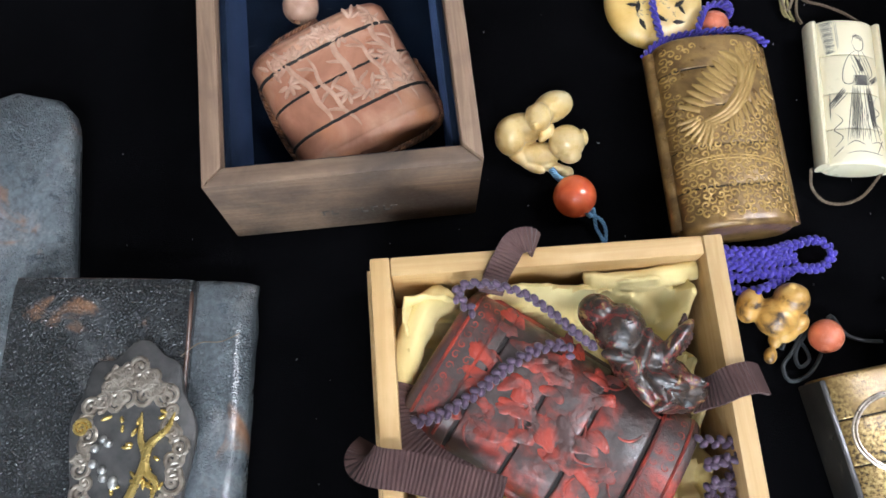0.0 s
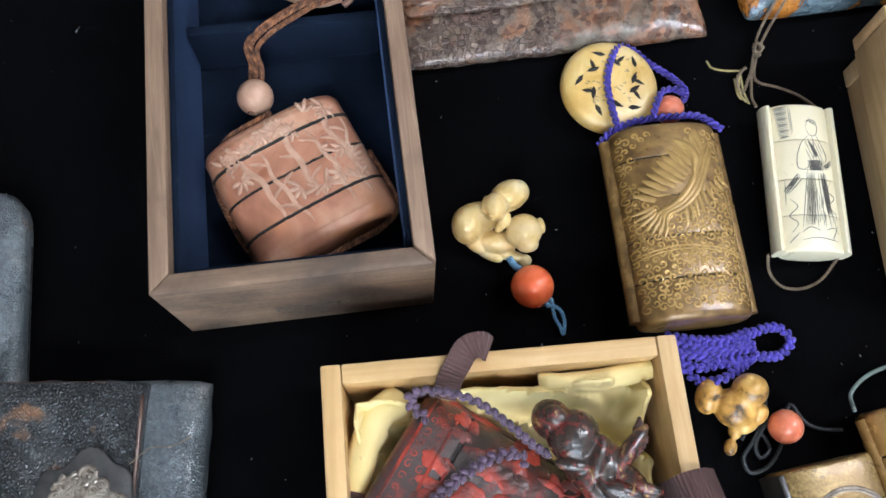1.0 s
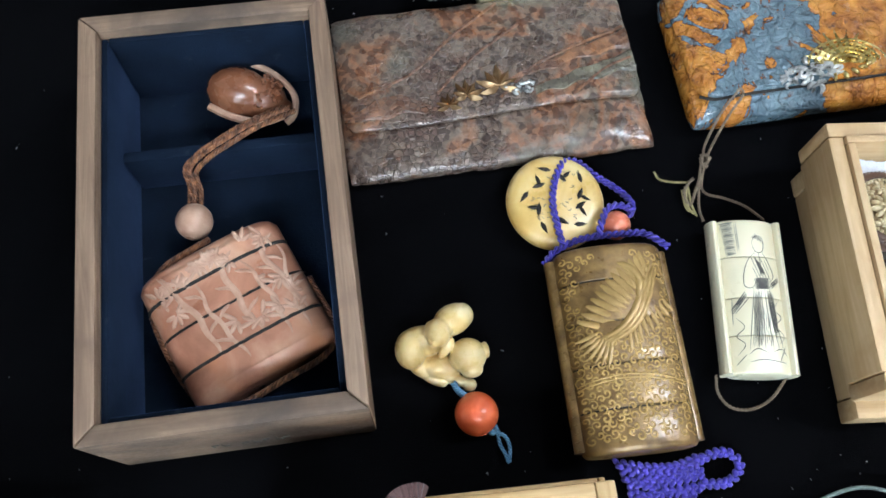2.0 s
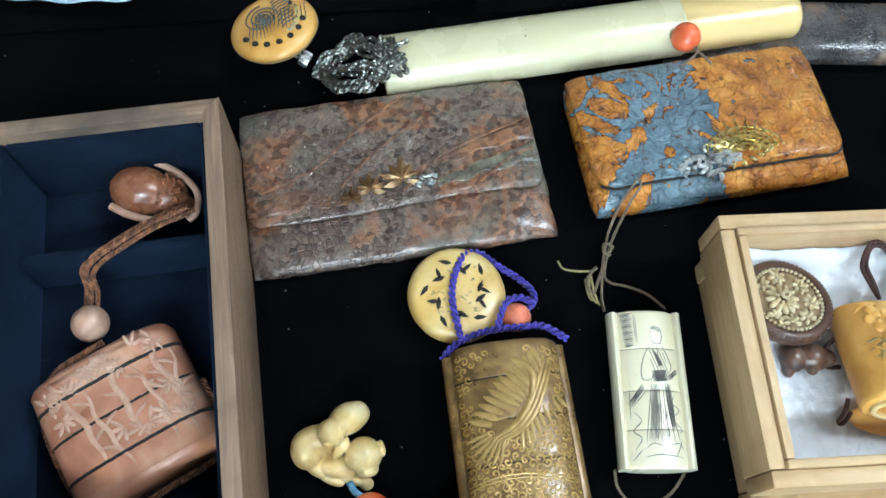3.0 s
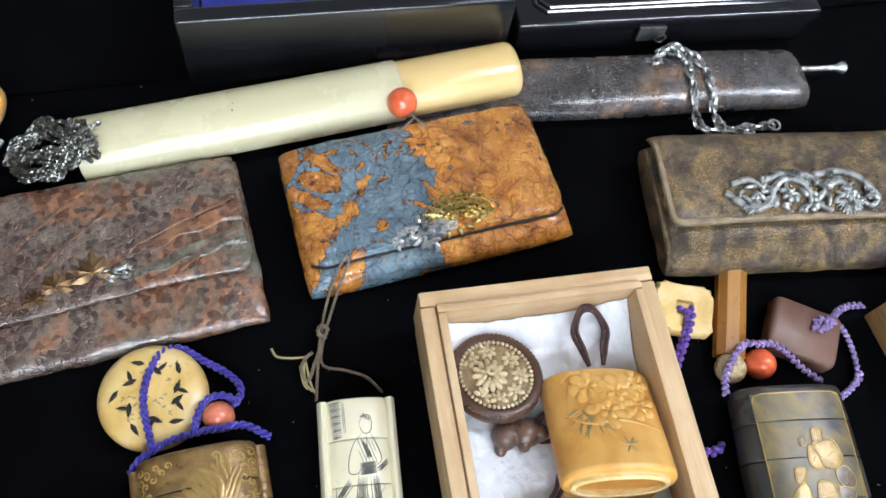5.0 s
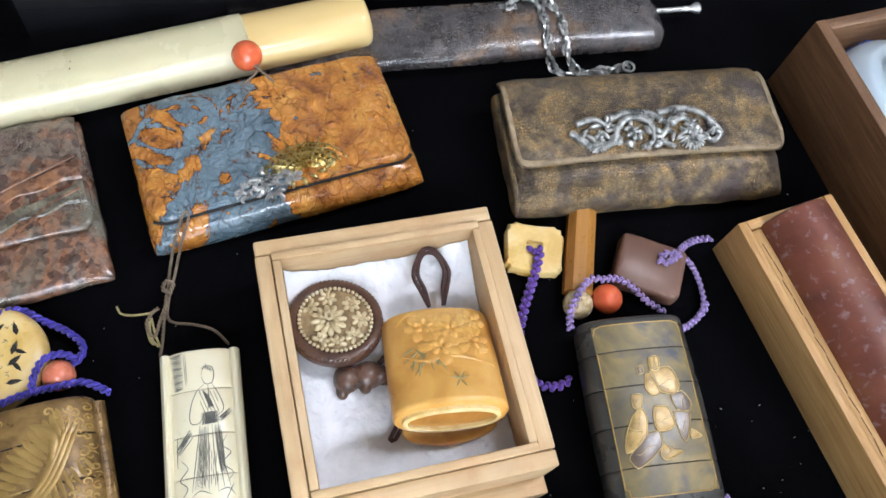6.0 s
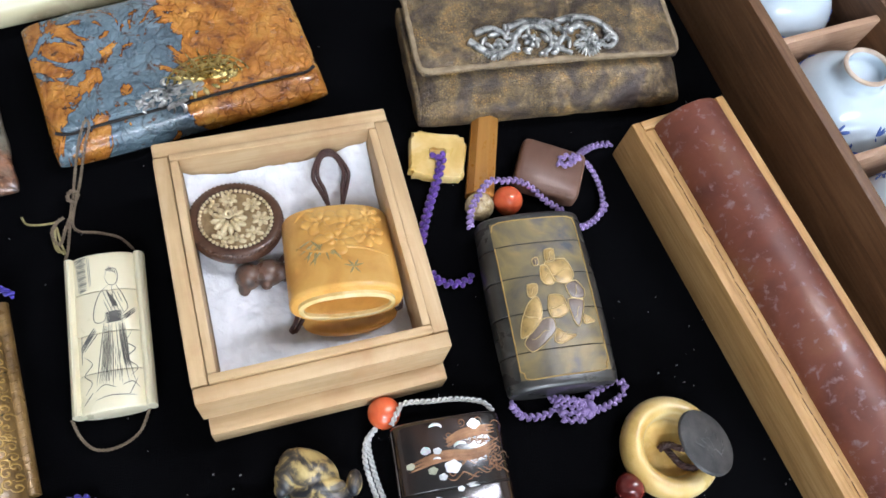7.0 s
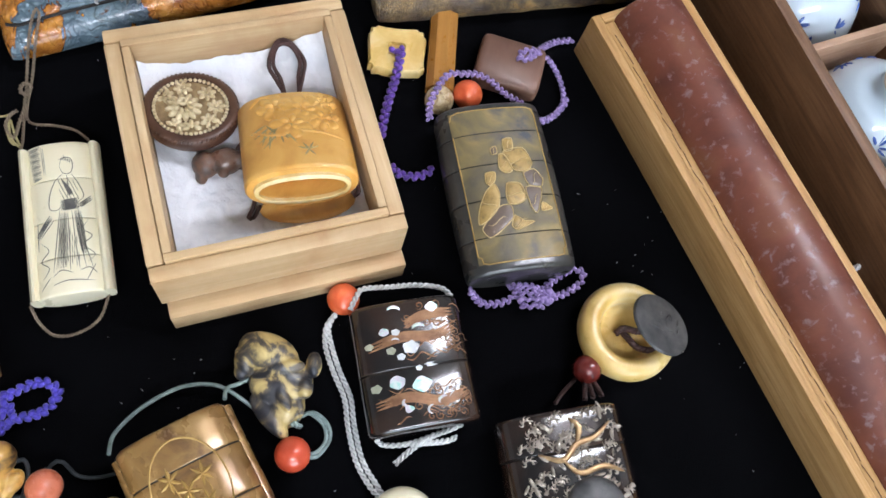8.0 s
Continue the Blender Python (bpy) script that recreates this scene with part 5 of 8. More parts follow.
def left_pouch():
    ob = thing("leather_pouch", "black lacquered leather pouch with gold-inlaid plaque", "pouch", pose(-0.0617, 0.026, 0, 0, 0, 1.0), "tobacco pouches")
    part("body", pillow(0.0785, 0.115, 0.0165, 12, 10, wrinkle=0.0009, seed=31, profile=lambda v: 0.95), blue_leather, ob)
    def zf(x, y):
        return 0.0168 - 0.0022 * max(0, (y - 0.048) / 0.008) ** 2 - 0.0008 * (abs(x) / 0.029) ** 10
    bm = sheet(0.059, (-0.056, 0.0552), zf, 0.0046, corner=0.004, wrinkle=0.0007, seed=33)
    flap = part("flap", bm, black_leather, ob, "black woven-grain leather flap with worn edges")
    flap.location.x = -0.0085
    # dark strip along the flap's right and back edges, drawn as its shadow line
    bm = bmesh.new()
    tube(bm, smooth_path([(0.0206, -0.05, 0.0202), (0.0208, 0.0, 0.0204), (0.0206, 0.043, 0.0204), (0.0195, 0.0515, 0.0192), (0.0165, 0.0545, 0.0182), (-0.01, 0.0552, 0.0178), (-0.0375, 0.055, 0.0176)], 0.002), 0.0007, 8)
    nick = bmesh.new()
    rnd = random.Random(41)
    for row in range(34):
        for col in range(26):
            if rnd.random() < 0.45:
                x, y = -0.027 + 0.0021 * col + rnd.uniform(-0.0006, 0.0006), -0.03 + 0.0025 * row + rnd.uniform(-0.0004, 0.0004)
                tube(nick, [(x, y, 0.0213), (x + rnd.uniform(0.0007, 0.0015), y + rnd.uniform(-0.0002, 0.0002), 0.0213)], 0.00022, 4)
    tagged(part("grain_nick", nick, groove, flap, "rows of small dark nicks"), kind="stuff")
    part("flap_edge", bm, brown_ring, ob, "dark brown strip as shadow line at the flap edge")
    f = lambda x, y: Vector((x * 0.97 + 0.0067, y, 0.0213))
    bm = bmesh.new()
    out = []
    for k in range(72):
        q = 2 * math.pi * k / 72
        rr = 1 + 0.045 * math.sin(9 * q) + 0.03 * math.sin(5 * q + 1)
        out.append((0.0192 * pw(math.cos(q), 0.85) * rr, 0.0345 * pw(math.sin(q), 0.8) * rr - 0.002))
    loft(bm, [[Vector((f(x * s, y * s).x, f(x * s, y * s).y - 0.0, z)) for x, y in out] for s, z in ((1.0, 0.0205), (1.0, 0.0222), (0.97, 0.0228), (0.5, 0.0232), (0.05, 0.0233))])
    plaque = part("plaque", bm, dark_metal, ob, "dark patinated metal plaque")
    rnd = random.Random(12)
    g = lambda x, y: f(x, y - 0.002) + Vector((0, 0, 0.0016))
    bm = bmesh.new()
    for k in range(46):
        a = 2 * math.pi * k / 46
        x, y = 0.0152 * math.cos(a) * rnd.uniform(0.8, 1.05), 0.028 * math.sin(a) * rnd.uniform(0.8, 1.05)
        tube(bm, [g(px, py) for px, py in spiral(x, y, rnd.uniform(0.0022, 0.004), 1.7, rnd.uniform(0, 6), rnd.choice((-1, 1)), 20)], 0.0009, 7, 1.0)
    for k in range(9):
        tube(bm, [g(x, y) for x, y in spiral(rnd.uniform(-0.008, 0.006), rnd.uniform(0.014, 0.026), 0.0032, 1.6, rnd.uniform(0, 6), 1, 18)], 0.0009, 7)
    part("cloud_scroll_relief", bm, pewter, plaque, "dark metal cloud scrolls")
    bm = bmesh.new()
    tube(bm, [g(x, y) + Vector((0, 0, 0.0008)) for x, y in spiral(-0.0155, 0.009, 0.0028, 2, 0, 1, 22)], 0.0007, 6)
    for pts in ([(0.003, 0.014), (0.0035, 0.006), (0.0055, 0.0), (0.003, -0.008), (0.000, -0.014), (-0.006, -0.02), (-0.004, -0.028)], [(0.0135, 0.014), (0.0115, 0.009), (0.0065, 0.004), (0.006, -0.003), (0.0095, -0.007), (0.0085, -0.012)], [(-0.01, -0.012), (-0.005, -0.0175), (0.0, -0.02), (0.0055, -0.026)]):
        tube(bm, [g(p.x, p.y) + Vector((0, 0, 0.0008)) for p in smooth_path([(x, y, 0) for x, y in pts], 0.001)], 0.0014, 7, 1, True)
    for k in range(40):
        lobe(bm, lambda x, y: g(x, y) + Vector((0, 0, 0.0004)), rnd.uniform(-0.008, 0.012), rnd.choice((rnd.uniform(-0.027, -0.008), rnd.uniform(-0.02, 0.016))), rnd.uniform(0, 6.28), rnd.uniform(0.002, 0.0042), 0.0013, 0.0008)
    part("gold_inlay", bm, gilt, plaque, "bright gold inlay")
    bm = bmesh.new()
    for k in range(9):
        knob(bm, g(rnd.uniform(-0.012, -0.002), rnd.uniform(-0.008, 0.006)) + Vector((0, 0, 0.0006)), (0.0014, 0.0014, 0.0012), None, 10, 8)
    part("silver_inlay", bm, silver, plaque, "silver bosses")
    bm = bmesh.new()
    tube(bm, smooth_path([(0.0195, 0.0295, 0.0225), (0.024, 0.0345, 0.0185), (0.03, 0.0352, 0.0168), (0.036, 0.038, 0.0166)]), 0.00018, 5)
    solo("stray_fibre", bm, cord_tan, "single pale fibre lying on the pouch", "fibre", pose(-0.0617, 0.026, 0, 0, 0, 1.0))


pouch_c()
pouch_d()
pouch_g()
left_pouch()

# grey leather pipe case under the black pouch
ob = thing("pipe_case", "blue-grey lacquered leather case with rounded end", "pipe case", pose(-0.10675, 0.07729, 0, 0, 0, 7.36) @ Matrix.Diagonal((0.9, 0.935, 1, 1)), "pipe cases")
bm = bmesh.new()
rings = []
for k in range(31):
    q = k / 30
    y = -0.075 + 0.155 * q
    d = max(0.0, (y - 0.058) / 0.022)
    sc = math.sqrt(max(0.0, 1 - min(1, d) ** 3.2))
    rings.append([Vector((x, y, z + 0.0075)) for x, z in section(max(0.004, 0.048 * sc), max(0.002, 0.014 * (0.4 + 0.6 * sc)), 3.4, 40)])
loft(bm, rings)
part("case_body", bm, blue_leather, ob)
bm = bmesh.new()
for s in (-1, 1):
    tube(bm, [(s * 0.0235, -0.07 + 0.0125 * k, 0.0062) for k in range(11)], 0.0007, 6)
part("edge_seam", bm, black_leather, ob, "worn stitched edge")


# ---- gold inro with its disc, bead and blue cord ----
GOLD = pose(0.1368, 0.1401, 0.0122, 0, 0, 5.9)
ob = thing("gold_inro", "gold lacquer case covered in scrolls and bird wings", "inro", GOLD, "inro cases")
w, l, th, n = 0.0395, 0.0725, 0.0235, 2.6
inro(ob, w, l, th, n, (0.2, 0.405, 0.61, 0.815), gold_ground, round_end=0.0022)
f = top_of(w, th, n, 0.0)
rnd = random.Random(1)
bm = bmesh.new()
for i in range(15):
    for j in range(22):
        x, y = -0.0178 + 0.00254 * i + rnd.uniform(-0.0006, 0.0006), -0.0345 + 0.0033 * j + (0.0016 if i % 2 else 0)
        if (x / 0.015) ** 2 + ((y - 0.017) / 0.015) ** 2 < 1 or abs(y) > 0.0325:
            continue
        stroke(bm, spiral(x, y, rnd.uniform(0.0013, 0.002), 1.3, rnd.uniform(0, 6.28), rnd.choice((-1, 1)), 11), 0.00042, f, 0.4, 4)
for d in (0.0, 0.0012):
    stroke(bm, [(-0.019 + 0.038 * k / 24, -0.0152 - d + 0.0045 * math.sin(0.5 + 2.6 * k / 24)) for k in range(25)], 0.0003, f, 0.6, 4, False)
part("scrollwork", bm, gold_relief, ob, "raised gold scrollwork")
bm = bmesh.new()
for k in range(13):
    q = k / 12
    lobe(bm, f, -0.003 + 0.014 * q, 0.005 + 0.019 * q, math.radians(165 - 62 * q), 0.0145 - 0.005 * q, 0.0026, 0.0002)
for k in range(9):
    q = k / 8
    lobe(bm, f, 0.001 + 0.012 * q, 0.0055 + 0.012 * q, math.radians(-95 + 40 * q), 0.0095, 0.0017, 0.0002)
for k in range(7):
    lobe(bm, f, -0.004, 0.006, math.radians(198 + 9 * k), 0.0155, 0.0017, 0.0002)
for d in (0, 0.0013, 0.0026):
    tube(bm, [f(p.x + d, p.y - d * 0.5) for p in smooth_path([(0.013, 0.028, 0), (0.009, 0.02, 0), (0.004, 0.011, 0), (-0.002, 0.005, 0), (-0.01, 0.0015, 0)], 0.001)], 0.0013, 8, 0.3, True)
tube(bm, [f(p.x, p.y) for p in smooth_path([(0.006, 0.014, 0), (0.0075, 0.0225, 0), (0.0045, 0.0265, 0), (0.001, 0.0285, 0)], 0.001)], 0.0017, 8, 0.4, True)
part("bird_relief", bm, surface("smooth_mid_gold", [(0.3, (0.27, 0.16, 0.045)), (0.7, (0.4, 0.26, 0.08))], 160, rough=(0.28, 0.42), metal=0.3, bump=0.4, bscale=500, coat=0.25), ob, "raised gold wing feathers")
for s in (-1, 1):
    bm = bmesh.new()
    tube(bm, [(s * 0.0195, -0.034 + 0.068 * k / 8, 0) for k in range(9)], 0.0031, 12)
    for k in range(24):
        tube(bm, [(s * 0.0195 + 0.0026 * math.cos(q), -0.0325 + 0.0028 * k + 0.0009 * math.sin(q * 2), 0.0026 * math.sin(q) + 0.0005) for q in (0.3 + 0.5 * j for j in range(6))], 0.0003, 4)
    part("cord_channel", bm, gold_ground, ob)

DISC = pose(0.1175, 0.1987, 0.0062, 4, 3, 0.65)
ob = thing("disc_toggle", "round yellowed ivory disc with pierced leaf holes", "netsuke", DISC)
part("disc", lathe(bmesh.new(), [(0.002, -0.005), (0.013, -0.005), (0.0172, -0.0034), (0.019, 0), (0.0178, 0.0032), (0.014, 0.005), (0.0066, 0.0057), (0.0004, 0.0058)], 64), ivory_old, ob)
g = lambda x, y: Vector((x, y, 0.0062 - 0.0012 * ((x * x + y * y) / 0.0145 ** 2) ** 1.5))
# near-black leaves on the uncut disc, for the shade inside its pierced holes
bm = bmesh.new()
for k in range(11):
    a = math.radians(33 * k + 10)
    r = 0.0125 if k % 2 else 0.0085
    x, y = r * math.cos(a), r * math.sin(a)
    petal(bm, g, x - 0.002 * math.cos(a + 1), y - 0.002 * math.sin(a + 1), a + 1.0, 0.0054, 0.002, 0.0003)
    if k % 2 == 0:
        petal(bm, g, x, y, a - 0.6, 0.0046, 0.0016, 0.0003)
part("pierced_holes", bm, groove, ob, "dark leaf shapes laid on as the shade of pierced holes")
bm = bmesh.new()
rnd = random.Random(7)
for k in range(40):
    x, y = rnd.uniform(-0.011, 0.009), rnd.uniform(-0.011, 0.011)
    tube(bm, [g(x + 0.0004 * j, y + 0.0003 * j * rnd.uniform(-1, 1)) + Vector((0, 0, 0.00003)) for j in range(4)], 0.00012, 4)
part("fine_engraving", bm, ink_soft, ob, "faint engraved strokes")
ob = thing("cord_bead", "smooth salmon coral bead", "bead", pose(0.1399, 0.18906, 0.0078, 0, 0, 60.62), "cord beads")
part("ball", bead(bmesh.new(), 0.0056), coral_pink, ob)
cord(strand(), [(0.11128, 0.17173, 0.0125), (0.11539, 0.17678, 0.0125), (0.12394, 0.18134, 0.012), (0.13249, 0.18319, 0.012), (0.14003, 0.18349, 0.0132), (0.1491, 0.18383, 0.013), (0.15756, 0.17894, 0.0125)], 0.0014, 2, 0.0052)
cord(strand(), [(0.11841, 0.17887, 0.0125), (0.11692, 0.18579, 0.0128), (0.11538, 0.19496, 0.0135), (0.1163, 0.20352, 0.0135), (0.11931, 0.21148, 0.012), (0.12235, 0.21516, 0.0095), (0.12743, 0.21586, 0.007), (0.13454, 0.2113, 0.0045), (0.14212, 0.20627, 0.004), (0.14718, 0.20034, 0.005), (0.14668, 0.19493, 0.0068), (0.14264, 0.19171, 0.0078)], 0.0014, 2, 0.0052)
cord(strand(), [(0.13199, 0.18313, 0.0125), (0.13353, 0.18903, 0.0135), (0.13656, 0.19426, 0.013), (0.14211, 0.19546, 0.012), (0.14615, 0.19358, 0.0105)], 0.0014, 2, 0.0052)
corded("looped_cord", cord_blue, "royal blue braided cord looped over the disc", "cord")
rnd = random.Random(11)
for k in range(5):
    y = 0.1 - 0.0022 * k
    braid(strand(), [(0.1335 + 0.001 * k, y + 0.002, 0.004 + 0.002 * (k % 2)), (0.143, y + rnd.uniform(-0.001, 0.0015), 0.006), (0.153, y + rnd.uniform(-0.002, 0.002), 0.0068), (0.1625, y + 0.001 + rnd.uniform(-0.002, 0.003), 0.0055)], 0.0018, 0.0025)
braid(strand(), [(0.15507, 0.09756, 0.007), (0.16382, 0.10337, 0.006), (0.17269, 0.10534, 0.0045), (0.17711, 0.10087, 0.004), (0.17196, 0.09537, 0.0045), (0.16198, 0.09457, 0.0065)], 0.0018, 0.0025)
braid(strand(), [(0.13759, 0.09106, 0.0035), (0.14285, 0.08597, 0.005), (0.14869, 0.08586, 0.0095), (0.15379, 0.0886, 0.008), (0.15892, 0.0917, 0.0055)], 0.0018, 0.0025)
corded("blue_cord", cord_blue, "bundled royal blue braided cord", "cord")

# small stained netsuke, bead and black cord
lumps = [((0.006, 0.005, 0.009), (0.0062, 0.0058, 0.0058), None), ((0.001, 0.0, 0.006), (0.0075, 0.007, 0.006), None), ((-0.007, 0.005, 0.005), (0.0065, 0.0045, 0.0045), (1, -0.5, 0)),
         ((0.0085, -0.003, 0.0055), (0.003, 0.0042, 0.003), (1, 1, 0)), ((0.0045, -0.0055, 0.005), (0.003, 0.0048, 0.0028), (1, 0.6, 0)), ((0.0, -0.0075, 0.003), (0.0022, 0.0028, 0.0022), None), ((-0.0025, -0.0125, 0.0028), (0.0022, 0.003, 0.0022), (0.3, 1, 0)), ((0.0055, 0.0085, 0.0125), (0.002, 0.0016, 0.0016), None), ((0.0095, 0.0065, 0.0115), (0.0016, 0.002, 0.0016), None)]
carved("animal_toggle", lumps, ivory_tiger, "small carved brown-stained ivory animal", "netsuke", pose(0.15281, 0.07663, 0.0008, 0, 0, 6.7))
ob = thing("cord_bead", "salmon coral bead on black cord", "bead", pose(0.17039, 0.07062, 0.0064, 0, 0, 16.95), "cord beads")
part("ball", bead(bmesh.new(), 0.0058), coral_pink, ob)
cord(strand(), [(0.15843, 0.07809, 0.009), (0.16467, 0.08109, 0.005), (0.16491, 0.0752, 0.003), (0.16066, 0.06645, 0.002), (0.15649, 0.06063, 0.002), (0.15833, 0.05568, 0.002), (0.16435, 0.05756, 0.002), (0.16849, 0.06283, 0.003), (0.16996, 0.06991, 0.0066), (0.17269, 0.07738, 0.0045), (0.17577, 0.07785, 0.002), (0.17935, 0.07266, 0.0015), (0.1848, 0.07042, 0.0015), (0.19186, 0.07011, 0.002)], 0.0007, plain=True)
cord(strand(), [(0.15669, 0.06656, 0.0015), (0.1593, 0.07045, 0.0015), (0.16373, 0.06892, 0.0015), (0.16605, 0.06348, 0.0015), (0.16246, 0.06057, 0.0015), (0.16111, 0.06543, 0.0025), (0.16581, 0.07268, 0.0035), (0.17118, 0.07671, 0.0045)], 0.0007, plain=True)
corded("black_cord", cord_black, "thin black cord tangled on the velvet", "cord")

# sprinkled gold case at the front
ob = thing("sprinkled_inro", "flat case of sprinkled gold lacquer with curved motif", "inro", pose(0.1836, 0.0303, 0.0102, 0, 0, 13), "inro cases")
inro(ob, 0.0325, 0.058, 0.0195, 4.0, (0.25, 0.5, 0.75), gold_dust, round_end=0.0012)
f = top_of(0.0325, 0.0195, 4.0, 0.0)
bm = bmesh.new()
for r in (0.0135, 0.0125):
    stroke(bm, [(0.001 + r * math.cos(q), 0.008 + 0.9 * r * math.sin(q)) for q in (0.2 + 0.16 * k for k in range(28))], 0.0005, f, 0.7, 6, False)
part("curved_motif", bm, pewter, ob, "silvery curved motif")
bm = bmesh.new()
rnd = random.Random(15)
for k in range(26):
    petal(bm, f, rnd.uniform(-0.009, 0.009), rnd.uniform(-0.02, 0.012), rnd.uniform(0, 6.28), rnd.uniform(0.003, 0.006), 0.0018, 0.0005)
part("leaf_motif", bm, smoky_lacquer, ob, "dark leaf motif")
part("side_wall", block(bmesh.new(), (-0.0158, 0, -0.0006), (0.0022, 0.056, 0.0165), 0.0008), smoky_lacquer, ob, "dark lacquer side")

# puppies netsuke, orange bead and blue cord
lumps = [((-0.0117, -0.0004, 0.0072), (0.0058, 0.0072, 0.007), None), ((-0.0074, 0.0024, 0.0078), (0.0085, 0.0056, 0.006), None), ((-0.0157, 0.0017, 0.0062), (0.0016, 0.0018, 0.0016), None), ((-0.004, -0.0101, 0.0026), (0.0021, 0.0056, 0.0021), (1, -0.55, 0)), ((-0.0088, -0.0062, 0.0038), (0.003, 0.005, 0.003), (1, -0.9, 0)),
         ((0.0033, 0.0087, 0.0122), (0.0056, 0.0074, 0.006), (1, 0.5, 0)), ((0.0066, 0.0104, 0.0112), (0.0044, 0.0046, 0.0052), None), ((-0.002, 0.0035, 0.0152), (0.0045, 0.0052, 0.0045), None), ((-0.0033, 0.0004, 0.0158), (0.0026, 0.0026, 0.0022), None), ((-0.0056, 0.0048, 0.0148), (0.0013, 0.003, 0.0022), (0.2, 1, 0)), ((0.0016, 0.0032, 0.0152), (0.0012, 0.003, 0.0022), (0.4, 1, 0)),
         ((0.0007, -0.0014, 0.0118), (0.0019, 0.0044, 0.0019), (0.6, 0.8, 0)), ((0.0084, -0.0036, 0.0085), (0.0066, 0.0064, 0.0066), None), ((0.0094, -0.0084, 0.0082), (0.0042, 0.0031, 0.0034), None), ((0.0147, -0.0018, 0.0092), (0.0014, 0.003, 0.0027), (-0.2, 1, 0)), ((0.0034, -0.006, 0.0095), (0.0014, 0.0031, 0.0023), (-0.4, 1, 0)), ((0.0085, -0.0095, 0.0106), (0.0011, 0.0009, 0.0009), None), ((-0.0042, -0.0008, 0.0176), (0.0008, 0.0007, 0.0007), None),
         ((0.004, -0.0108, 0.0026), (0.0021, 0.0074, 0.0021), (1, -0.3, 0)), ((0.0089, -0.0128, 0.0026), (0.0026, 0.0024, 0.0022), None), ((-0.0007, -0.0062, 0.0042), (0.0078, 0.0044, 0.0042), None)]
carved("puppies_toggle", lumps, ivory_cream, "small carved ivory group of two curled animals", "netsuke", pose(0.0743, 0.142, 0.0002, 0, 0, 2), voxel=0.00034, smooth=1)
ob = thing("cord_bead", "glossy banded orange coral bead", "bead", pose(0.08549, 0.11844, 0.0076, 0, 0, 24.26), "cord beads")
part("ball", bead(bmesh.new(), 0.0077), coral, ob)
cord(strand(), [(0.07779, 0.12963, 0.005), (0.07964, 0.12665, 0.0055), (0.08245, 0.12412, 0.0065), (0.08548, 0.11843, 0.0078), (0.08999, 0.11377, 0.0068)], 0.0012, 3, 0.003)
cord(strand(), [(0.08999, 0.11377, 0.0068), (0.09268, 0.11265, 0.0045), (0.09396, 0.1087, 0.002), (0.09586, 0.10531, 0.0015), (0.09676, 0.10236, 0.0015)], 0.0007, 2, 0.003)
cord(strand(), [(0.09098, 0.11313, 0.006), (0.09564, 0.11137, 0.003), (0.09735, 0.1077, 0.002), (0.09706, 0.10285, 0.0015)], 0.0007, 2, 0.003)
for k in range(9):
    a = 0.7 * k
    knob(strands[-1], (0.091 + 0.0012 * math.cos(a), 0.1134 + 0.0012 * math.sin(a), 0.0058 + 0.0008 * math.sin(2 * a)), (0.0011, 0.0009, 0.0009), (math.sin(a), math.cos(a), 0.3))
corded("sky_blue_cord", cord_sky, "short sky blue cord with a knot", "cord")

# ivory case engraved in ink
IV = pose(0.1874, 0.1602, 0.0073, 0, 0, -1.2) @ Matrix.Diagonal((0.95, 0.985, 1, 1))
ob = thing("ivory_inro", "flat pale ivory case with dark engraved drawing", "inro", IV, "inro cases")
w, l, th, n = 0.0278, 0.0592, 0.0135, 2.3
inro(ob, w - 0.0035, l, th, n, (0.235, 0.475, 0.745), ivory, gap=0.00012, joint=cord_tan, round_end=0.0009)
for s in (-1, 1):
    bm = bmesh.new()
    loft(bm, [[Vector((s * 0.0126 + 0.0021 * math.cos(q), y, 0.0008 + 0.0042 * math.sin(q))) for q in (2 * math.pi * k / 14 for k in range(14))] for y in (-0.0293, -0.0289, 0.0289, 0.0293)])
    part("cord_channel", bm, ivory, ob)
f = top_of(w - 0.0035, th, n, 0.00003)
bm = bmesh.new()
def lines(bm, f, lists, r=0.00016):
    for pts in lists:
        path = [(p.x, p.y) for p in smooth_path([(x, y, 0) for x, y in pts], 0.0008)]
        stroke(bm, path, r, f, 0.6, 4)
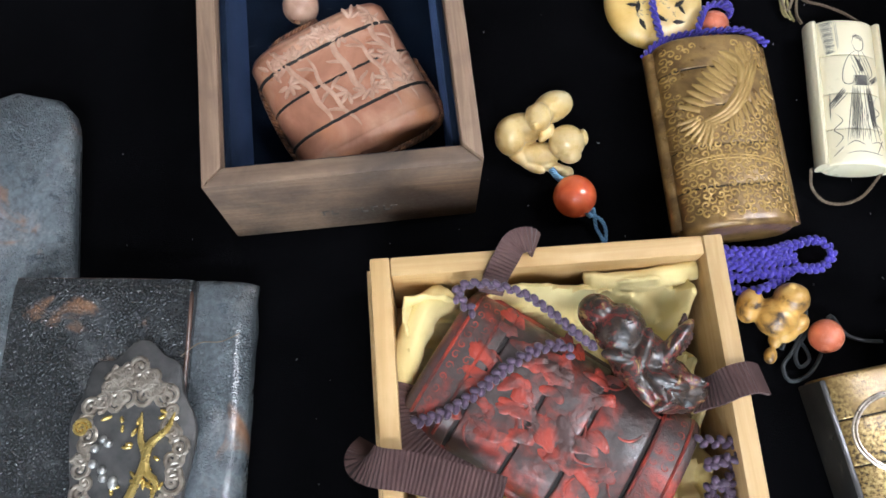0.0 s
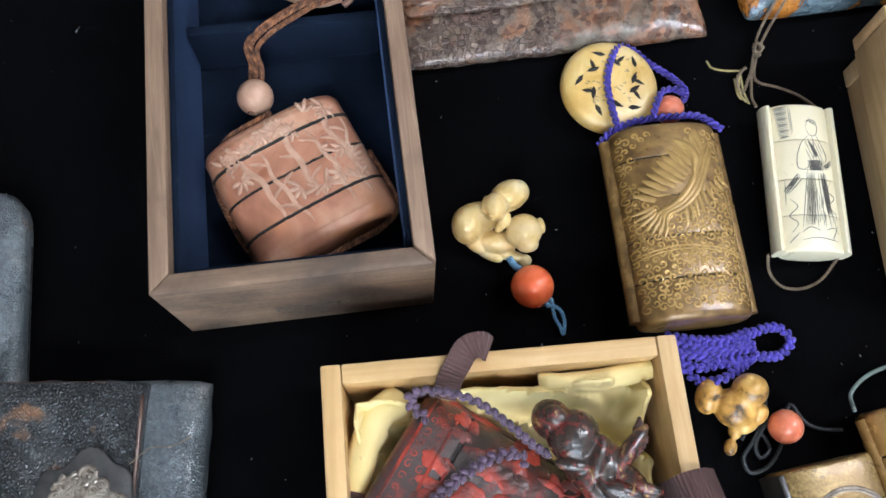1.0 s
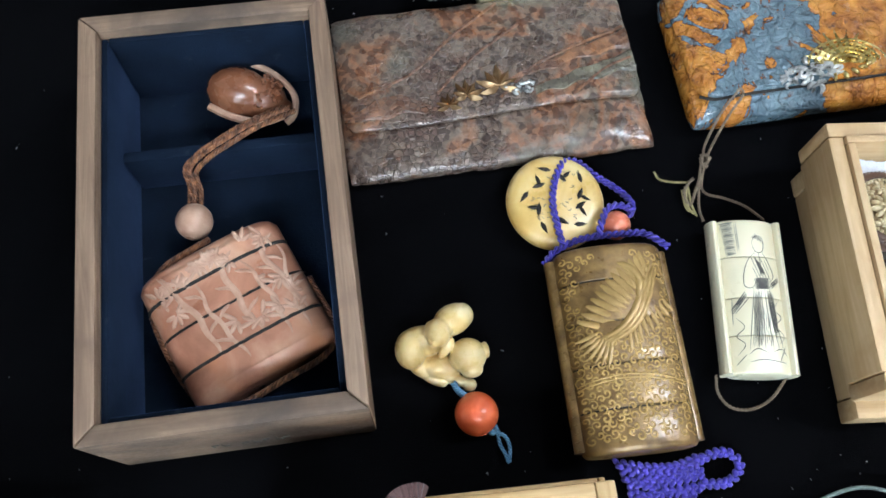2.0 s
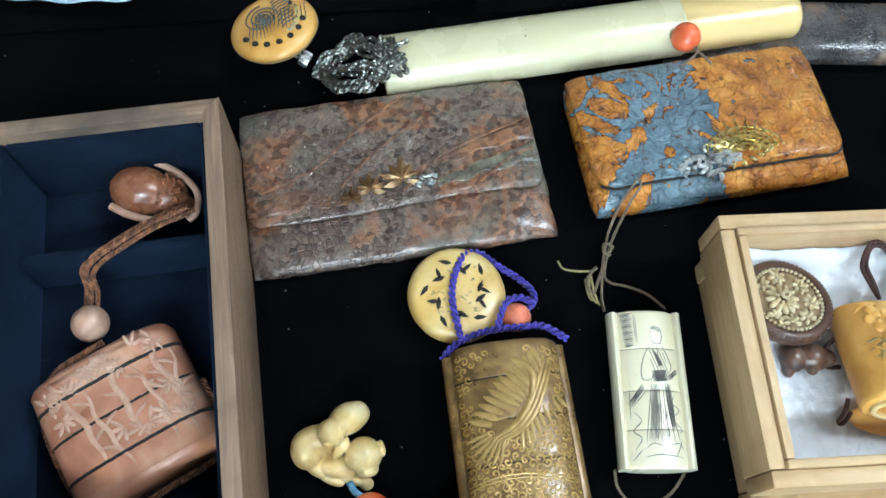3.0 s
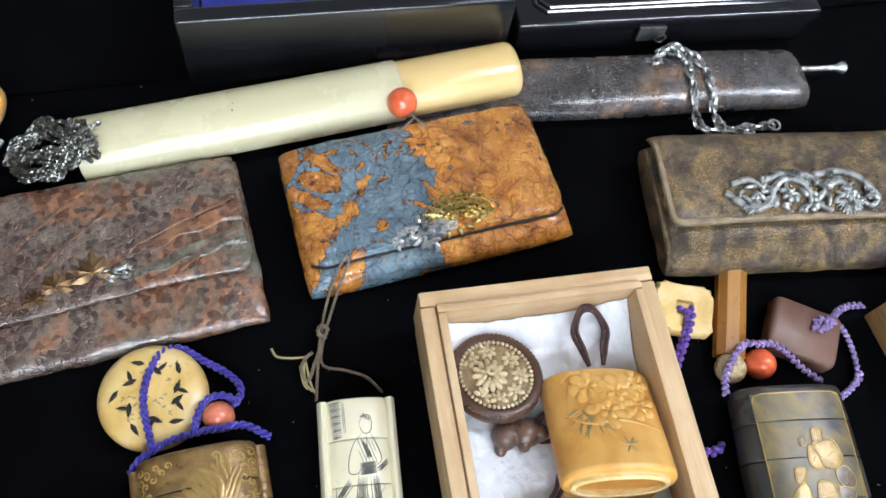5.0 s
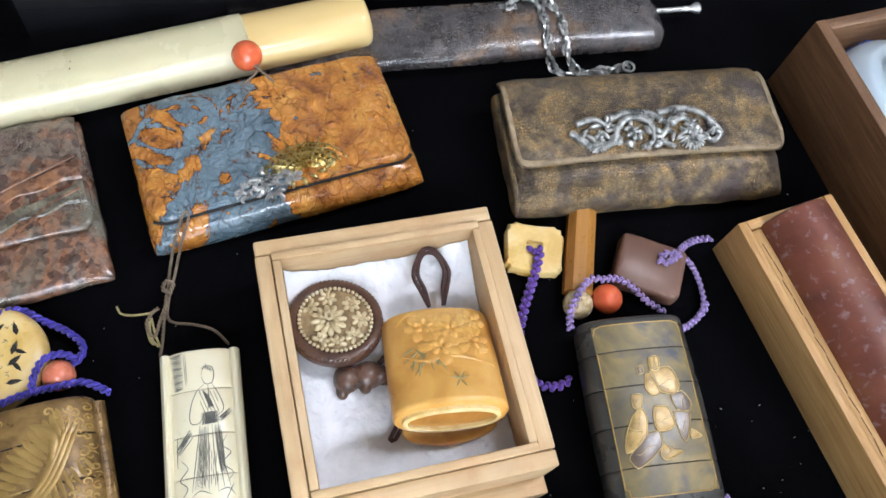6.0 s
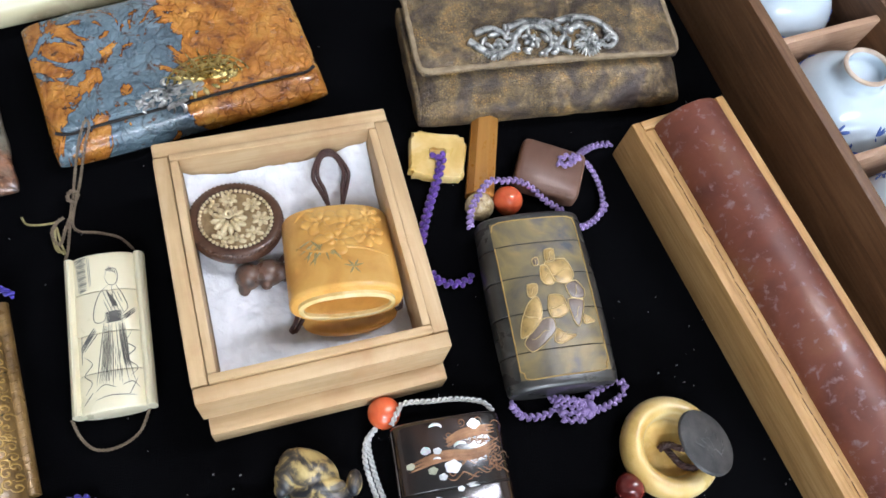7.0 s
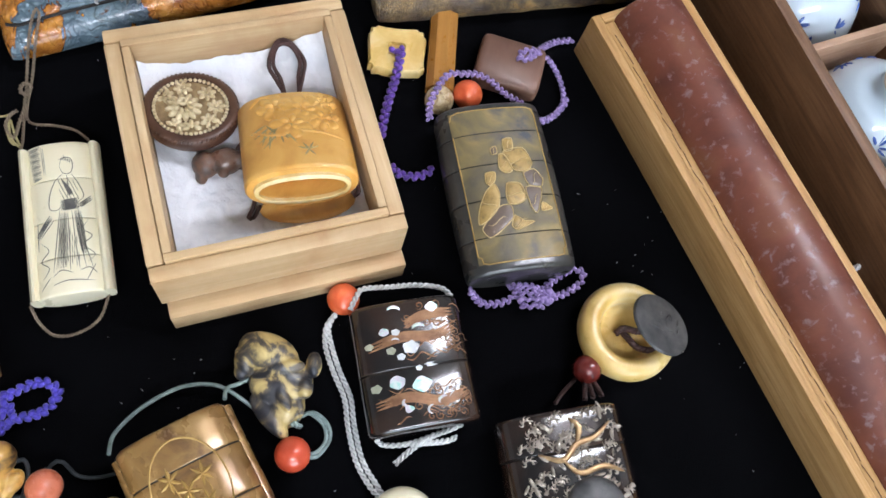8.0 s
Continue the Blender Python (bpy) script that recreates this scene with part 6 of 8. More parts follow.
lines(bm, f, [[(0.0005, 0.0195), (0.0018, 0.0225), (0.0045, 0.0225), (0.0052, 0.0195), (0.0042, 0.0165), (0.0018, 0.0165), (0.0005, 0.0195)],
              [(0.0018, 0.0165), (-0.0015, 0.0135), (-0.0038, 0.008), (-0.004, 0.003), (-0.001, 0.0025), (0.001, 0.006)],
              [(0.0042, 0.0165), (0.0065, 0.012), (0.0078, 0.007), (0.005, 0.004)], [(0.0028, 0.016), (0.003, 0.011), (0.0022, 0.006)],
              [(0.001, 0.005), (0.0052, 0.0045)], [(0.001, 0.0035), (0.0055, 0.003)], [(-0.0005, 0.003), (-0.0025, -0.008), (-0.0048, -0.021)], [(0.0055, 0.003), (0.0062, -0.008), (0.0085, -0.021)],
              [(0.001, 0.002), (0.0, -0.01), (-0.0015, -0.0205)], [(0.002, 0.002), (0.0016, -0.01), (0.001, -0.021)], [(0.0034, 0.002), (0.0036, -0.01), (0.0042, -0.021)], [(0.0045, 0.002), (0.0052, -0.01), (0.0064, -0.021)],
              [(-0.0052, -0.0225), (-0.002, -0.0205), (0.002, -0.022)], [(0.004, -0.0215), (0.0075, -0.0205), (0.0098, -0.023)], [(-0.0055, -0.0255), (0.0, -0.0245), (0.0088, -0.0255)],
              [(-0.0095, -0.006), (-0.004, 0.0)], [(-0.0085, -0.0075), (-0.003, -0.0015)], [(0.0055, 0.0035), (0.0095, 0.0065)], [(0.0052, 0.0025), (0.0098, 0.0052)],
              [(0.0085, -0.002), (0.0065, -0.006), (0.0092, -0.0085), (0.0062, -0.012), (0.0095, -0.0155), (0.007, -0.0185)], [(-0.0085, -0.009), (-0.0058, -0.0125), (-0.0088, -0.016), (-0.0062, -0.019), (-0.009, -0.023)], [(-0.0098, -0.0265), (-0.006, -0.0225)], [(0.0095, -0.019), (0.006, -0.0255)], [(-0.009, -0.001), (-0.0095, -0.012)]])
part("line_engraving", bm, ink, ob, "dark engraved line drawing")
bm = bmesh.new()
for k in range(15):
    lines(bm, f, [[(-0.0105 + 0.0003 * k, 0.028 - 0.0008 * k), (-0.0062, 0.0285 - 0.0008 * k)]], 0.00012)
for k in range(34):
    lines(bm, f, [[(-0.0106 + 0.00004 * k, 0.0282 - 0.0004 * k), (-0.0058, 0.0284 - 0.0004 * k + 0.0006 * math.sin(k))]], 0.00016)
lines(bm, f, [[(-0.0054, 0.0285), (-0.005, 0.0165)], [(-0.0048, 0.0285), (-0.0045, 0.0168)]], 0.00014)
part("hatching", bm, grey_wash, ob, "grey engraved hatching")
bm = bmesh.new()
for k in range(12):
    lines(bm, f, [[(-0.0002, 0.0058 - 0.00035 * k), (0.006, 0.0062 - 0.00035 * k)]], 0.0002)
for k in range(7):
    lines(bm, f, [[(0.0008 + 0.0004 * k, 0.0148 - 0.0006 * k), (0.003 + 0.00025 * k, 0.0075)], [(0.0006 + 0.0006 * k, 0.0238 - 0.0005 * abs(k - 3)), (0.0008 + 0.0006 * k, 0.0222 - 0.0003 * k)]], 0.0002)
for k in range(8):
    lines(bm, f, [[(-0.0005 + 0.0003 * k, 0.001), (-0.0022 + 0.0004 * k, -0.012), (-0.0038 + 0.0005 * k, -0.02)], [(0.0042 + 0.0003 * k, 0.0012), (0.0048 + 0.0003 * k, -0.009), (0.0055 + 0.0002 * k, -0.0155)]], 0.00013)
for a, b in (((-0.0098, -0.0062), (-0.0042, 0.0008)), ((-0.0095, -0.007), (-0.0038, 0.0002)), ((-0.0092, -0.0075), (-0.0036, -0.0004)), ((0.006, 0.0035), (0.0102, 0.0072)), ((0.0062, 0.003), (0.0104, 0.0066)), ((0.0064, 0.0024), (0.0105, 0.006))):
    lines(bm, f, [[a, b]], 0.00026)
part("dark_engraving", bm, ink, ob, "dark inked belt and collar")
bm = bmesh.new()
for k in range(26):
    x = -0.0005 + 0.006 * ((k * 0.618) % 1)
    lines(bm, f, [[(x, 0.0145 - 0.0003 * k), (x + 0.001, 0.0115 - 0.0003 * k)], [(x - 0.001, -0.004 - 0.0005 * k), (x - 0.0012, -0.008 - 0.0005 * k)]], 0.00014)
part("shading", bm, ink_soft, ob, "soft shading strokes")
cord(strand(), [(0.17409, 0.19136, 0.007), (0.17458, 0.19785, 0.003), (0.17565, 0.20665, 0.0025), (0.1769, 0.21463, 0.003), (0.17821, 0.21943, 0.004), (0.17942, 0.22504, 0.0055), (0.18351, 0.23371, 0.0145), (0.18722, 0.23811, 0.0215), (0.18895, 0.24015, 0.0228), (0.18976, 0.23733, 0.0224), (0.18633, 0.23258, 0.016), (0.18143, 0.22346, 0.006), (0.17861, 0.21636, 0.0035), (0.17688, 0.20816, 0.0025), (0.17894, 0.2049, 0.002), (0.18547, 0.2032, 0.002), (0.19299, 0.19963, 0.0025), (0.19822, 0.19222, 0.006)], 0.00058, 2, 0.003)
cord(strand(), [(0.17918, 0.21522, 0.005), (0.1766, 0.21712, 0.0062), (0.17762, 0.22026, 0.006), (0.1802, 0.21901, 0.0058), (0.1786, 0.21633, 0.004)], 0.0008, 2, 0.003)
cord(strand(), [(0.17389, 0.21114, 0.003), (0.17155, 0.20897, 0.004), (0.16939, 0.205, 0.003), (0.17159, 0.20047, 0.002), (0.17464, 0.20711, 0.003), (0.17688, 0.21225, 0.003)], 0.0007, 2, 0.003)
cord(strand(), [(0.17192, 0.13221, 0.006), (0.17346, 0.12646, 0.002), (0.1777, 0.1215, 0.0012), (0.1851, 0.12079, 0.0012), (0.19279, 0.12446, 0.0015), (0.19802, 0.13184, 0.006)], 0.00058, 2, 0.003)
corded("tan_string", cord_tan, "thin tan string knotted above the ivory case", "string")
for pts in ([(0.1715, 0.2095, 0.003), (0.1652, 0.2098, 0.0025), (0.1605, 0.2112, 0.002), (0.1588, 0.2145, 0.0018)], [(0.1712, 0.2075, 0.003), (0.1722, 0.2005, 0.002), (0.1738, 0.1955, 0.0018)], [(0.1705, 0.207, 0.003), (0.1705, 0.2005, 0.002), (0.1728, 0.1965, 0.0015)], [(0.169, 0.2065, 0.002), (0.1698, 0.2, 0.0015), (0.1712, 0.1975, 0.0015)]):
    cord(strand(), pts, 0.00045, 2, 0.002)
corded("frayed_string_end", surface("straw_fibre", [(0.3, (0.3, 0.24, 0.09)), (0.7, (0.5, 0.42, 0.2))], 300, rough=(0.6, 0.8), bump=0), "frayed straw-coloured string ends", "string")

# ---- ivory pipe tube with chain, disc and bead ----
AX = 8.3
ob = thing("ivory_pipe_case", "long cream ivory tube with an orange cap", "pipe case", pose(0.182, 0.3165, 0.0115, 0, 0, AX) @ pose(0, 0, 0, 0, -1.6, 0), "pipe cases")
def rod(x0, x1, ry, rz, end0=0.001, end1=0.001, n=2.2):
    bm = bmesh.new()
    a = [(x0 + end0 * (1 - math.cos(q)), end0 * (1 - math.sin(q))) for q in (math.pi / 2 * k / 6 for k in range(7))]
    b = [(x1 - end1 * (1 - math.cos(q)), end1 * (1 - math.sin(q))) for q in (math.pi / 2 * (6 - k) / 6 for k in range(7))]
    loft(bm, [[Vector((x, y, z)) for y, z in section(2 * (ry - i), 2 * (rz - i * rz / ry), n, 44)] for x, i in a + b])
    return bm
part("tube", rod(-0.0945, 0.0375, 0.0136, 0.0108), ivory_tube, ob)
part("cap", rod(0.037, 0.0905, 0.0128, 0.0101, 0.0005, 0.0042), ivory_gold, ob, "glossy orange ivory cap")
bm = bmesh.new()
knob(bm, (-0.033, -0.002, 0.0107), (0.0004, 0.0005, 0.0002), None, 8, 6)
knob(bm, (-0.0322, 0.0012, 0.0107), (0.0003, 0.0004, 0.0002), None, 8, 6)
part("pin_marks", bm, ink_soft, ob)
ob = thing("cord_bead", "glossy orange coral bead on a wire loop", "bead", pose(0.21809, 0.30919, 0.0212, 0, 0, 79.74), "cord beads")
part("ball", bead(bmesh.new(), 0.0063), coral, ob)
bm = bmesh.new()
tube(bm, smooth_path([(0.21601, 0.31691, 0.0198), (0.21385, 0.31991, 0.0215), (0.21523, 0.32207, 0.0225), (0.21727, 0.3199, 0.022), (0.21811, 0.31412, 0.0212)]), 0.0006, 8)
solo("wire_loop", bm, chain_metal, "small steel wire loop", "wire")
cord(strand(), [(0.21859, 0.30921, 0.021), (0.22205, 0.30248, 0.0215), (0.21896, 0.29813, 0.0215), (0.21483, 0.29488, 0.0212)], 0.00055, 2, 0.003)
cord(strand(), [(0.22002, 0.3041, 0.0215), (0.22409, 0.29923, 0.0215), (0.22712, 0.29547, 0.0212)], 0.00055, 2, 0.003)
corded("bead_string", cord_tan, "thin brown string under the coral bead", "string")


def chain(bm, ctrl, link=0.0017, wire=0.00034, twist=1.2):
    """Oval links laid along a curve, each turned against the last."""
    pts = smooth_path(ctrl, link * 0.62)
    for k, (p, s, u) in enumerate(frames_along(pts)):
        d = (pts[min(k + 1, len(pts) - 1)] - pts[max(k - 1, 0)]).normalized()
        a = twist * k
        side = s * math.cos(a) + u * math.sin(a)
        ring = [p + d * (link * 0.55 * math.cos(q)) + side * (link * 0.36 * math.sin(q)) for q in (2 * math.pi * i / 8 for i in range(9))]
        tube(bm, ring, wire, 4)


bm = bmesh.new()
rnd = random.Random(21)
for k in range(36):
    pts = [(0.061 + rnd.uniform(0, 0.004), 0.3045 + rnd.uniform(-0.003, 0.002), 0.004)]
    for j in range(1, 6):
        q = j / 6
        pts.append((0.063 + 0.033 * q + rnd.uniform(-0.003, 0.003), 0.3035 - 0.008 * q + (0.013 * math.sin(math.pi * q)) * math.cos(k * 0.9) + rnd.uniform(-0.002, 0.002), 0.005 + 0.0165 * min(1, q * 1.35) * rnd.uniform(0.75, 1.12)))
    pts.append((0.098 + rnd.uniform(-0.008, 0.003), 0.296 + rnd.uniform(-0.006, 0.012), 0.0205 + rnd.uniform(0.0, 0.0025)))
    chain(bm, [(x - 0.002, y - 0.001, z + 0.001) for x, y, z in pts], 0.0019, 0.00048)
solo("chain_heap", bm, chain_metal, "heap of fine steel chains on the ivory tube", "chain", kind="stuff")
bm = bmesh.new()
block(bm, (0.0, 0, 0), (0.0042, 0.0068, 0.003), 0.0007)
tube(bm, [(-0.004 + 0.0016 * math.cos(q), 0.0016 * math.sin(q), 0) for q in (2 * math.pi * k / 14 for k in range(15))], 0.0005, 6)
for s in (-1, 0, 1):
    tube(bm, [(-0.0018, s * 0.002, 0.0015), (0.0018, s * 0.002, 0.0015)], 0.0005, 6)
solo("chain_clasp", bm, silver, "small ribbed metal chain clasp", "clasp", pose(0.05478, 0.30916, 0.006, 0, 20, -24.05))
ob = thing("disc_toggle", "round orange ivory disc carved with swirls", "netsuke", pose(0.0416, 0.32142, 0.0105, -12, -6, 25.16) @ Matrix.Diagonal((1.06, 1.08, 1, 1)))
prof = [(0.0005, -0.0062), (0.0105, -0.0058), (0.016, -0.0032), (0.0182, 0), (0.017, 0.003), (0.0118, 0.0056), (0.0005, 0.0066)]
part("disc", lathe(bmesh.new(), prof, 60), ivory_orange, ob)
g = lambda x, y: Vector((x, y, 0.0071 - 0.0036 * ((x * x + y * y) / 0.0165 ** 2) ** 1.4))
bm = bmesh.new()
for k in range(16):
    tube(bm, [g(-0.012 + 0.0016 * k + 0.0006 * j, -0.009 + 0.0019 * j + 0.0009 * math.sin(k + j)) for j in range(6 + k % 4)], 0.00026, 5, 1, True)
for r in (0.0085, 0.007, 0.0055, 0.004, 0.0025):
    tube(bm, [g(-0.003 + x, 0.001 + y) for x, y in spiral(0, 0, r, 1.2, r * 900, 1, 24)], 0.00032, 5)
for k in range(9):
    tube(bm, [g(0.003 + 0.0011 * j, 0.008 - 0.002 * k + 0.0006 * j + 0.0004 * math.sin(j)) for j in range(7)], 0.00028, 5)
for r in (0.0176, 0.0183):
    tube(bm, [(r * math.cos(q), r * math.sin(q), (0.0012 if r < 0.018 else -0.0002)) for q in (0.1 * k for k in range(64))], 0.00022, 4)
part("swirl_engraving", bm, ink, ob, "dark engraved swirls")
# flat dark knobs on the solid disc in place of shaded holes
bm = bmesh.new()
for k in range(7):
    a = math.radians(200 + 22 * k)
    x, y = 0.0132 * math.cos(a), 0.0132 * math.sin(a)
    knob(bm, g(x, y), (0.0017, 0.0014, 0.0006), (1, 0.3, 0), 10, 6)
part("pierced_holes", bm, groove, ob, "dark spots laid on as the shade of pierced holes")
bm = bmesh.new()
for k in range(8):
    a = math.radians(-70 + 14 * k)
    petal(bm, g, 0.0105 * math.cos(a), 0.0105 * math.sin(a), a + 1.2, 0.0045, 0.002, 0.0008)
part("leaf_relief", bm, ivory_inked, ob, "grey carved leaves")

# ---- leather pipe case with chain and pin ----
ob = thing("pipe_case", "long grey-brown leather pipe case with notched end", "pipe case", pose(0.30754, 0.32126, 0.0066, 0, 0, -0.16) @ Matrix.Diagonal((1.01, 1.08, 1, 1)), "pipe cases")
bm = bmesh.new()
rings = []
for k in range(46):
    q = k / 45
    x = -0.094 + 0.197 * q
    e = max(0.0, (x - 0.094) / 0.009)
    sc = math.sqrt(max(0.0, 1 - min(1, e) ** 2.4))
    ring = []
    for y, z in section(0.0295, 0.0126, 2.6, 44):
        notch = 1 - 0.0 * q
        yy = y * (0.55 + 0.45 * sc) if e > 0 else y
        xx = x - (0.0028 * math.exp(-(yy / 0.0025) ** 2) if e > 0.3 else 0)
        bow = 0.0016 * math.sin(math.pi * q) + 0.0007 * math.sin(9 * q)
        ring.append(Vector((xx, yy + bow, z * (0.3 + 0.7 * sc) * (1 + 0.05 * math.sin(26 * q) * q) * (0.42 + 0.58 * min(1, max(0, (x + 0.075) / 0.05))) - 0.0036 * (1 - min(1, max(0, (x + 0.075) / 0.05))))))
    rings.append(ring)
loft(bm, rings)
part("case_body", bm, grey_leather, ob)
part("metal_plate", block(bmesh.new(), (0.0295, 0.0085, 0.0052), (0.0085, 0.0055, 0.0012), 0.0003), silver, ob, "small tarnished metal plate")
bm = bmesh.new()
loft(bm, [[Vector((x, r * math.cos(q) + 0.0052, r * math.sin(q) + 0.0005)) for q in (2 * math.pi * i / 14 for i in range(14))] for x, r in ((0.099, 0.0014), (0.112, 0.0012), (0.121, 0.0014), (0.1235, 0.0026), (0.1248, 0.0028), (0.1258, 0.002))])
part("pipe_mouthpiece", bm, silver, ob, "thin silver pipe mouthpiece")
chain(strand(), [(0.33747, 0.33068, 0.014), (0.34323, 0.33618, 0.0138), (0.34921, 0.3329, 0.0142), (0.35185, 0.322, 0.0145), (0.3507, 0.30862, 0.0125), (0.35277, 0.30036, 0.006), (0.36007, 0.29734, 0.004), (0.37337, 0.29835, 0.003), (0.38848, 0.29894, 0.003)], 0.0046, 0.0009, 0.9)
chain(strand(), [(0.34067, 0.33451, 0.0142), (0.34886, 0.33763, 0.0138), (0.35766, 0.32801, 0.0145), (0.36008, 0.31508, 0.0135), (0.36028, 0.30415, 0.0085), (0.36582, 0.2972, 0.004), (0.37731, 0.29623, 0.003)], 0.0046, 0.0009, 0.9)
corded("chain", silver, "twisted silver chain over the leather case", "chain")
bm = bmesh.new()
tube(bm, [(0.39 + 0.0028 * math.cos(q), 0.2985 + 0.0028 * math.sin(q), 0.004) for q in (2 * math.pi * k / 18 for k in range(19))], 0.0006, 6)
solo("chain_ring", bm, silver, "small silver chain ring", "ring")

# ---- black lacquer boxes ----
ob = thing("lacquer_box", "open glossy black lacquer box with blue lining", "box", pose(0.198, 0.3945, 0, 0, 0, 2.3), "black lacquer boxes")
W, L, H, T = 0.14, 0.107, 0.041, 0.0078
bm = bmesh.new()
for s in (-1, 1):
    block(bm, (0, s * (L / 2 - T / 2), H / 2), (W, T, H), 0.0014, 3)
    block(bm, (s * (W / 2 - T / 2), 0, H / 2), (T, L - 2 * T - 0.0002, H - 0.0002), 0.0014, 3)
part("wall_frame", bm, black_lacquer, ob)
part("bottom_panel", block(bmesh.new(), (0, 0, 0.003), (W - 2 * T - 0.0004, L - 2 * T - 0.0004, 0.005), 0.0003), black_lacquer, ob)
part("lining", block(bmesh.new(), (0, 0, 0.011), (W - 2 * T - 0.001, L - 2 * T - 0.001, 0.0105), 0.002), blue_cloth, ob, "royal blue cloth pad")
ob = thing("lacquer_box", "low glossy black lacquer box with moulded lid", "box", pose(0.34833, 0.396, 0, 0, 0, 0.87) @ Matrix.Diagonal((1.1, 1.13, 1, 1)), "black lacquer boxes")
W, L = 0.135, 0.085
part("body", block(bmesh.new(), (0, 0, 0.0075), (W - 0.003, L - 0.003, 0.015), 0.0012, 3), black_lacquer, ob)
lid = part("lid", block(bmesh.new(), (0, 0, 0.0182), (W, L, 0.006), 0.0014, 3), black_lacquer, ob)
bm = bmesh.new()
hw, hl = W / 2 - 0.009, L / 2 - 0.006
path = [(-hw + 0.004, -hl, 0.0214), (hw - 0.004, -hl, 0.0214), (hw, -hl + 0.004, 0.0214), (hw, hl, 0.0214), (-hw, hl, 0.0214), (-hw, -hl + 0.004, 0.0214), (-hw + 0.004, -hl, 0.0214)]
for q in (1.0, 0.94):
    tube(bm, [(x * (1 - (1 - q) * 0.5), y * (1 - (1 - q)), z) for x, y, z in path], 0.0011, 8)
part("lid_moulding", bm, black_lacquer, lid, "moulded lid border")
bm = block(bmesh.new(), (-0.0085, -L / 2 - 0.0006, 0.0125), (0.012, 0.0016, 0.0085), 0.0005)
tube(bm, [(-0.004 + 0.0022 * math.cos(q), -L / 2 - 0.002, 0.0105 + 0.0022 * math.sin(q)) for q in (2 * math.pi * k / 14 for k in range(15))], 0.0005, 6)
part("latch", bm, dark_metal, ob, "dark metal latch with ring")

# ---- pale blue scalloped dish ----
ob = thing("porcelain_dish", "pale blue scalloped porcelain dish with gilt scrolls", "dish", pose(-0.04923, 0.37788, 0.0022, 0, 0, 17.12) @ Matrix.Diagonal((1.08, 1.1, 1, 1)))
wave = lambda q: 1 + 0.07 * math.cos(5 * q) + 0.03 * math.cos(10 * q)
dish = part("dish_body", lathe(bmesh.new(), [(0.002, 0.0), (0.022, 0.0), (0.034, 0.004), (0.0405, 0.0085), (0.0412, 0.0095), (0.04, 0.0098), (0.033, 0.0058), (0.021, 0.002), (0.0005, 0.0016)], 80, wave=wave), dish_blue, ob)
bm = bmesh.new()
for k in range(5):
    a = 2 * math.pi * (k + 0.5) / 5
    for s in (-1, 1):
        cx, cy = 0.03 * math.cos(a + s * 0.28), 0.03 * math.sin(a + s * 0.28)
        tube(bm, [(x, y, 0.0055 + 0.32 * max(0, math.hypot(x, y) - 0.0265)) for x, y in spiral(cx, cy, 0.0055, 1.1, a + s, s, 18)], 0.001, 6, 0.5, True)
part("gilt_scroll_work", bm, gilt, dish, "gilt scrolls")


# ---- cedar box with cotton wool ----
CE = pose(0.2568, 0.171, 0, 0, 0, 1.9)
box = thing("cedar_box", "open pale cedar box lined with cotton wool", "box", CE)
W, L = 0.0868, 0.0968
for s in (-1, 1):
    part("lower_end_board", block(bmesh.new(), (0.001, s * (L / 2 - 0.004) - 0.006, 0.0065), (W - 0.002, 0.0075, 0.0128), 0.0007), cedar_x, box)
for s in (-1, 1):
    part("lower_side_board", block(bmesh.new(), (0.001 + s * (W / 2 - 0.005), -0.006, 0.0065), (0.0072, L - 0.016, 0.0128), 0.0007), cedar_y, box)
for s in (-1, 1):
    part("end_board", block(bmesh.new(), (0, s * (L / 2 - 0.0028), 0.0248), (W - 0.0006, 0.0056, 0.0232), 0.0009), cedar_x, box)
    part("side_board", block(bmesh.new(), (s * (W / 2 - 0.0028), 0, 0.0248), (0.0056, L - 0.0118, 0.0232), 0.0009), cedar_y, box)
    part("inner_end_lip", block(bmesh.new(), (0, s * (L / 2 - 0.0073), 0.022), (W - 0.0116, 0.003, 0.0318), 0.0007), cedar_x, box)
    part("inner_side_lip", block(bmesh.new(), (s * (W / 2 - 0.0073), 0, 0.022), (0.003, L - 0.0178, 0.0318), 0.0007), cedar_y, box)
part("bottom_board", block(bmesh.new(), (0, 0, 0.0025), (W - 0.016, L - 0.0178, 0.004), 0.0003), cedar_y, box)
bm = bmesh.new()
nx = ny = 70
hw, hl = W / 2 - 0.0092, L / 2 - 0.0092
rows = []
for i in range(nx + 1):
    col = []
    for j in range(ny + 1):
        u, v = 2 * i / nx - 1, 2 * j / ny - 1
        x, y = hw * u, hl * v
        z = 0.0155 + 0.0022 * noise.noise((x * 45, y * 45, 4)) + 0.0009 * noise.noise((x * 200, y * 200, 1)) + 0.0007 * noise.noise((x * 500, y * 500, 1))
        z += 0.0075 * max(0, v) ** 4 + 0.005 * abs(u) ** 5 + 0.006 * math.exp(-((x - 0.026) ** 2 + (y - 0.031) ** 2) / 0.00008)
        col.append(bm.verts.new((x, y, z)))
    rows.append(col)
for a, b in zip(rows, rows[1:]):
    for j in range(ny):
        bm.faces.new((a[j], b[j], b[j + 1], a[j + 1]))
solo("cotton_wool", bm, cotton, "soft white cotton wool pad inside the cedar box", "cotton wool", CE)

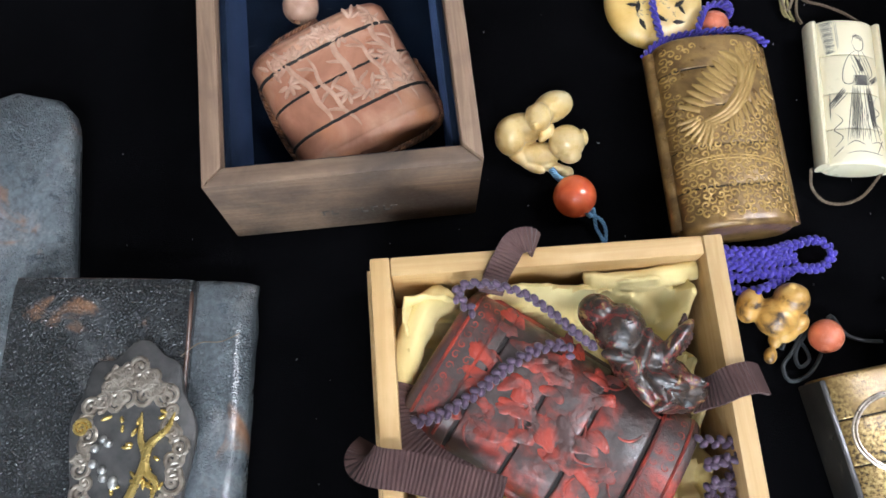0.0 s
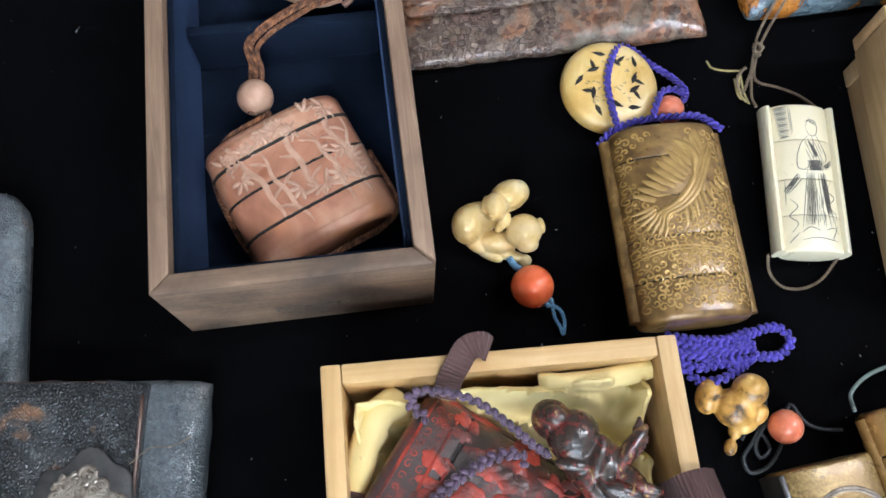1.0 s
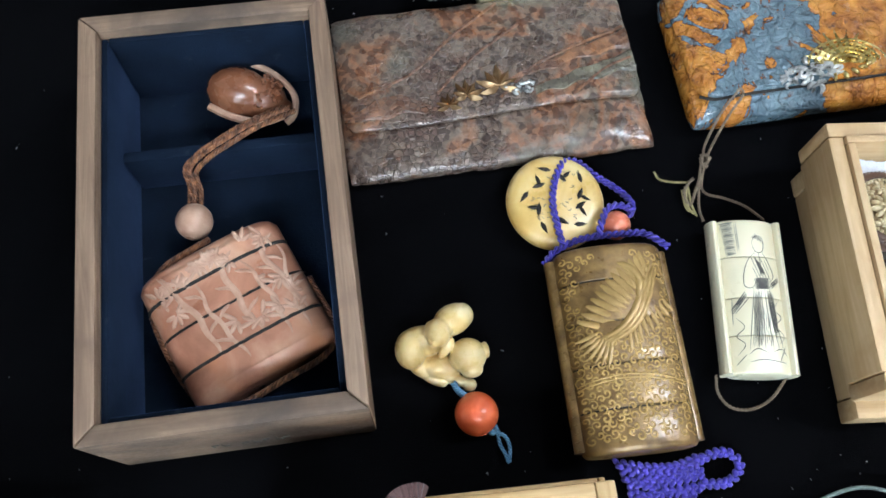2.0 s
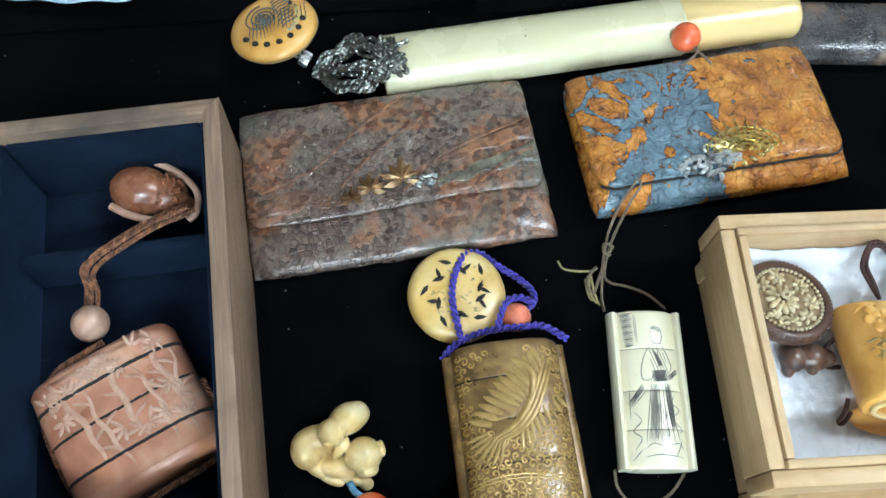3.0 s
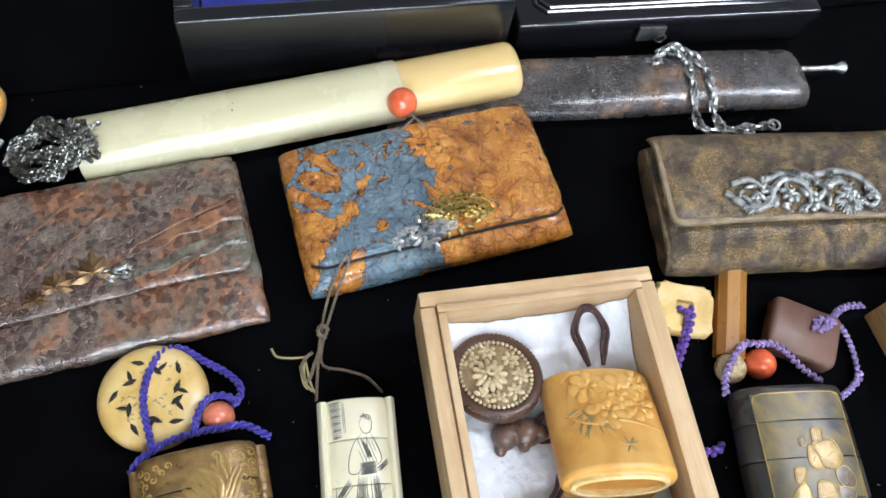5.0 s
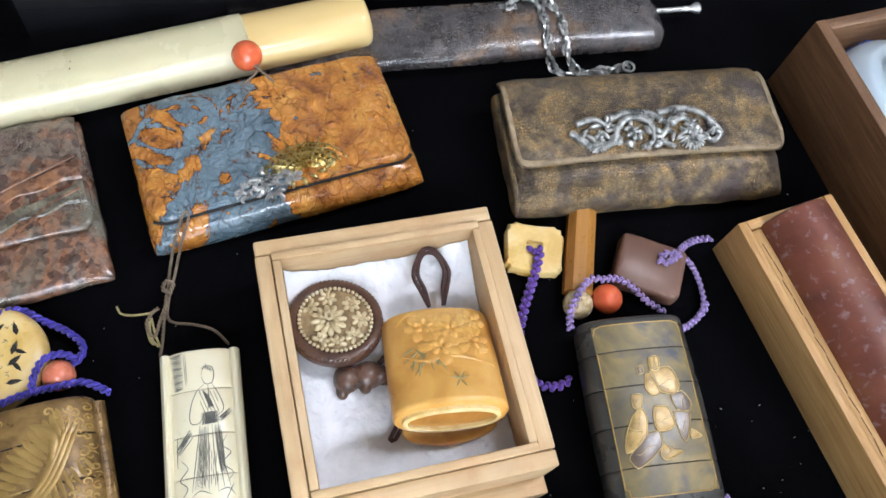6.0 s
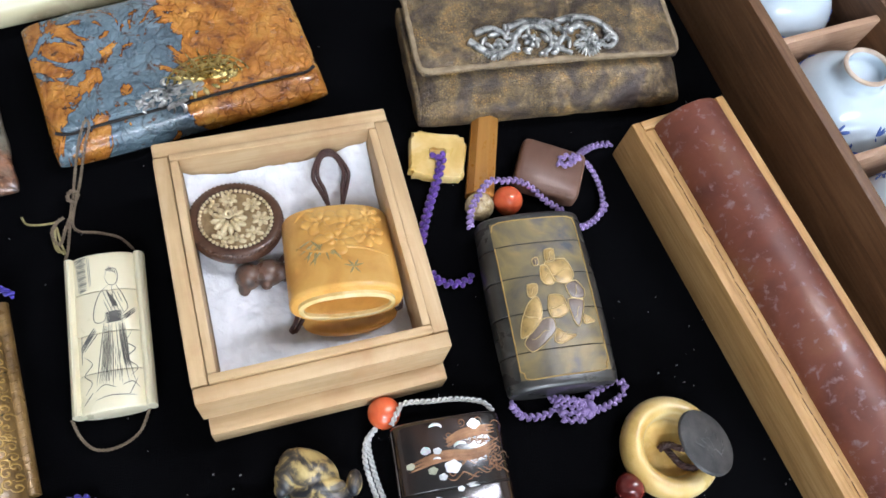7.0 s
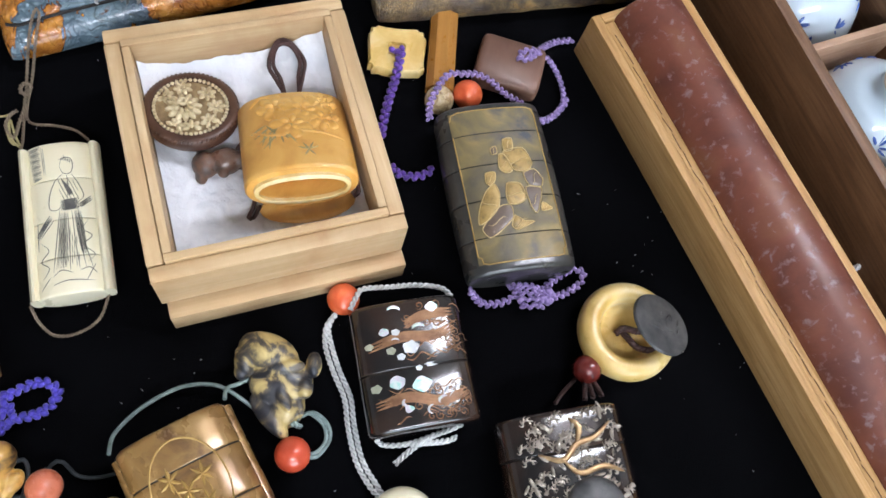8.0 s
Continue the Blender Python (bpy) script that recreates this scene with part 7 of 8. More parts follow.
ob = thing("ivory_inro", "short orange-stained ivory case with open lower end", "inro", pose(0.2707, 0.1643, 0.0296, -20, 0, -4.5), "inro cases")
w, l, th, n = 0.0392, 0.0395, 0.0195, 2.25
bm = bmesh.new()
outer = [[Vector((x, y, z)) for x, z in section(w - i, th - i, n, 56)] for y, i in ((-l / 2, 0.0016), (-l / 2 + 0.0008, 0.0002), (-l / 2 + 0.002, 0), (0, 0), (l / 2 - 0.0016, 0), (l / 2 - 0.0004, 0.001), (l / 2, 0.003))]
inner = [[Vector((x, y, z)) for x, z in section(w - i, th - i, n, 56)] for y, i in ((-l / 2 + 0.012, 0.0135), (-l / 2 + 0.0005, 0.0105), (-l / 2 - 0.0001, 0.0095))]
loft(bm, inner + outer)
part("case", bm, ivory_orange, ob)
bm = bmesh.new()
loft(bm, [[Vector((x, y, z)) for x, z in section(w - i, th - i, n, 56)] for y, i in ((-l / 2 + 0.006, 0.0095), (-l / 2 - 0.0016, 0.0095), (-l / 2 - 0.0018, 0.0088), (-l / 2 - 0.0014, 0.0062), (-l / 2 + 0.001, 0.0058))], caps=False)
part("inner_collar", bm, ivory_cream, ob, "pale inner collar")
f = top_of(w, th, n, -0.0001)
bm = bmesh.new()
f = top_of(w, th, n, 0.0001)
for cx, cy, sz in ((-0.006, 0.0115, 1.0), (0.0035, 0.009, 1.2), (-0.001, 0.002, 1.15), (0.0095, 0.004, 0.95), (0.0105, 0.013, 0.8)):
    for ring, m in ((1.0, 7), (0.6, 5)):
        for k in range(m):
            a = 2 * math.pi * (k + 0.5 * (ring < 1)) / m + cx * 500
            lobe(bm, top_of(w, th, n, -0.0002), cx + 0.001 * ring * math.cos(a), cy + 0.001 * ring * math.sin(a), a, 0.0062 * sz * ring, 0.0048 * sz * ring, 0.001 + 0.0009 * (1 - ring))
for pts in ([(-0.016, 0.002), (-0.008, -0.003), (0.002, -0.002), (0.0165, -0.005)], [(0.006, 0.0165), (0.012, 0.012), (0.0165, 0.013)], [(-0.015, 0.014), (-0.011, 0.0175), (-0.004, 0.0165)]):
    stroke(bm, [(p.x, p.y) for p in smooth_path([(x, y, 0) for x, y in pts], 0.001)], 0.0008, f, 0.7, 7)
part("flower_relief", bm, ivory_orange, ob, "carved flower petals")
bm = bmesh.new()
for k in range(17):
    a = math.radians(205 + 8 * k)
    petal(bm, f, -0.010 + 0.0014 * (k % 6), 0.003 - 0.0016 * (k % 4), a, 0.006 + 0.0009 * (k % 5), 0.0012, 0.0003)
for a in (20, 60, 120, 160, 240, 300):
    petal(bm, f, 0.0035, -0.0115, math.radians(a), 0.0036, 0.001, 0.0003)
part("grass_engraving", bm, surface("olive_stain", [(0.3, (0.2, 0.17, 0.08)), (0.7, (0.36, 0.27, 0.1))], 200, rough=(0.4, 0.5), bump=0), ob, "olive-stained engraved grass")
carved("case_lid", [((0, 0, 0), (0.0175, 0.0065, 0.0028), None), ((0.0, -0.001, 0.0012), (0.0145, 0.005, 0.0022), None)], ivory_orange, "loose orange ivory lid under the case", "lid", pose(0.27117, 0.14599, 0.0192, 12, 0, -2.36))
for dx in (0, 0.0016):
    cord(strand(), [(0.27096, 0.18828, 0.0262), (0.27078 - dx, 0.19505, 0.0255), (0.2692 - dx, 0.20172, 0.0262), (0.27204, 0.20817 + dx, 0.0275), (0.27675, 0.20789 + dx, 0.0275), (0.27923 + dx, 0.2018, 0.026), (0.27749 + dx, 0.1951, 0.0255), (0.27636, 0.18832, 0.0262)], 0.0008, 3, 0.003)
cord(strand(), [(0.25349, 0.15277, 0.022), (0.25214, 0.14851, 0.0205), (0.24969, 0.14514, 0.0192), (0.25138, 0.14484, 0.0192), (0.25441, 0.14833, 0.0205)], 0.0008, 3, 0.003)
cord(strand(), [(0.28967, 0.14855, 0.026), (0.28935, 0.14548, 0.0235), (0.28766, 0.14511, 0.022)], 0.0008, 3, 0.003)
cord(strand(), [(0.25372, 0.17498, 0.021), (0.24968, 0.17129, 0.0195), (0.24793, 0.16725, 0.0188), (0.25059, 0.16522, 0.0188), (0.25457, 0.16489, 0.0195)], 0.0009, 3, 0.003)
corded("brown_cord", cord_brown, "dark brown cord through the ivory case", "cord")
ob = thing("flower_toggle", "round horn toggle with carved ivory flowers", "netsuke", pose(0.237, 0.1885, 0.0235, -11, 4, 0))
part("rim", lathe(bmesh.new(), [(0.0005, -0.0055), (0.0118, -0.0055), (0.0165, -0.0028), (0.0172, 0.0008), (0.016, 0.0026), (0.0138, 0.0028), (0.0132, 0.0018), (0.0005, 0.0016)], 60), brown_ring, ob)
bm = bmesh.new()
for k in range(64):
    a = 2 * math.pi * k / 64
    knob(bm, (0.0163 * math.cos(a), 0.0163 * math.sin(a), 0.0018), (0.0011, 0.0005, 0.0007), (math.cos(a + 0.9), math.sin(a + 0.9), 0), 6, 4)
part("rope_border", bm, brown_ring, ob, "rope-carved border")
bm = bmesh.new()
for k in range(48):
    a = 2 * math.pi * k / 48
    knob(bm, (0.0128 * math.cos(a), 0.0128 * math.sin(a), 0.0024), (0.00075, 0.00075, 0.0007), None, 7, 5)
part("bead_border", bm, flower_ivory, ob, "ring of tiny ivory beads")
flat = lambda x, y: Vector((x, y, 0.0022))
bm = bmesh.new()
for k in range(12):
    lobe(bm, lambda x, y: Vector((x, y, 0.0028)), -0.0025 + 0.0018 * math.cos(2 * math.pi * k / 12), -0.0005 + 0.0018 * math.sin(2 * math.pi * k / 12), 2 * math.pi * k / 12, 0.0048, 0.0022, 0.0013)
for k in range(8):
    a = 2 * math.pi * (k + 0.5) / 8
    lobe(bm, lambda x, y: Vector((x, y, 0.0038)), -0.0025 + 0.0012 * math.cos(a), -0.0005 + 0.0012 * math.sin(a), a, 0.0026, 0.0015, 0.0012)
for cx, cy in ((0.0065, 0.0055), (0.0088, -0.0012), (0.0055, -0.0074), (-0.0015, 0.0092), (-0.0065, -0.0078), (-0.0082, 0.0066), (-0.001, -0.0095)):
    for k in range(7):
        a = 2 * math.pi * k / 7 + cx * 300
        if math.hypot(cx + 0.003 * math.cos(a), cy + 0.003 * math.sin(a)) < 0.0122:
            lobe(bm, lambda x, y: Vector((x, y, 0.0022)), cx + 0.0007 * math.cos(a), cy + 0.0007 * math.sin(a), a, 0.0028, 0.0017, 0.001)
    knob(bm, (cx, cy, 0.0028), (0.0008, 0.0008, 0.0007), None, 8, 6)
ground = lathe(bmesh.new(), [(0.0003, 0.0012), (0.0118, 0.0012), (0.0121, 0.0018), (0.0003, 0.0022)], 40)
part("flower_ground", ground, surface("brown_ivory_ground", [(0.3, (0.16, 0.1, 0.045)), (0.7, (0.34, 0.24, 0.12))], 300, rough=(0.4, 0.55), bump=0.5, bscale=900), ob, "stippled brown ground")
part("flower_carving", bm, flower_ivory, ob, "carved ivory flowers")
bm = bmesh.new()
tube(bm, [(-0.0025 + 0.0013 * math.cos(q), -0.0005 + 0.0013 * math.sin(q), 0.0062) for q in (2 * math.pi * k / 16 for k in range(17))], 0.0006, 6)
part("flower_centre", bm, flower_ivory, ob)
carved("dark_toggle", [((0.003, 0, 0.003), (0.0062, 0.0052, 0.0046), None), ((-0.0045, 0.0005, 0.003), (0.0048, 0.0052, 0.0044), None), ((0.0075, -0.001, 0.0035), (0.0035, 0.0035, 0.0035), None), ((-0.007, -0.0035, 0.002), (0.0022, 0.0028, 0.002), None), ((0.001, -0.0045, 0.004), (0.0022, 0.0022, 0.0022), None)],
       surface("grey_brown_carved_stone", [(0.35, (0.06, 0.05, 0.045)), (0.5, (0.13, 0.065, 0.04)), (0.7, (0.17, 0.14, 0.12))], 120, rough=(0.25, 0.4), bump=0.3, bscale=300, coat=0.3), "small dark carved toggle resting on cotton", "netsuke", pose(0.24265, 0.16854, 0.0155, 0, 0, 4.94))


# ---- smoky gold inro with lilac cord and its neighbours ----
ob = thing("smoky_inro", "tall smoky lacquer case with gold relief panel", "inro", pose(0.3466, 0.1402, 0.0108, 0, 0, -4), "inro cases")
w, l, th, n = 0.0445, 0.0705, 0.0208, 2.7
inro(ob, w, l, th, n, (0.2, 0.41, 0.61, 0.8), smoky_lacquer, round_end=0.0018, waist=0.05)
f = top_of(w, th, n, 0.00005)
for a, b in ((-0.031, -0.0212), (-0.0208, -0.0065), (-0.0061, 0.0078), (0.0082, 0.0212), (0.0216, 0.0318)):
    bm = bmesh.new()
    k = 12
    g = [[f(-0.0175 + 0.035 * i / k, a + (b - a) * j / 3) + Vector((0, 0, 0.00008 - 0.012 * ((-0.0175 + 0.035 * i / k) * 2 / w) ** 2 * 0)) for j in range(4)] for i in range(k + 1)]
    vs = [[bm.verts.new(p * (1 - 0.05 * (2 * p.y / l) ** 2 * 0) + Vector((0, 0, -0.0006 * (2 * p.y / l) ** 2 + 0.0002))) for p in row] for row in g]
    for r0, r1 in zip(vs, vs[1:]):
        for j in range(3):
            bm.faces.new((r0[j], r1[j], r1[j + 1], r0[j + 1]))
    part("gold_panel", bm, olive_gold, ob, "olive gold panel")
h = lambda x, y: f(x, y) + Vector((0, 0, 0.0003 - 0.0006 * (2 * y / l) ** 2))
bm = bmesh.new()
border = [(-0.0172, 0.0285), (-0.0165, 0.031), (-0.014, 0.0318), (0.014, 0.0318), (0.0165, 0.031), (0.0172, 0.0285), (0.0172, -0.0275), (0.016, -0.0285), (0.0158, -0.0305), (0.0135, -0.0312), (-0.0135, -0.0312), (-0.0158, -0.0305), (-0.016, -0.0285), (-0.0172, -0.0275), (-0.0172, 0.0285)]
pts = []
for a, b in zip(border, border[1:]):
    for k in range(8):
        pts.append((a[0] + (b[0] - a[0]) * k / 8, a[1] + (b[1] - a[1]) * k / 8))
stroke(bm, pts, 0.00025, h, 0.8, 5, False)
part("panel_border", bm, gold_relief, ob, "thin gold border")
def inlay_plates(shapes, lift):
    """Low raised plates with a rounded outline (millimetres on the face) and a fine raised edge line each."""
    plates, lines = bmesh.new(), bmesh.new()
    for shape in shapes:
        p = [Vector((x * 0.001, y * 0.001)) for x, y in shape]
        ring = []
        for i in range(len(p)):
            p0, p1, p2, p3 = p[i - 1], p[i], p[(i + 1) % len(p)], p[(i + 2) % len(p)]
            for q in (0.0, 0.25, 0.5, 0.75):
                ring.append(0.5 * (2 * p1 + (p2 - p0) * q + (2 * p0 - 5 * p1 + 4 * p2 - p3) * q * q + (3 * p1 - p0 - 3 * p2 + p3) * q ** 3) * 0.7 + (p1 + (p2 - p1) * q) * 0.3)
        c = sum(ring, Vector((0, 0))) / len(ring)
        rows = []
        for s, z in ((1.0, -0.0003), (0.97, lift * 0.7), (0.85, lift), (0.45, lift)):
            rows.append([plates.verts.new(h(c.x + (r.x - c.x) * s, c.y + (r.y - c.y) * s) + Vector((0, 0, z))) for r in ring])
        middle = plates.verts.new(h(c.x, c.y) + Vector((0, 0, lift)))
        k = len(ring)
        for r0, r1 in zip(rows, rows[1:]):
            for i in range(k):
                plates.faces.new((r0[i], r0[(i + 1) % k], r1[(i + 1) % k], r1[i]))
        for i in range(k):
            plates.faces.new((rows[-1][i], rows[-1][(i + 1) % k], middle))
        bmesh.ops.recalc_face_normals(plates, faces=plates.faces[:])
        stroke(lines, [(r.x, r.y) for r in ring + ring[:1]], 0.00022, lambda x, y: h(x, y) + Vector((0, 0, lift * 0.8)), 1, 5, False)
        d = ring[k // 3] - c
        stroke(lines, [(c.x + d.x * q - d.y * 0.35 * math.sin(3 * q), c.y + d.y * q + d.x * 0.35 * math.sin(3 * q)) for q in (-0.75, -0.45, -0.15, 0.15, 0.45, 0.75)], 0.00016, lambda x, y: h(x, y) + Vector((0, 0, lift)), 1, 5)
    return plates, lines


gold_plates, gold_lines = inlay_plates((((-5.8, -0.5), (-4.7, -4.7), (-6.2, -10.1), (-10.6, -14.2), (-14.6, -15.6), (-13.4, -9.6), (-9.7, -3.0)),
          ((-0.8, -0.5), (4.3, -1.4), (5.3, -7.6), (1.5, -9.6), (-1.9, -8.8), (-2.2, -4.7)),
          ((0.3, 12.7), (8.5, 13.6), (10.9, 6.9), (8.1, 3.6), (3.2, 4.4), (1.8, 8.6)),
          ((-1.7, 11.5), (0.8, 11.1), (2.5, 4.4), (-0.5, 3.6), (-2.6, 6.1)),
          ((11.2, -9.6), (14.3, -11.3), (14.8, -12.5), (10.6, -13.0)),
          ((-0.6, -13.8), (2.4, -16.3), (6.4, -17.1), (-0.2, -19.6), (-2.6, -17.9)),
          ((-8.4, 4.4), (-4.7, 4.4), (-5.2, 1.1), (-7.3, -0.9), (-8.9, 0.3)),
          ((1.2, 17.7), (4.9, 17.9), (4.2, 13.1), (0.9, 12.9))), 0.00035)
brown_plates, brown_lines = inlay_plates((((-5.5, -9.6), (-1.3, -9.6), (-1.4, -14.6), (-6.9, -19.2), (-11.6, -21.3), (-13.8, -17.9), (-12.1, -15.3)),
          ((6.5, 2.8), (11.1, 4.4), (13.8, 0.3), (12.5, -3.0), (7.7, -2.2)),
          ((6.1, -3.0), (12.3, -3.8), (10.5, -9.6), (8.3, -13.8), (6.7, -11.3)),
          ((-4.4, 14.4), (-2.2, 15.2), (-2.1, 12.3), (-4.2, 11.9))), 0.00028)
pale_gold = surface("pale_raised_gold", [(0.32, (0.15, 0.1, 0.03)), (0.46, (0.33, 0.21, 0.06)), (0.7, (0.44, 0.29, 0.09))], 260, rough=(0.34, 0.5), metal=0.25, bump=0.3, bscale=700, coat=0.2)
part("gold_relief", gold_plates, pale_gold, ob, "raised flat gold shapes")
part("brown_relief", brown_plates, surface("brown_raised_lacquer", [(0.3, (0.07, 0.045, 0.03)), (0.7, (0.16, 0.105, 0.065))], 160, rough=(0.3, 0.45), bump=0.3, bscale=700, coat=0.3), ob, "raised brown lacquer shapes")
bright_gold = surface("bright_gold_line", [(0.3, (0.5, 0.36, 0.15)), (0.7, (0.68, 0.5, 0.24))], 200, rough=(0.3, 0.45), metal=0.3, bump=0.1, bscale=700)
part("outline_relief", gold_lines, bright_gold, ob, "fine gold edge lines")
part("outline_relief", brown_lines, bright_gold, ob, "fine gold edge lines")
braid(strand(), [(0.32589, 0.17608, 0.0122), (0.32787, 0.18285, 0.012), (0.33305, 0.18965, 0.0128), (0.33867, 0.19423, 0.0135), (0.34414, 0.19379, 0.0128), (0.3506, 0.19397, 0.0108), (0.35595, 0.19046, 0.0102), (0.36051, 0.18305, 0.0105), (0.36561, 0.17739, 0.0112)], 0.00145, 0.0023)
braid(strand(), [(0.40121, 0.20883, 0.0022), (0.39372, 0.20879, 0.0025), (0.38616, 0.20551, 0.0052), (0.38005, 0.20057, 0.0095), (0.37497, 0.19796, 0.0102), (0.3715, 0.19897, 0.0102), (0.37339, 0.20134, 0.0102), (0.37909, 0.20156, 0.01), (0.3862, 0.19777, 0.006), (0.38956, 0.18985, 0.0025), (0.38855, 0.18121, 0.0022), (0.3854, 0.17645, 0.002), (0.38053, 0.17335, 0.0025), (0.37402, 0.1711, 0.005), (0.36916, 0.1735, 0.009)], 0.00145, 0.0023)
braid(strand(), [(0.38541, 0.17642, 0.0022), (0.38816, 0.17867, 0.0022), (0.38923, 0.18071, 0.0022)], 0.00145, 0.0023)
braid(strand(), [(0.3239, 0.10508, 0.008), (0.32842, 0.10058, 0.003), (0.33482, 0.0991, 0.003), (0.34013, 0.09965, 0.004)], 0.00145, 0.0023)
braid(strand(), [(0.35097, 0.09935, 0.005), (0.35798, 0.1029, 0.0045), (0.36647, 0.10592, 0.0042), (0.37164, 0.10399, 0.0035), (0.36825, 0.09952, 0.0032), (0.35979, 0.09695, 0.004), (0.35337, 0.09686, 0.005)], 0.00145, 0.0023)
for k in range(4):
    braid(strand(), [(0.3405 + 0.001 * k, 0.1045 - 0.002 * k, 0.0035 + 0.001 * (k % 2)), (0.34317, 0.10376 - 0.0028 * k, 0.006), (0.34854, 0.10169 - 0.0025 * k, 0.0068), (0.35343 - 0.001 * k, 0.09886 - 0.0016 * k, 0.005)], 0.00145, 0.0023)
for k in range(7):
    a = 0.9 * k
    knob(strands[-1], (0.3535 + 0.0022 * math.cos(a), 0.0975 + 0.002 * math.sin(a), 0.0048 + 0.001 * math.sin(2 * a)), (0.002, 0.0015, 0.0017), (math.sin(a), math.cos(a), 0.3))
corded("lilac_cord", cord_lilac, "lilac braided cord tied in loops", "cord")
ob = thing("cord_bead", "glossy orange coral bead", "bead", pose(0.34607, 0.18746, 0.0066, 0, 0, 84.21), "cord beads")
part("ball", bead(bmesh.new(), 0.0062), coral, ob)
ob = thing("cord_bead", "marbled cream and brown stone bead", "bead", pose(0.33374, 0.18714, 0.0062, 0, 0, 73.86), "cord beads")
part("ball", bead(bmesh.new(), 0.006), stone_bead, ob)
# square ivory toggle with purple cord
ob = thing("square_toggle", "square yellow ivory plaque with notched edges", "netsuke", pose(0.32243, 0.21385, 0.0035, 0, 0, -15.66))
bm = bmesh.new()
out = []
rnd = random.Random(19)
for k in range(64):
    q = 2 * math.pi * k / 64
    rr = 1 + 0.035 * math.sin(11 * q) + rnd.uniform(-0.02, 0.02)
    out.append((0.0118 * pw(math.cos(q), 0.32) * rr, 0.0108 * pw(math.sin(q), 0.32) * rr))
loft(bm, [[Vector((x * s, y * s, z)) for x, y in out] for s, z in ((0.9, -0.003), (1, -0.002), (1, 0.0018), (0.93, 0.0028), (0.3, 0.0025), (0.26, 0.001))])
part("plaque", bm, ivory_old, ob)
braid(strand(), [(0.3201, 0.2128, 0.0062), (0.3233, 0.2119, 0.0078), (0.3213, 0.2064, 0.0078), (0.3183, 0.2001, 0.0055), (0.3141, 0.1926, 0.0035), (0.3096, 0.1834, 0.0025), (0.3073, 0.1775, 0.0020)], 0.0022, 0.0027)
braid(strand(), [(0.3084, 0.1628, 0.0020), (0.3106, 0.1594, 0.0020), (0.3148, 0.1575, 0.0022), (0.3194, 0.1571, 0.0022), (0.3240, 0.1589, 0.0020)], 0.0019, 0.0025)
corded("purple_cord", cord_purple, "deep purple braided cord through the ivory plaque", "cord")
ob = thing("bamboo_stick", "short orange bamboo stick with ridged faces", "stick", pose(0.34216, 0.21288, 0.0052, 0, 0, -18.21))
bm = bmesh.new()
loft(bm, [[Vector((x * s, y, z * s)) for x, z in ((-0.0058, -0.003), (-0.0058, 0.0012), (-0.0032, 0.0042), (0.0018, 0.0046), (0.0056, 0.002), (0.0058, -0.003))] for y, s in ((-0.0225, 0.92), (-0.022, 1), (0.022, 1), (0.0225, 0.92))])
part("stick_body", bm, bamboo, ob, smooth=False)
ob = thing("square_toggle", "brown polished wooden square toggle", "netsuke", pose(0.36795, 0.19834, 0.0046, 0, 0, -28.53))
bm = bmesh.new()
rings = []
for s, z in ((0.94, -0.004), (1, -0.003), (1, 0.002), (0.965, 0.0036), (0.9, 0.0042)):
    rings.append([Vector((0.0142 * pw(math.cos(q), 0.22) * s, 0.0118 * pw(math.sin(q), 0.22) * s, z + 0.0008 * math.cos(q) ** 2)) for q in (2 * math.pi * k / 48 for k in range(48))])
loft(bm, rings)
part("plaque", bm, brown_stone, ob)

# ---- long box with red-brown tube ----
BI = pose(0.4468, 0.0797, 0, 0, 0, 9.8)
box = thing("long_box", "long honey-coloured wooden box holding a tube", "box", BI)
W, L, H, T = 0.047, 0.262, 0.025, 0.0042
open_box(box, W, L, H, T, honey_x, honey_y)
for s in (-1, 1):
    part("inner_strip", block(bmesh.new(), (s * (W / 2 - T - 0.0026), 0, 0.0135), (0.0048, L - 2 * T - 0.001, 0.0215), 0.0006), honey_y, box)
bm = bmesh.new()
for k in range(30):
    y = 0.12 - 0.0082 * k
    tube(bm, [(-0.0176 + 0.0004 * math.sin(k * 2.1), y, 0.0246), (-0.0174 + 0.0004 * math.sin(k * 1.7), y - 0.007, 0.0246)], 0.0002, 4)
part("split_grain", bm, surface("dark_split", [(0.3, (0.1, 0.045, 0.015)), (0.7, (0.18, 0.09, 0.03))], 200, bump=0), box, "dark split along the grain")
ob = thing("lacquer_tube", "red-brown lacquered tube with pale mould spots", "tube", BI @ pose(0.0016, 0.0005, 0.0215) @ Matrix.Diagonal((1.12, 1, 1.12, 1)))
bm = bmesh.new()
loft(bm, [[Vector((r * math.cos(q), y, r * 0.97 * math.sin(q))) for q in (2 * math.pi * i / 56 for i in range(56))] for y, r in ((-0.122, 0.0125), (-0.1215, 0.0135), (-0.12, 0.0142), (0.0, 0.0146), (0.125, 0.0143), (0.1268, 0.0138), (0.1274, 0.0128))])
part("tube_body", bm, red_bark, ob)

# ---- brown compartment box with porcelain cups ----
BJ = pose(0.5122, 0.1311, 0, 0, 0, 7.0)
box = thing("compartment_box", "brown wooden box divided for porcelain cups", "box", BJ)
W, L, H, T = 0.068, 0.320, 0.044, 0.0056
open_box(box, W, L, H, T, walnut_x, walnut_y)
for y in (-0.08, -0.02, 0.0397, 0.0994):
    part("divider", block(bmesh.new(), (0, y, 0.0215), (W - 2 * T - 0.0006, 0.0034, 0.035), 0.0006), divider_wood, box, "pinkish thin wooden divider")


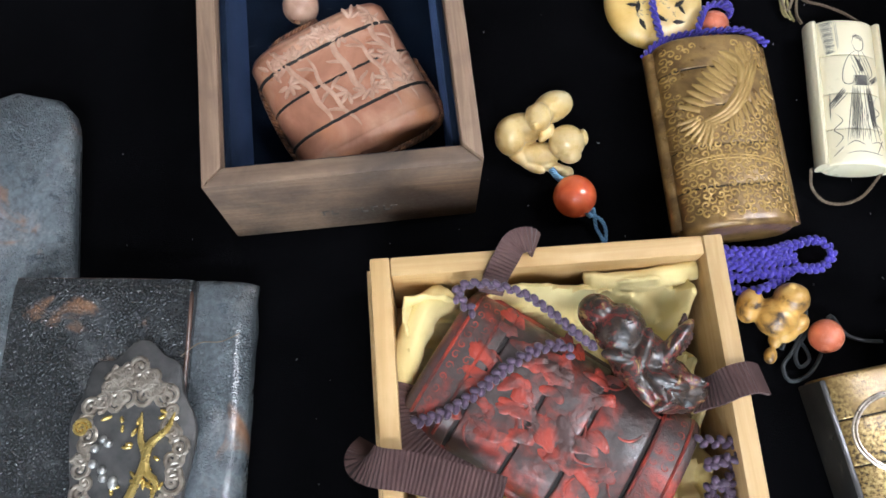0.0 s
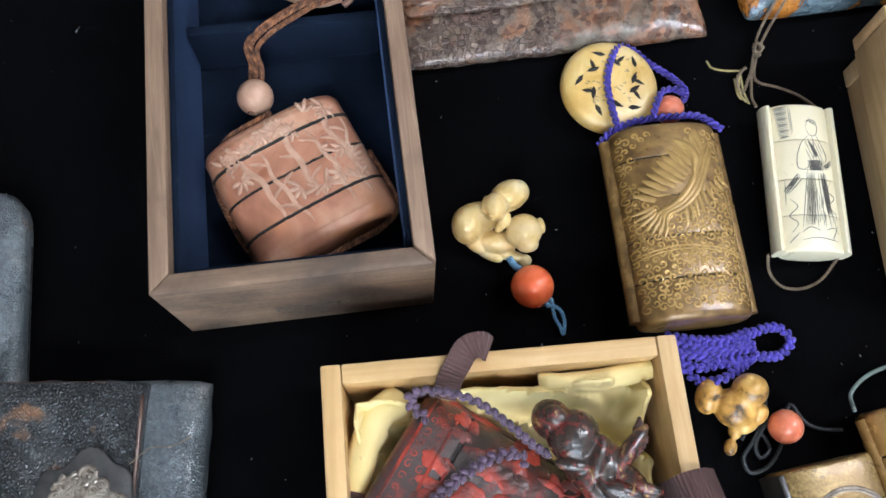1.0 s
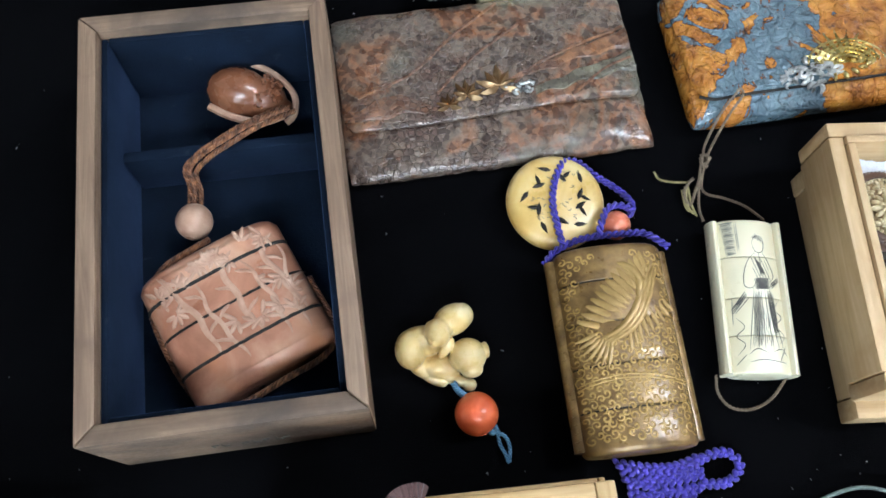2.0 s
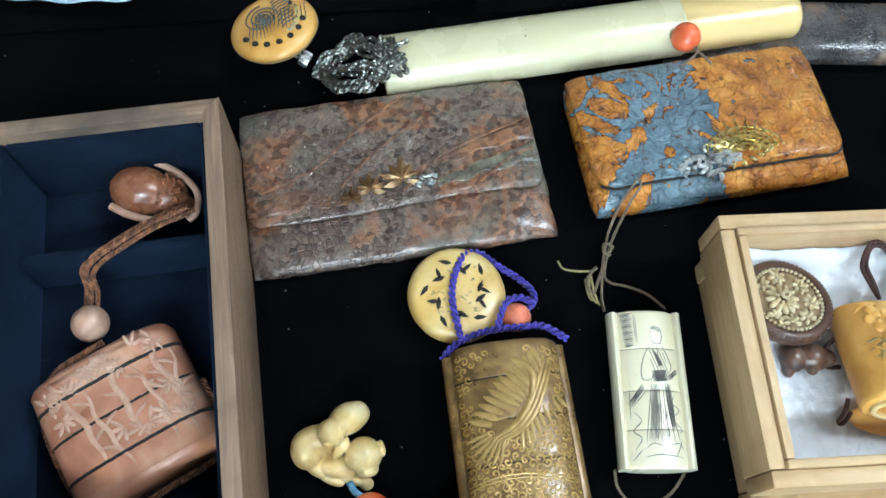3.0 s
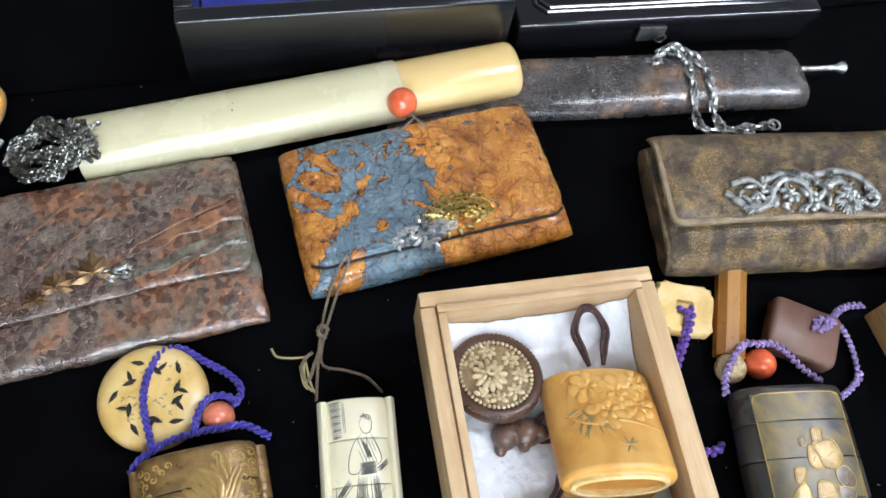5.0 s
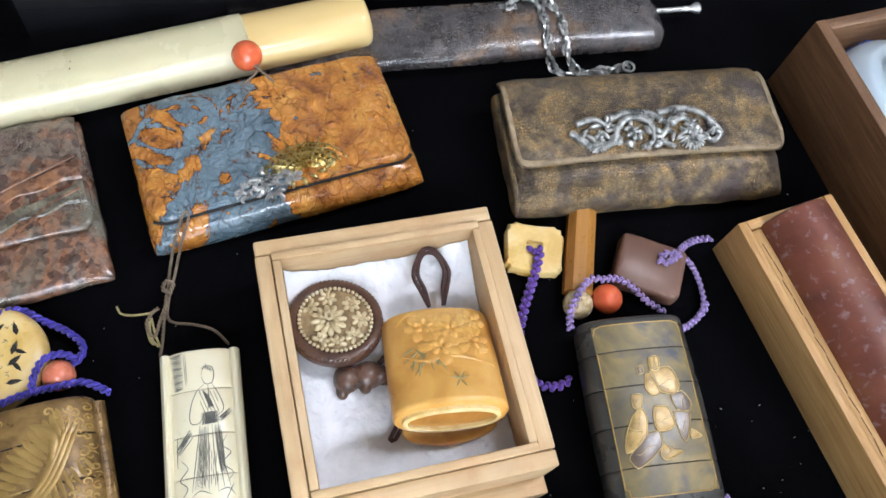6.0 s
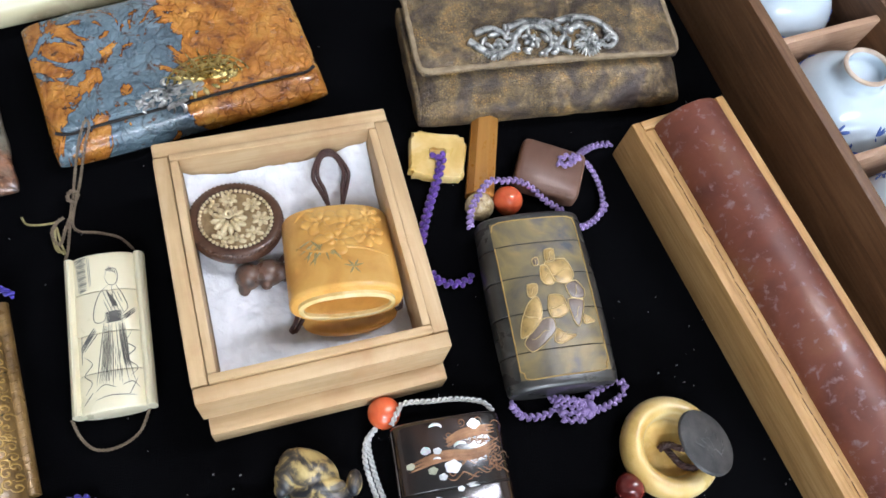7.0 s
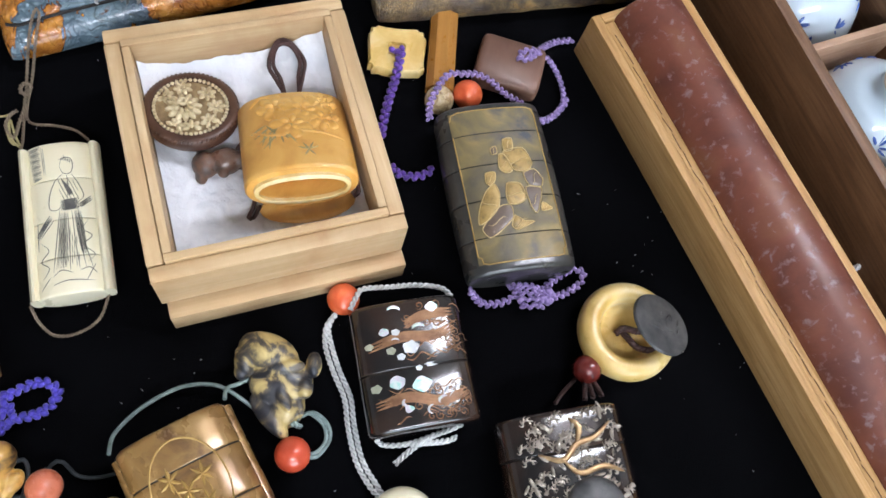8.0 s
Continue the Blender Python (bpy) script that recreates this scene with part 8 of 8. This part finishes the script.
def cup(at, label, seed):
    ob = thing("porcelain_cup", label, "cup", at, "porcelain cups")
    prof = [(0.0258, 0.0), (0.0265, 0.0003), (0.0272, 0.002), (0.0262, 0.012), (0.0232, 0.0205), (0.0168, 0.0265), (0.0105, 0.0292), (0.0101, 0.0335), (0.0092, 0.0338), (0.0084, 0.0336), (0.008, 0.0302), (0.0004, 0.0296)]
    bowl = part("bowl", lathe(bmesh.new(), prof, 56), porcelain, ob)
    part("foot_ring", lathe(bmesh.new(), [(0.0101, 0.0334), (0.0103, 0.0342), (0.0095, 0.0346), (0.0085, 0.0344), (0.0083, 0.0336)], 40, caps=False), bisque, bowl, "unglazed tan foot ring")
    rnd = random.Random(seed)
    bm = bmesh.new()
    def on(a, z):
        for (r0, z0), (r1, z1) in zip(prof[2:7], prof[3:8]):
            if z0 <= z <= z1:
                r = r0 + (r1 - r0) * (z - z0) / (z1 - z0)
                return Vector((r * math.cos(a), r * math.sin(a), z))
        return Vector((0.0272 * math.cos(a), 0.0272 * math.sin(a), z))
    if seed == 1:
        for k in range(60):
            a, z = rnd.uniform(0, 6.28), rnd.uniform(0.008, 0.0195)
            tube(bm, [on(a + 0.05 * j, z + 0.0012 * math.sin(j + k)) for j in range(7)], rnd.uniform(0.0005, 0.001), 5, 1, True)
    else:
        for k in range(15):
            a, z = 2 * math.pi * k / 15 + rnd.uniform(-0.1, 0.1), rnd.choice((0.008, 0.014, 0.0195, 0.022))
            for j in range(5):
                b = rnd.uniform(0, 6.28)
                tube(bm, [on(a + 0.09 * i * math.cos(b), z + 0.0013 * i * math.sin(b)) for i in range(4)], rnd.uniform(0.0005, 0.0009), 5, 1, True)
    part("blue_painting", bm, cobalt, bowl, "cobalt blue brushwork")


CUP = Matrix.Diagonal((1, 1, 1.25, 1))
cup(BJ @ pose(0.0, 0.130, 0.0048, 2, -4, 20) @ CUP, "upturned white porcelain cup with blue landscape band", 1)
cup(BJ @ pose(0.0, 0.0697, 0.0048, -3, 5, 80) @ CUP, "upturned white porcelain cup with blue sprigs", 2)
cup(BJ @ pose(0.0, 0.0098, 0.0048, 0, 2, 200) @ CUP, "upturned white porcelain cup with scattered blue sprigs", 3)
cup(BJ @ pose(0.0, -0.05, 0.0048, 0, 2, 140) @ CUP, "upturned white porcelain cup with blue sprigs", 4)
bm = bmesh.new()
cord(bm, [(0.46627, 0.08184, 0.002), (0.47452, 0.07979, 0.006), (0.48529, 0.08084, 0.012), (0.49891, 0.08453, 0.022)], 0.0013, 3, 0.004)
solo("white_cord", bm, cord_white, "white cord hanging against the brown box", "cord")

# ---- black inro with shell inlay ----
ob = thing("shell_inro", "black lacquer case with mother-of-pearl inlay", "inro", pose(0.2958, 0.0815, 0.0096, 0, 0, -3.2) @ Matrix.Diagonal((0.985, 0.955, 1, 1)), "inro cases")
w, l, th, n = 0.0405, 0.0485, 0.0182, 3.2
inro(ob, w, l, th, n, (0.46,), inro_black, round_end=0.0022)
f = top_of(w, th, n, 0.00004)
bm = bmesh.new()
rnd = random.Random(23)
for k in range(44):
    x, y = rnd.uniform(-0.004, 0.017), rnd.uniform(0.0, 0.02)
    if k > 28:
        x, y = rnd.uniform(-0.016, 0.012), rnd.uniform(-0.021, -0.009)
    stroke(bm, [(x + 0.0011 * j, y + 0.0011 * math.sin(j * 0.9 + k * 0.5)) for j in range(6)], 0.00024, f, 0.7, 4)
for k in range(60):
    stroke(bm, spiral(rnd.uniform(-0.002, 0.0165), rnd.choice((rnd.uniform(0.001, 0.021), rnd.uniform(-0.021, -0.01))), 0.0018, 1.5, k, 1, 12), 0.00022, f, 0.7, 4)
part("wave_engraving", bm, copper_wash, ob, "fine copper-gold wave lines")
bm = bmesh.new()
for pts in ([(-0.016, 0.006), (-0.004, 0.0085), (0.008, 0.0075), (0.0165, 0.0105)], [(-0.0165, -0.015), (-0.005, -0.0135), (0.006, -0.0165), (0.0165, -0.0145)], [(-0.002, 0.013), (0.006, 0.0155), (0.0165, 0.0158)]):
    for d in (0, 0.0012, 0.0024):
        stroke(bm, [(p.x, p.y + d) for p in smooth_path([(x, y, 0) for x, y in pts], 0.001)], 0.0008, f, 0.15, 6)
part("brown_lacquer_stream", bm, copper_wash, ob, "brown lacquer stream bands")


def inlay(bm, x, y, r, lobes, k):
    pts = [f(x + r * (1 + 0.11 * math.sin(lobes * q + k)) * math.cos(q), y + 0.8 * r * (1 + 0.11 * math.cos(lobes * q)) * math.sin(q)) + Vector((0, 0, 0.00025)) for q in (2 * math.pi * i / 20 for i in range(20))]
    loft(bm, [[p - Vector((0, 0, 0.0004)) for p in pts], pts])


bm = bmesh.new()
for x, y, r in ((-0.008, -0.0065, 0.0029), (0.0005, -0.0085, 0.0034), (0.009, 0.0195, 0.0022), (-0.0095, 0.0125, 0.0018), (-0.0055, -0.0165, 0.0016)):
    inlay(bm, x, y, r, 4 if r > 0.002 else 3, x * 900)
for x, y, r, a in ((-0.005, 0.0198, 0.0024, 0), (0.003, 0.012, 0.0023, 0.3), (-0.0055, -0.014, 0.0018, 2), (0.0075, -0.0155, 0.0022, 1.0)):
    stroke(bm, [(x + r * math.cos(q), y + 0.7 * r * math.sin(q)) for q in (a + 0.3 * k for k in range(10))], 0.0006, f, 0.5, 6)
part("green_shell", bm, mother_of_pearl, ob, "iridescent green shell inlay")
bm = bmesh.new()
for x, y, r in ((-0.001, 0.0055, 0.0029), (-0.005, 0.0025, 0.0015), (-0.0055, 0.0118, 0.0015), (0.0005, -0.0025, 0.0012)):
    inlay(bm, x, y, r, 5, 1)
for x, y, a in ((0.0075, -0.0135, 0.9), (0.009, -0.0145, 0.7), (0.0025, -0.0015, 0.1), (0.0032, -0.0022, 0.0), (0.0095, -0.0125, 0.4)):
    petal(bm, f, x, y, a, 0.0042, 0.0012, 0.0003)
for x, y, r, a in ((-0.0062, 0.0085, 0.0015, 0), (0.0035, -0.018, 0.0025, 1.5)):
    stroke(bm, [(x + r * math.cos(q), y + 0.7 * r * math.sin(q)) for q in (a + 0.3 * k for k in range(10))], 0.00045, f, 0.5, 6)
part("white_shell", bm, pearl_white, ob, "white shell inlay")
bm = bmesh.new()
for x, y, r in ((-0.0082, 0.0052, 0.0017), (-0.0155, 0.008, 0.0015), (-0.0155, -0.0075, 0.0019)):
    inlay(bm, x, y, r, 5, 1)
part("olive_shell", bm, olive_shell, ob, "olive shell inlay")
ob = thing("cord_bead", "glossy orange-red coral bead", "bead", pose(0.2772, 0.11195, 0.0072, 0, 0, 59.45), "cord beads")
part("ball", bead(bmesh.new(), 0.006), coral, ob)
cord(strand(), [(0.2783, 0.10631, 0.012), (0.28127, 0.11019, 0.0125), (0.28434, 0.11298, 0.0115), (0.29377, 0.11206, 0.0105), (0.30466, 0.11069, 0.0102), (0.31301, 0.10766, 0.0105), (0.31591, 0.10388, 0.0102)], 0.001, 2, 0.0042)
for d in (0, 0.0022):
    cord(strand(), [(0.27426, 0.10811, 0.006), (0.26938 + d * 0.4, 0.10414, 0.002), (0.26761 + d, 0.09719, 0.0015), (0.2684 + d, 0.08763, 0.0015), (0.27021 + d, 0.07718, 0.0015), (0.26928 + d, 0.06706, 0.0015), (0.26949 + d, 0.05467, 0.0015), (0.27265 + d, 0.04455, 0.0015), (0.27737, 0.03654, 0.003)], 0.001, 2, 0.0042)
cord(strand(), [(0.27701, 0.06077, 0.009), (0.27954, 0.05775, 0.006), (0.28794, 0.05614, 0.005), (0.29783, 0.05681, 0.005), (0.3077, 0.05807, 0.0055), (0.31474, 0.06134, 0.009)], 0.001, 2, 0.0042)
cord(strand(), [(0.29779, 0.05672, 0.0062), (0.29191, 0.05523, 0.004), (0.28501, 0.05213, 0.002), (0.28254, 0.05088, 0.0015)], 0.0011, 2, 0.0042)
cord(strand(), [(0.29085, 0.05545, 0.006), (0.29683, 0.05462, 0.004), (0.30329, 0.05411, 0.002), (0.30626, 0.05485, 0.0015)], 0.0011, 2, 0.0042)
corded("white_cord", cord_white, "white twisted cord round the shell case", "cord")
ob = thing("disc_toggle", "small pale ivory disc toggle", "netsuke", pose(0.28012, 0.03113, 0.0048, 0, 0, 0.17))
part("disc", lathe(bmesh.new(), [(0.0005, -0.0045), (0.009, -0.0045), (0.0115, -0.002), (0.0118, 0.001), (0.0098, 0.0035), (0.0005, 0.0045)], 48), ivory, ob)

# ---- stained animal netsuke, red bead and amber inro ----
lumps = [((-0.0036, 0.0118, 0.0075), (0.0072, 0.0112, 0.0082), (1, -0.42, 0)), ((-0.0112, 0.0095, 0.0068), (0.0042, 0.006, 0.0062), None), ((-0.0105, 0.0172, 0.009), (0.0018, 0.0018, 0.0016), None), ((0.001, 0.002, 0.0062), (0.0112, 0.0088, 0.0066), None), ((0.0028, -0.006, 0.005), (0.0068, 0.0078, 0.005), None),
         ((0.0027, 0.0064, 0.0122), (0.0026, 0.0066, 0.0024), (1, 0.05, 0)), ((0.0122, 0.0078, 0.0085), (0.0028, 0.0046, 0.0036), None), ((0.0092, -0.0006, 0.0092), (0.003, 0.0038, 0.0034), None), ((0.0016, -0.003, 0.0102), (0.0024, 0.0064, 0.0024), (0.5, -1, 0)), ((-0.0027, -0.0098, 0.0062), (0.0034, 0.0098, 0.0036), (0.65, -0.76, 0)),
         ((-0.0126, 0.0055, 0.0075), (0.0026, 0.003, 0.003), None), ((-0.013, 0.012, 0.0085), (0.0022, 0.0022, 0.0022), None), ((0.0072, -0.0062, 0.0078), (0.0016, 0.0042, 0.0016), (0.35, -1, 0))]
carved("animal_toggle", lumps, ivory_inked, "carved ivory animal with dark stained folds", "netsuke", pose(0.2482, 0.0853, 0.0004, 0, 0, -13), voxel=0.00036, smooth=1)
ob = thing("cord_bead", "glossy red coral bead on grey cord", "bead", pose(0.24864, 0.06198, 0.0066, 0, 0, 39.64), "cord beads")
part("ball", bead(bmesh.new(), 0.0062), coral_red, ob)
cord(strand(), [(0.19194, 0.07534, 0.012), (0.1936, 0.0819, 0.0082), (0.20214, 0.08871, 0.006), (0.21384, 0.09274, 0.006), (0.22276, 0.09273, 0.006), (0.22962, 0.08995, 0.007), (0.23554, 0.08445, 0.006), (0.24096, 0.07787, 0.005)], 0.0007, plain=True)
cord(strand(), [(0.2303, 0.0845, 0.0125), (0.23142, 0.08837, 0.0105), (0.23449, 0.08923, 0.0085), (0.23957, 0.09074, 0.006)], 0.0007, plain=True)
for d in (0, 0.0014):
    cord(strand(), [(0.25308, 0.07367, 0.006), (0.25695 + d, 0.07468, 0.004), (0.2611 + d, 0.07, 0.002), (0.26074 + d, 0.06437, 0.0016), (0.25629, 0.06099 - d, 0.003), (0.25193, 0.06143, 0.006)], 0.0007, plain=True)
for k in range(8):
    a = 0.8 * k
    knob(strands[-1], (0.2517 + 0.001 * math.cos(a), 0.0706 + 0.0006 * k * 0.6, 0.0072 + 0.001 * math.sin(a)), (0.0013, 0.0009, 0.0009), (math.sin(a), math.cos(a), 0.3))
corded("grey_cord", cord_grey, "thin grey-green cord looped on the velvet", "cord")
ob = thing("amber_inro", "amber gold lacquer case with flower medallion", "inro", pose(0.2194, 0.0493, 0.0108, 0, 0, 15) @ Matrix.Diagonal((0.88, 1, 1, 1)), "inro cases")
w, l, th, n = 0.0425, 0.062, 0.0208, 2.7
inro(ob, w, l, th, n, (0.25, 0.5, 0.76), amber_lacquer, round_end=0.0022)
for s in (-1, 1):
    part("cord_channel", tube(bmesh.new(), [(s * 0.0205, -0.029 + 0.058 * k / 4, 0) for k in range(5)], 0.0028, 10), amber_lacquer, ob)
f = top_of(w, th, n, 0.0)
bm = bmesh.new()
stroke(bm, [(-0.001 + 0.0135 * math.cos(q), 0.009 + 0.0165 * math.sin(q)) for q in (0.1 * k for k in range(64))], 0.0004, f, 0.7, 5, False)
for cx, cy in ((-0.006, 0.004), (-0.002, 0.0085), (0.003, 0.003), (0.0045, 0.0115), (-0.0065, 0.014)):
    for k in range(6):
        petal(bm, f, cx, cy, math.radians(60 * k + 700 * cx * 100), 0.0045, 0.0018, 0.0005)
    stroke(bm, [(cx, cy), (cx + 0.001, cy - 0.005), (cx * 0.6, -0.006)], 0.0003, f, 0.7, 4)
for k in range(22):
    a = math.radians(60 + 3 * k)
    stroke(bm, [(0.002 + 0.0012 * j * math.cos(a) + 0.0002 * k, -0.004 + 0.0022 * j * math.sin(a)) for j in range(5)], 0.00022, f, 0.7, 4)
part("flower_medallion", bm, gold_relief, ob, "raised gold flowers and reeds")

# ---- ring toggle with metal disc, dark bead and pewter-relief inro ----
ob = thing("ring_toggle", "yellow ivory bowl toggle with dark metal disc", "netsuke", pose(0.379, 0.0767, 0.0005, 0, 0, 0))
part("bowl", lathe(bmesh.new(), [(0.0005, 0.0), (0.012, 0.0), (0.0175, 0.003), (0.0192, 0.0072), (0.0182, 0.0112), (0.0155, 0.0132), (0.0125, 0.0125), (0.011, 0.0095), (0.0098, 0.006), (0.0005, 0.0052)], 60), ivory_old, ob)
bm = bmesh.new()
lathe(bm, [(0.0005, -0.0006), (0.0115, -0.0007), (0.0126, -0.0002), (0.0124, 0.0004), (0.0108, 0.0008), (0.0005, 0.0013)], 48)
rnd = random.Random(29)
for k in range(14):
    petal(bm, lambda x, y: Vector((x, y, 0.0009)), rnd.uniform(-0.005, 0.007), rnd.uniform(-0.006, 0.003), rnd.uniform(0, 6.28), 0.004, 0.0012, 0.0005)
disc = part("metal_disc", bm, dark_metal, ob, "dark engraved metal disc")
disc.matrix_local = pose(0.0098, -0.0018, 0.0172, -8, 24, 0)
bm = bmesh.new()
cord(bm, [(-0.002, 0.002, 0.006), (-0.0005, -0.003, 0.0085), (0.0015, -0.007, 0.009), (0.006, -0.0095, 0.0105), (0.009, -0.0085, 0.0125)], 0.0013, 3, 0.0036)
cord(bm, [(-0.0035, 0.0005, 0.006), (-0.001, 0.0012, 0.0085), (0.0025, -0.0015, 0.0115), (0.0055, -0.002, 0.014)], 0.0013, 3, 0.0036)
part("knotted_cord", bm, cord_brown, ob, "dark knotted cord")
ob = thing("cord_bead", "dark red agate bead", "bead", pose(0.35981, 0.06657, 0.0062, 0, 0, -30.89), "cord beads")
part("ball", bead(bmesh.new(), 0.0056), agate, ob)
for d in (-0.002, 0, 0.0022):
    cord(strand(), [(0.35977 + d * 0.3, 0.06488, 0.0062), (0.35905 + d, 0.06045, 0.006), (0.35771 + d * 1.6, 0.05572, 0.009)], 0.001, 3, 0.0034)
cord(strand(), [(0.35507, 0.06418, 0.003), (0.34908, 0.06071, 0.003), (0.34455, 0.05741, 0.0045)], 0.0008, 3, 0.0034)
cord(strand(), [(0.3636, 0.07003, 0.0055), (0.36761, 0.07261, 0.0045)], 0.001, 3, 0.0034)
corded("brown_cord", cord_brown, "dark brown cord between bead and case", "cord")
ob = thing("relief_inro", "dark case with pewter pine tree relief", "inro", pose(0.3381, 0.0236, 0.0118, 0, 0, -4.5), "inro cases")
w, l, th, n = 0.0455, 0.0605, 0.0225, 2.9
inro(ob, w, l, th, n, (0.25, 0.5, 0.76), inro_black, round_end=0.002)
f = top_of(w, th, n, 0.0)
rnd = random.Random(31)
bm = bmesh.new()
for pts in ([(-0.012, 0.016), (-0.004, 0.013), (0.002, 0.0175), (0.009, 0.019), (0.016, 0.0235)], [(-0.004, 0.013), (0.001, 0.008), (0.01, 0.009), (0.0175, 0.006)], [(0.002, 0.0175), (0.004, 0.023), (0.001, 0.0265)]):
    tube(bm, [f(p.x, p.y) + Vector((0, 0, 0.0004)) for p in smooth_path([(x, y, 0) for x, y in pts], 0.0012)], 0.0011, 8, 0.8, True)
part("branch_relief", bm, dull_brass, ob, "gilt branch relief")
bm = bmesh.new()
for k in range(64):
    cx, cy = rnd.uniform(-0.017, 0.018), rnd.uniform(-0.008, 0.0275)
    for j in range(5):
        a = math.pi * j / 4
        stroke(bm, spiral(cx + 0.0016 * math.cos(a), cy + 0.0016 * math.sin(a), 0.0009, 1.1, a, 1, 8), 0.00036, f, 1, 5)
for k in range(16):
    stroke(bm, [(rnd.uniform(-0.015, 0.017) + 0.0012 * j, -0.006 + rnd.uniform(-0.004, 0.004) + 0.001 * math.sin(j)) for j in range(5)], 0.0005, f, 1, 5)
for k in range(110):
    x, y = rnd.uniform(-0.017, 0.019), rnd.uniform(-0.027, 0.027)
    lobe(bm, f, x, y, rnd.uniform(0, 6.28), rnd.uniform(0.002, 0.0048), rnd.uniform(0.0009, 0.0018), 0.0006)
part("foliage_relief", bm, pewter, ob, "pewter foliage relief")
bm = bmesh.new()
lathe(bm, [(0.0105, 0), (0.0098, 0.0016), (0.006, 0.0028), (0.0003, 0.0032)], 32, f(0.004, -0.004))
part("boss", bm, dark_metal, ob, "dark domed boss")

# ---- lint on the velvet ----
bm = bmesh.new()
rnd = random.Random(37)
for k in range(260):
    x, y = rnd.uniform(-0.13, 0.46), rnd.uniform(0.0, 0.38)
    if k < 60:
        x, y = rnd.choice(((0.207, 0.118), (0.39, 0.14), (0.05, 0.095), (0.3, 0.24), (0.4, 0.06))) [0] + rnd.gauss(0, 0.012), rnd.gauss(0.1, 0.03)
    s = rnd.uniform(0.00008, 0.00026)
    tube(bm, [(x, y, 0.0004), (x + s * 2 * rnd.uniform(-1, 1), y + s * 2 * rnd.uniform(-1, 1), 0.0006), (x + s * 3 * rnd.uniform(-1, 1), y + s * 3 * rnd.uniform(-1, 1), 0.0004)], s * 0.6, 4)
solo("lint", bm, lint_mat, "pale specks of lint scattered on black velvet", "lint", kind="stuff")
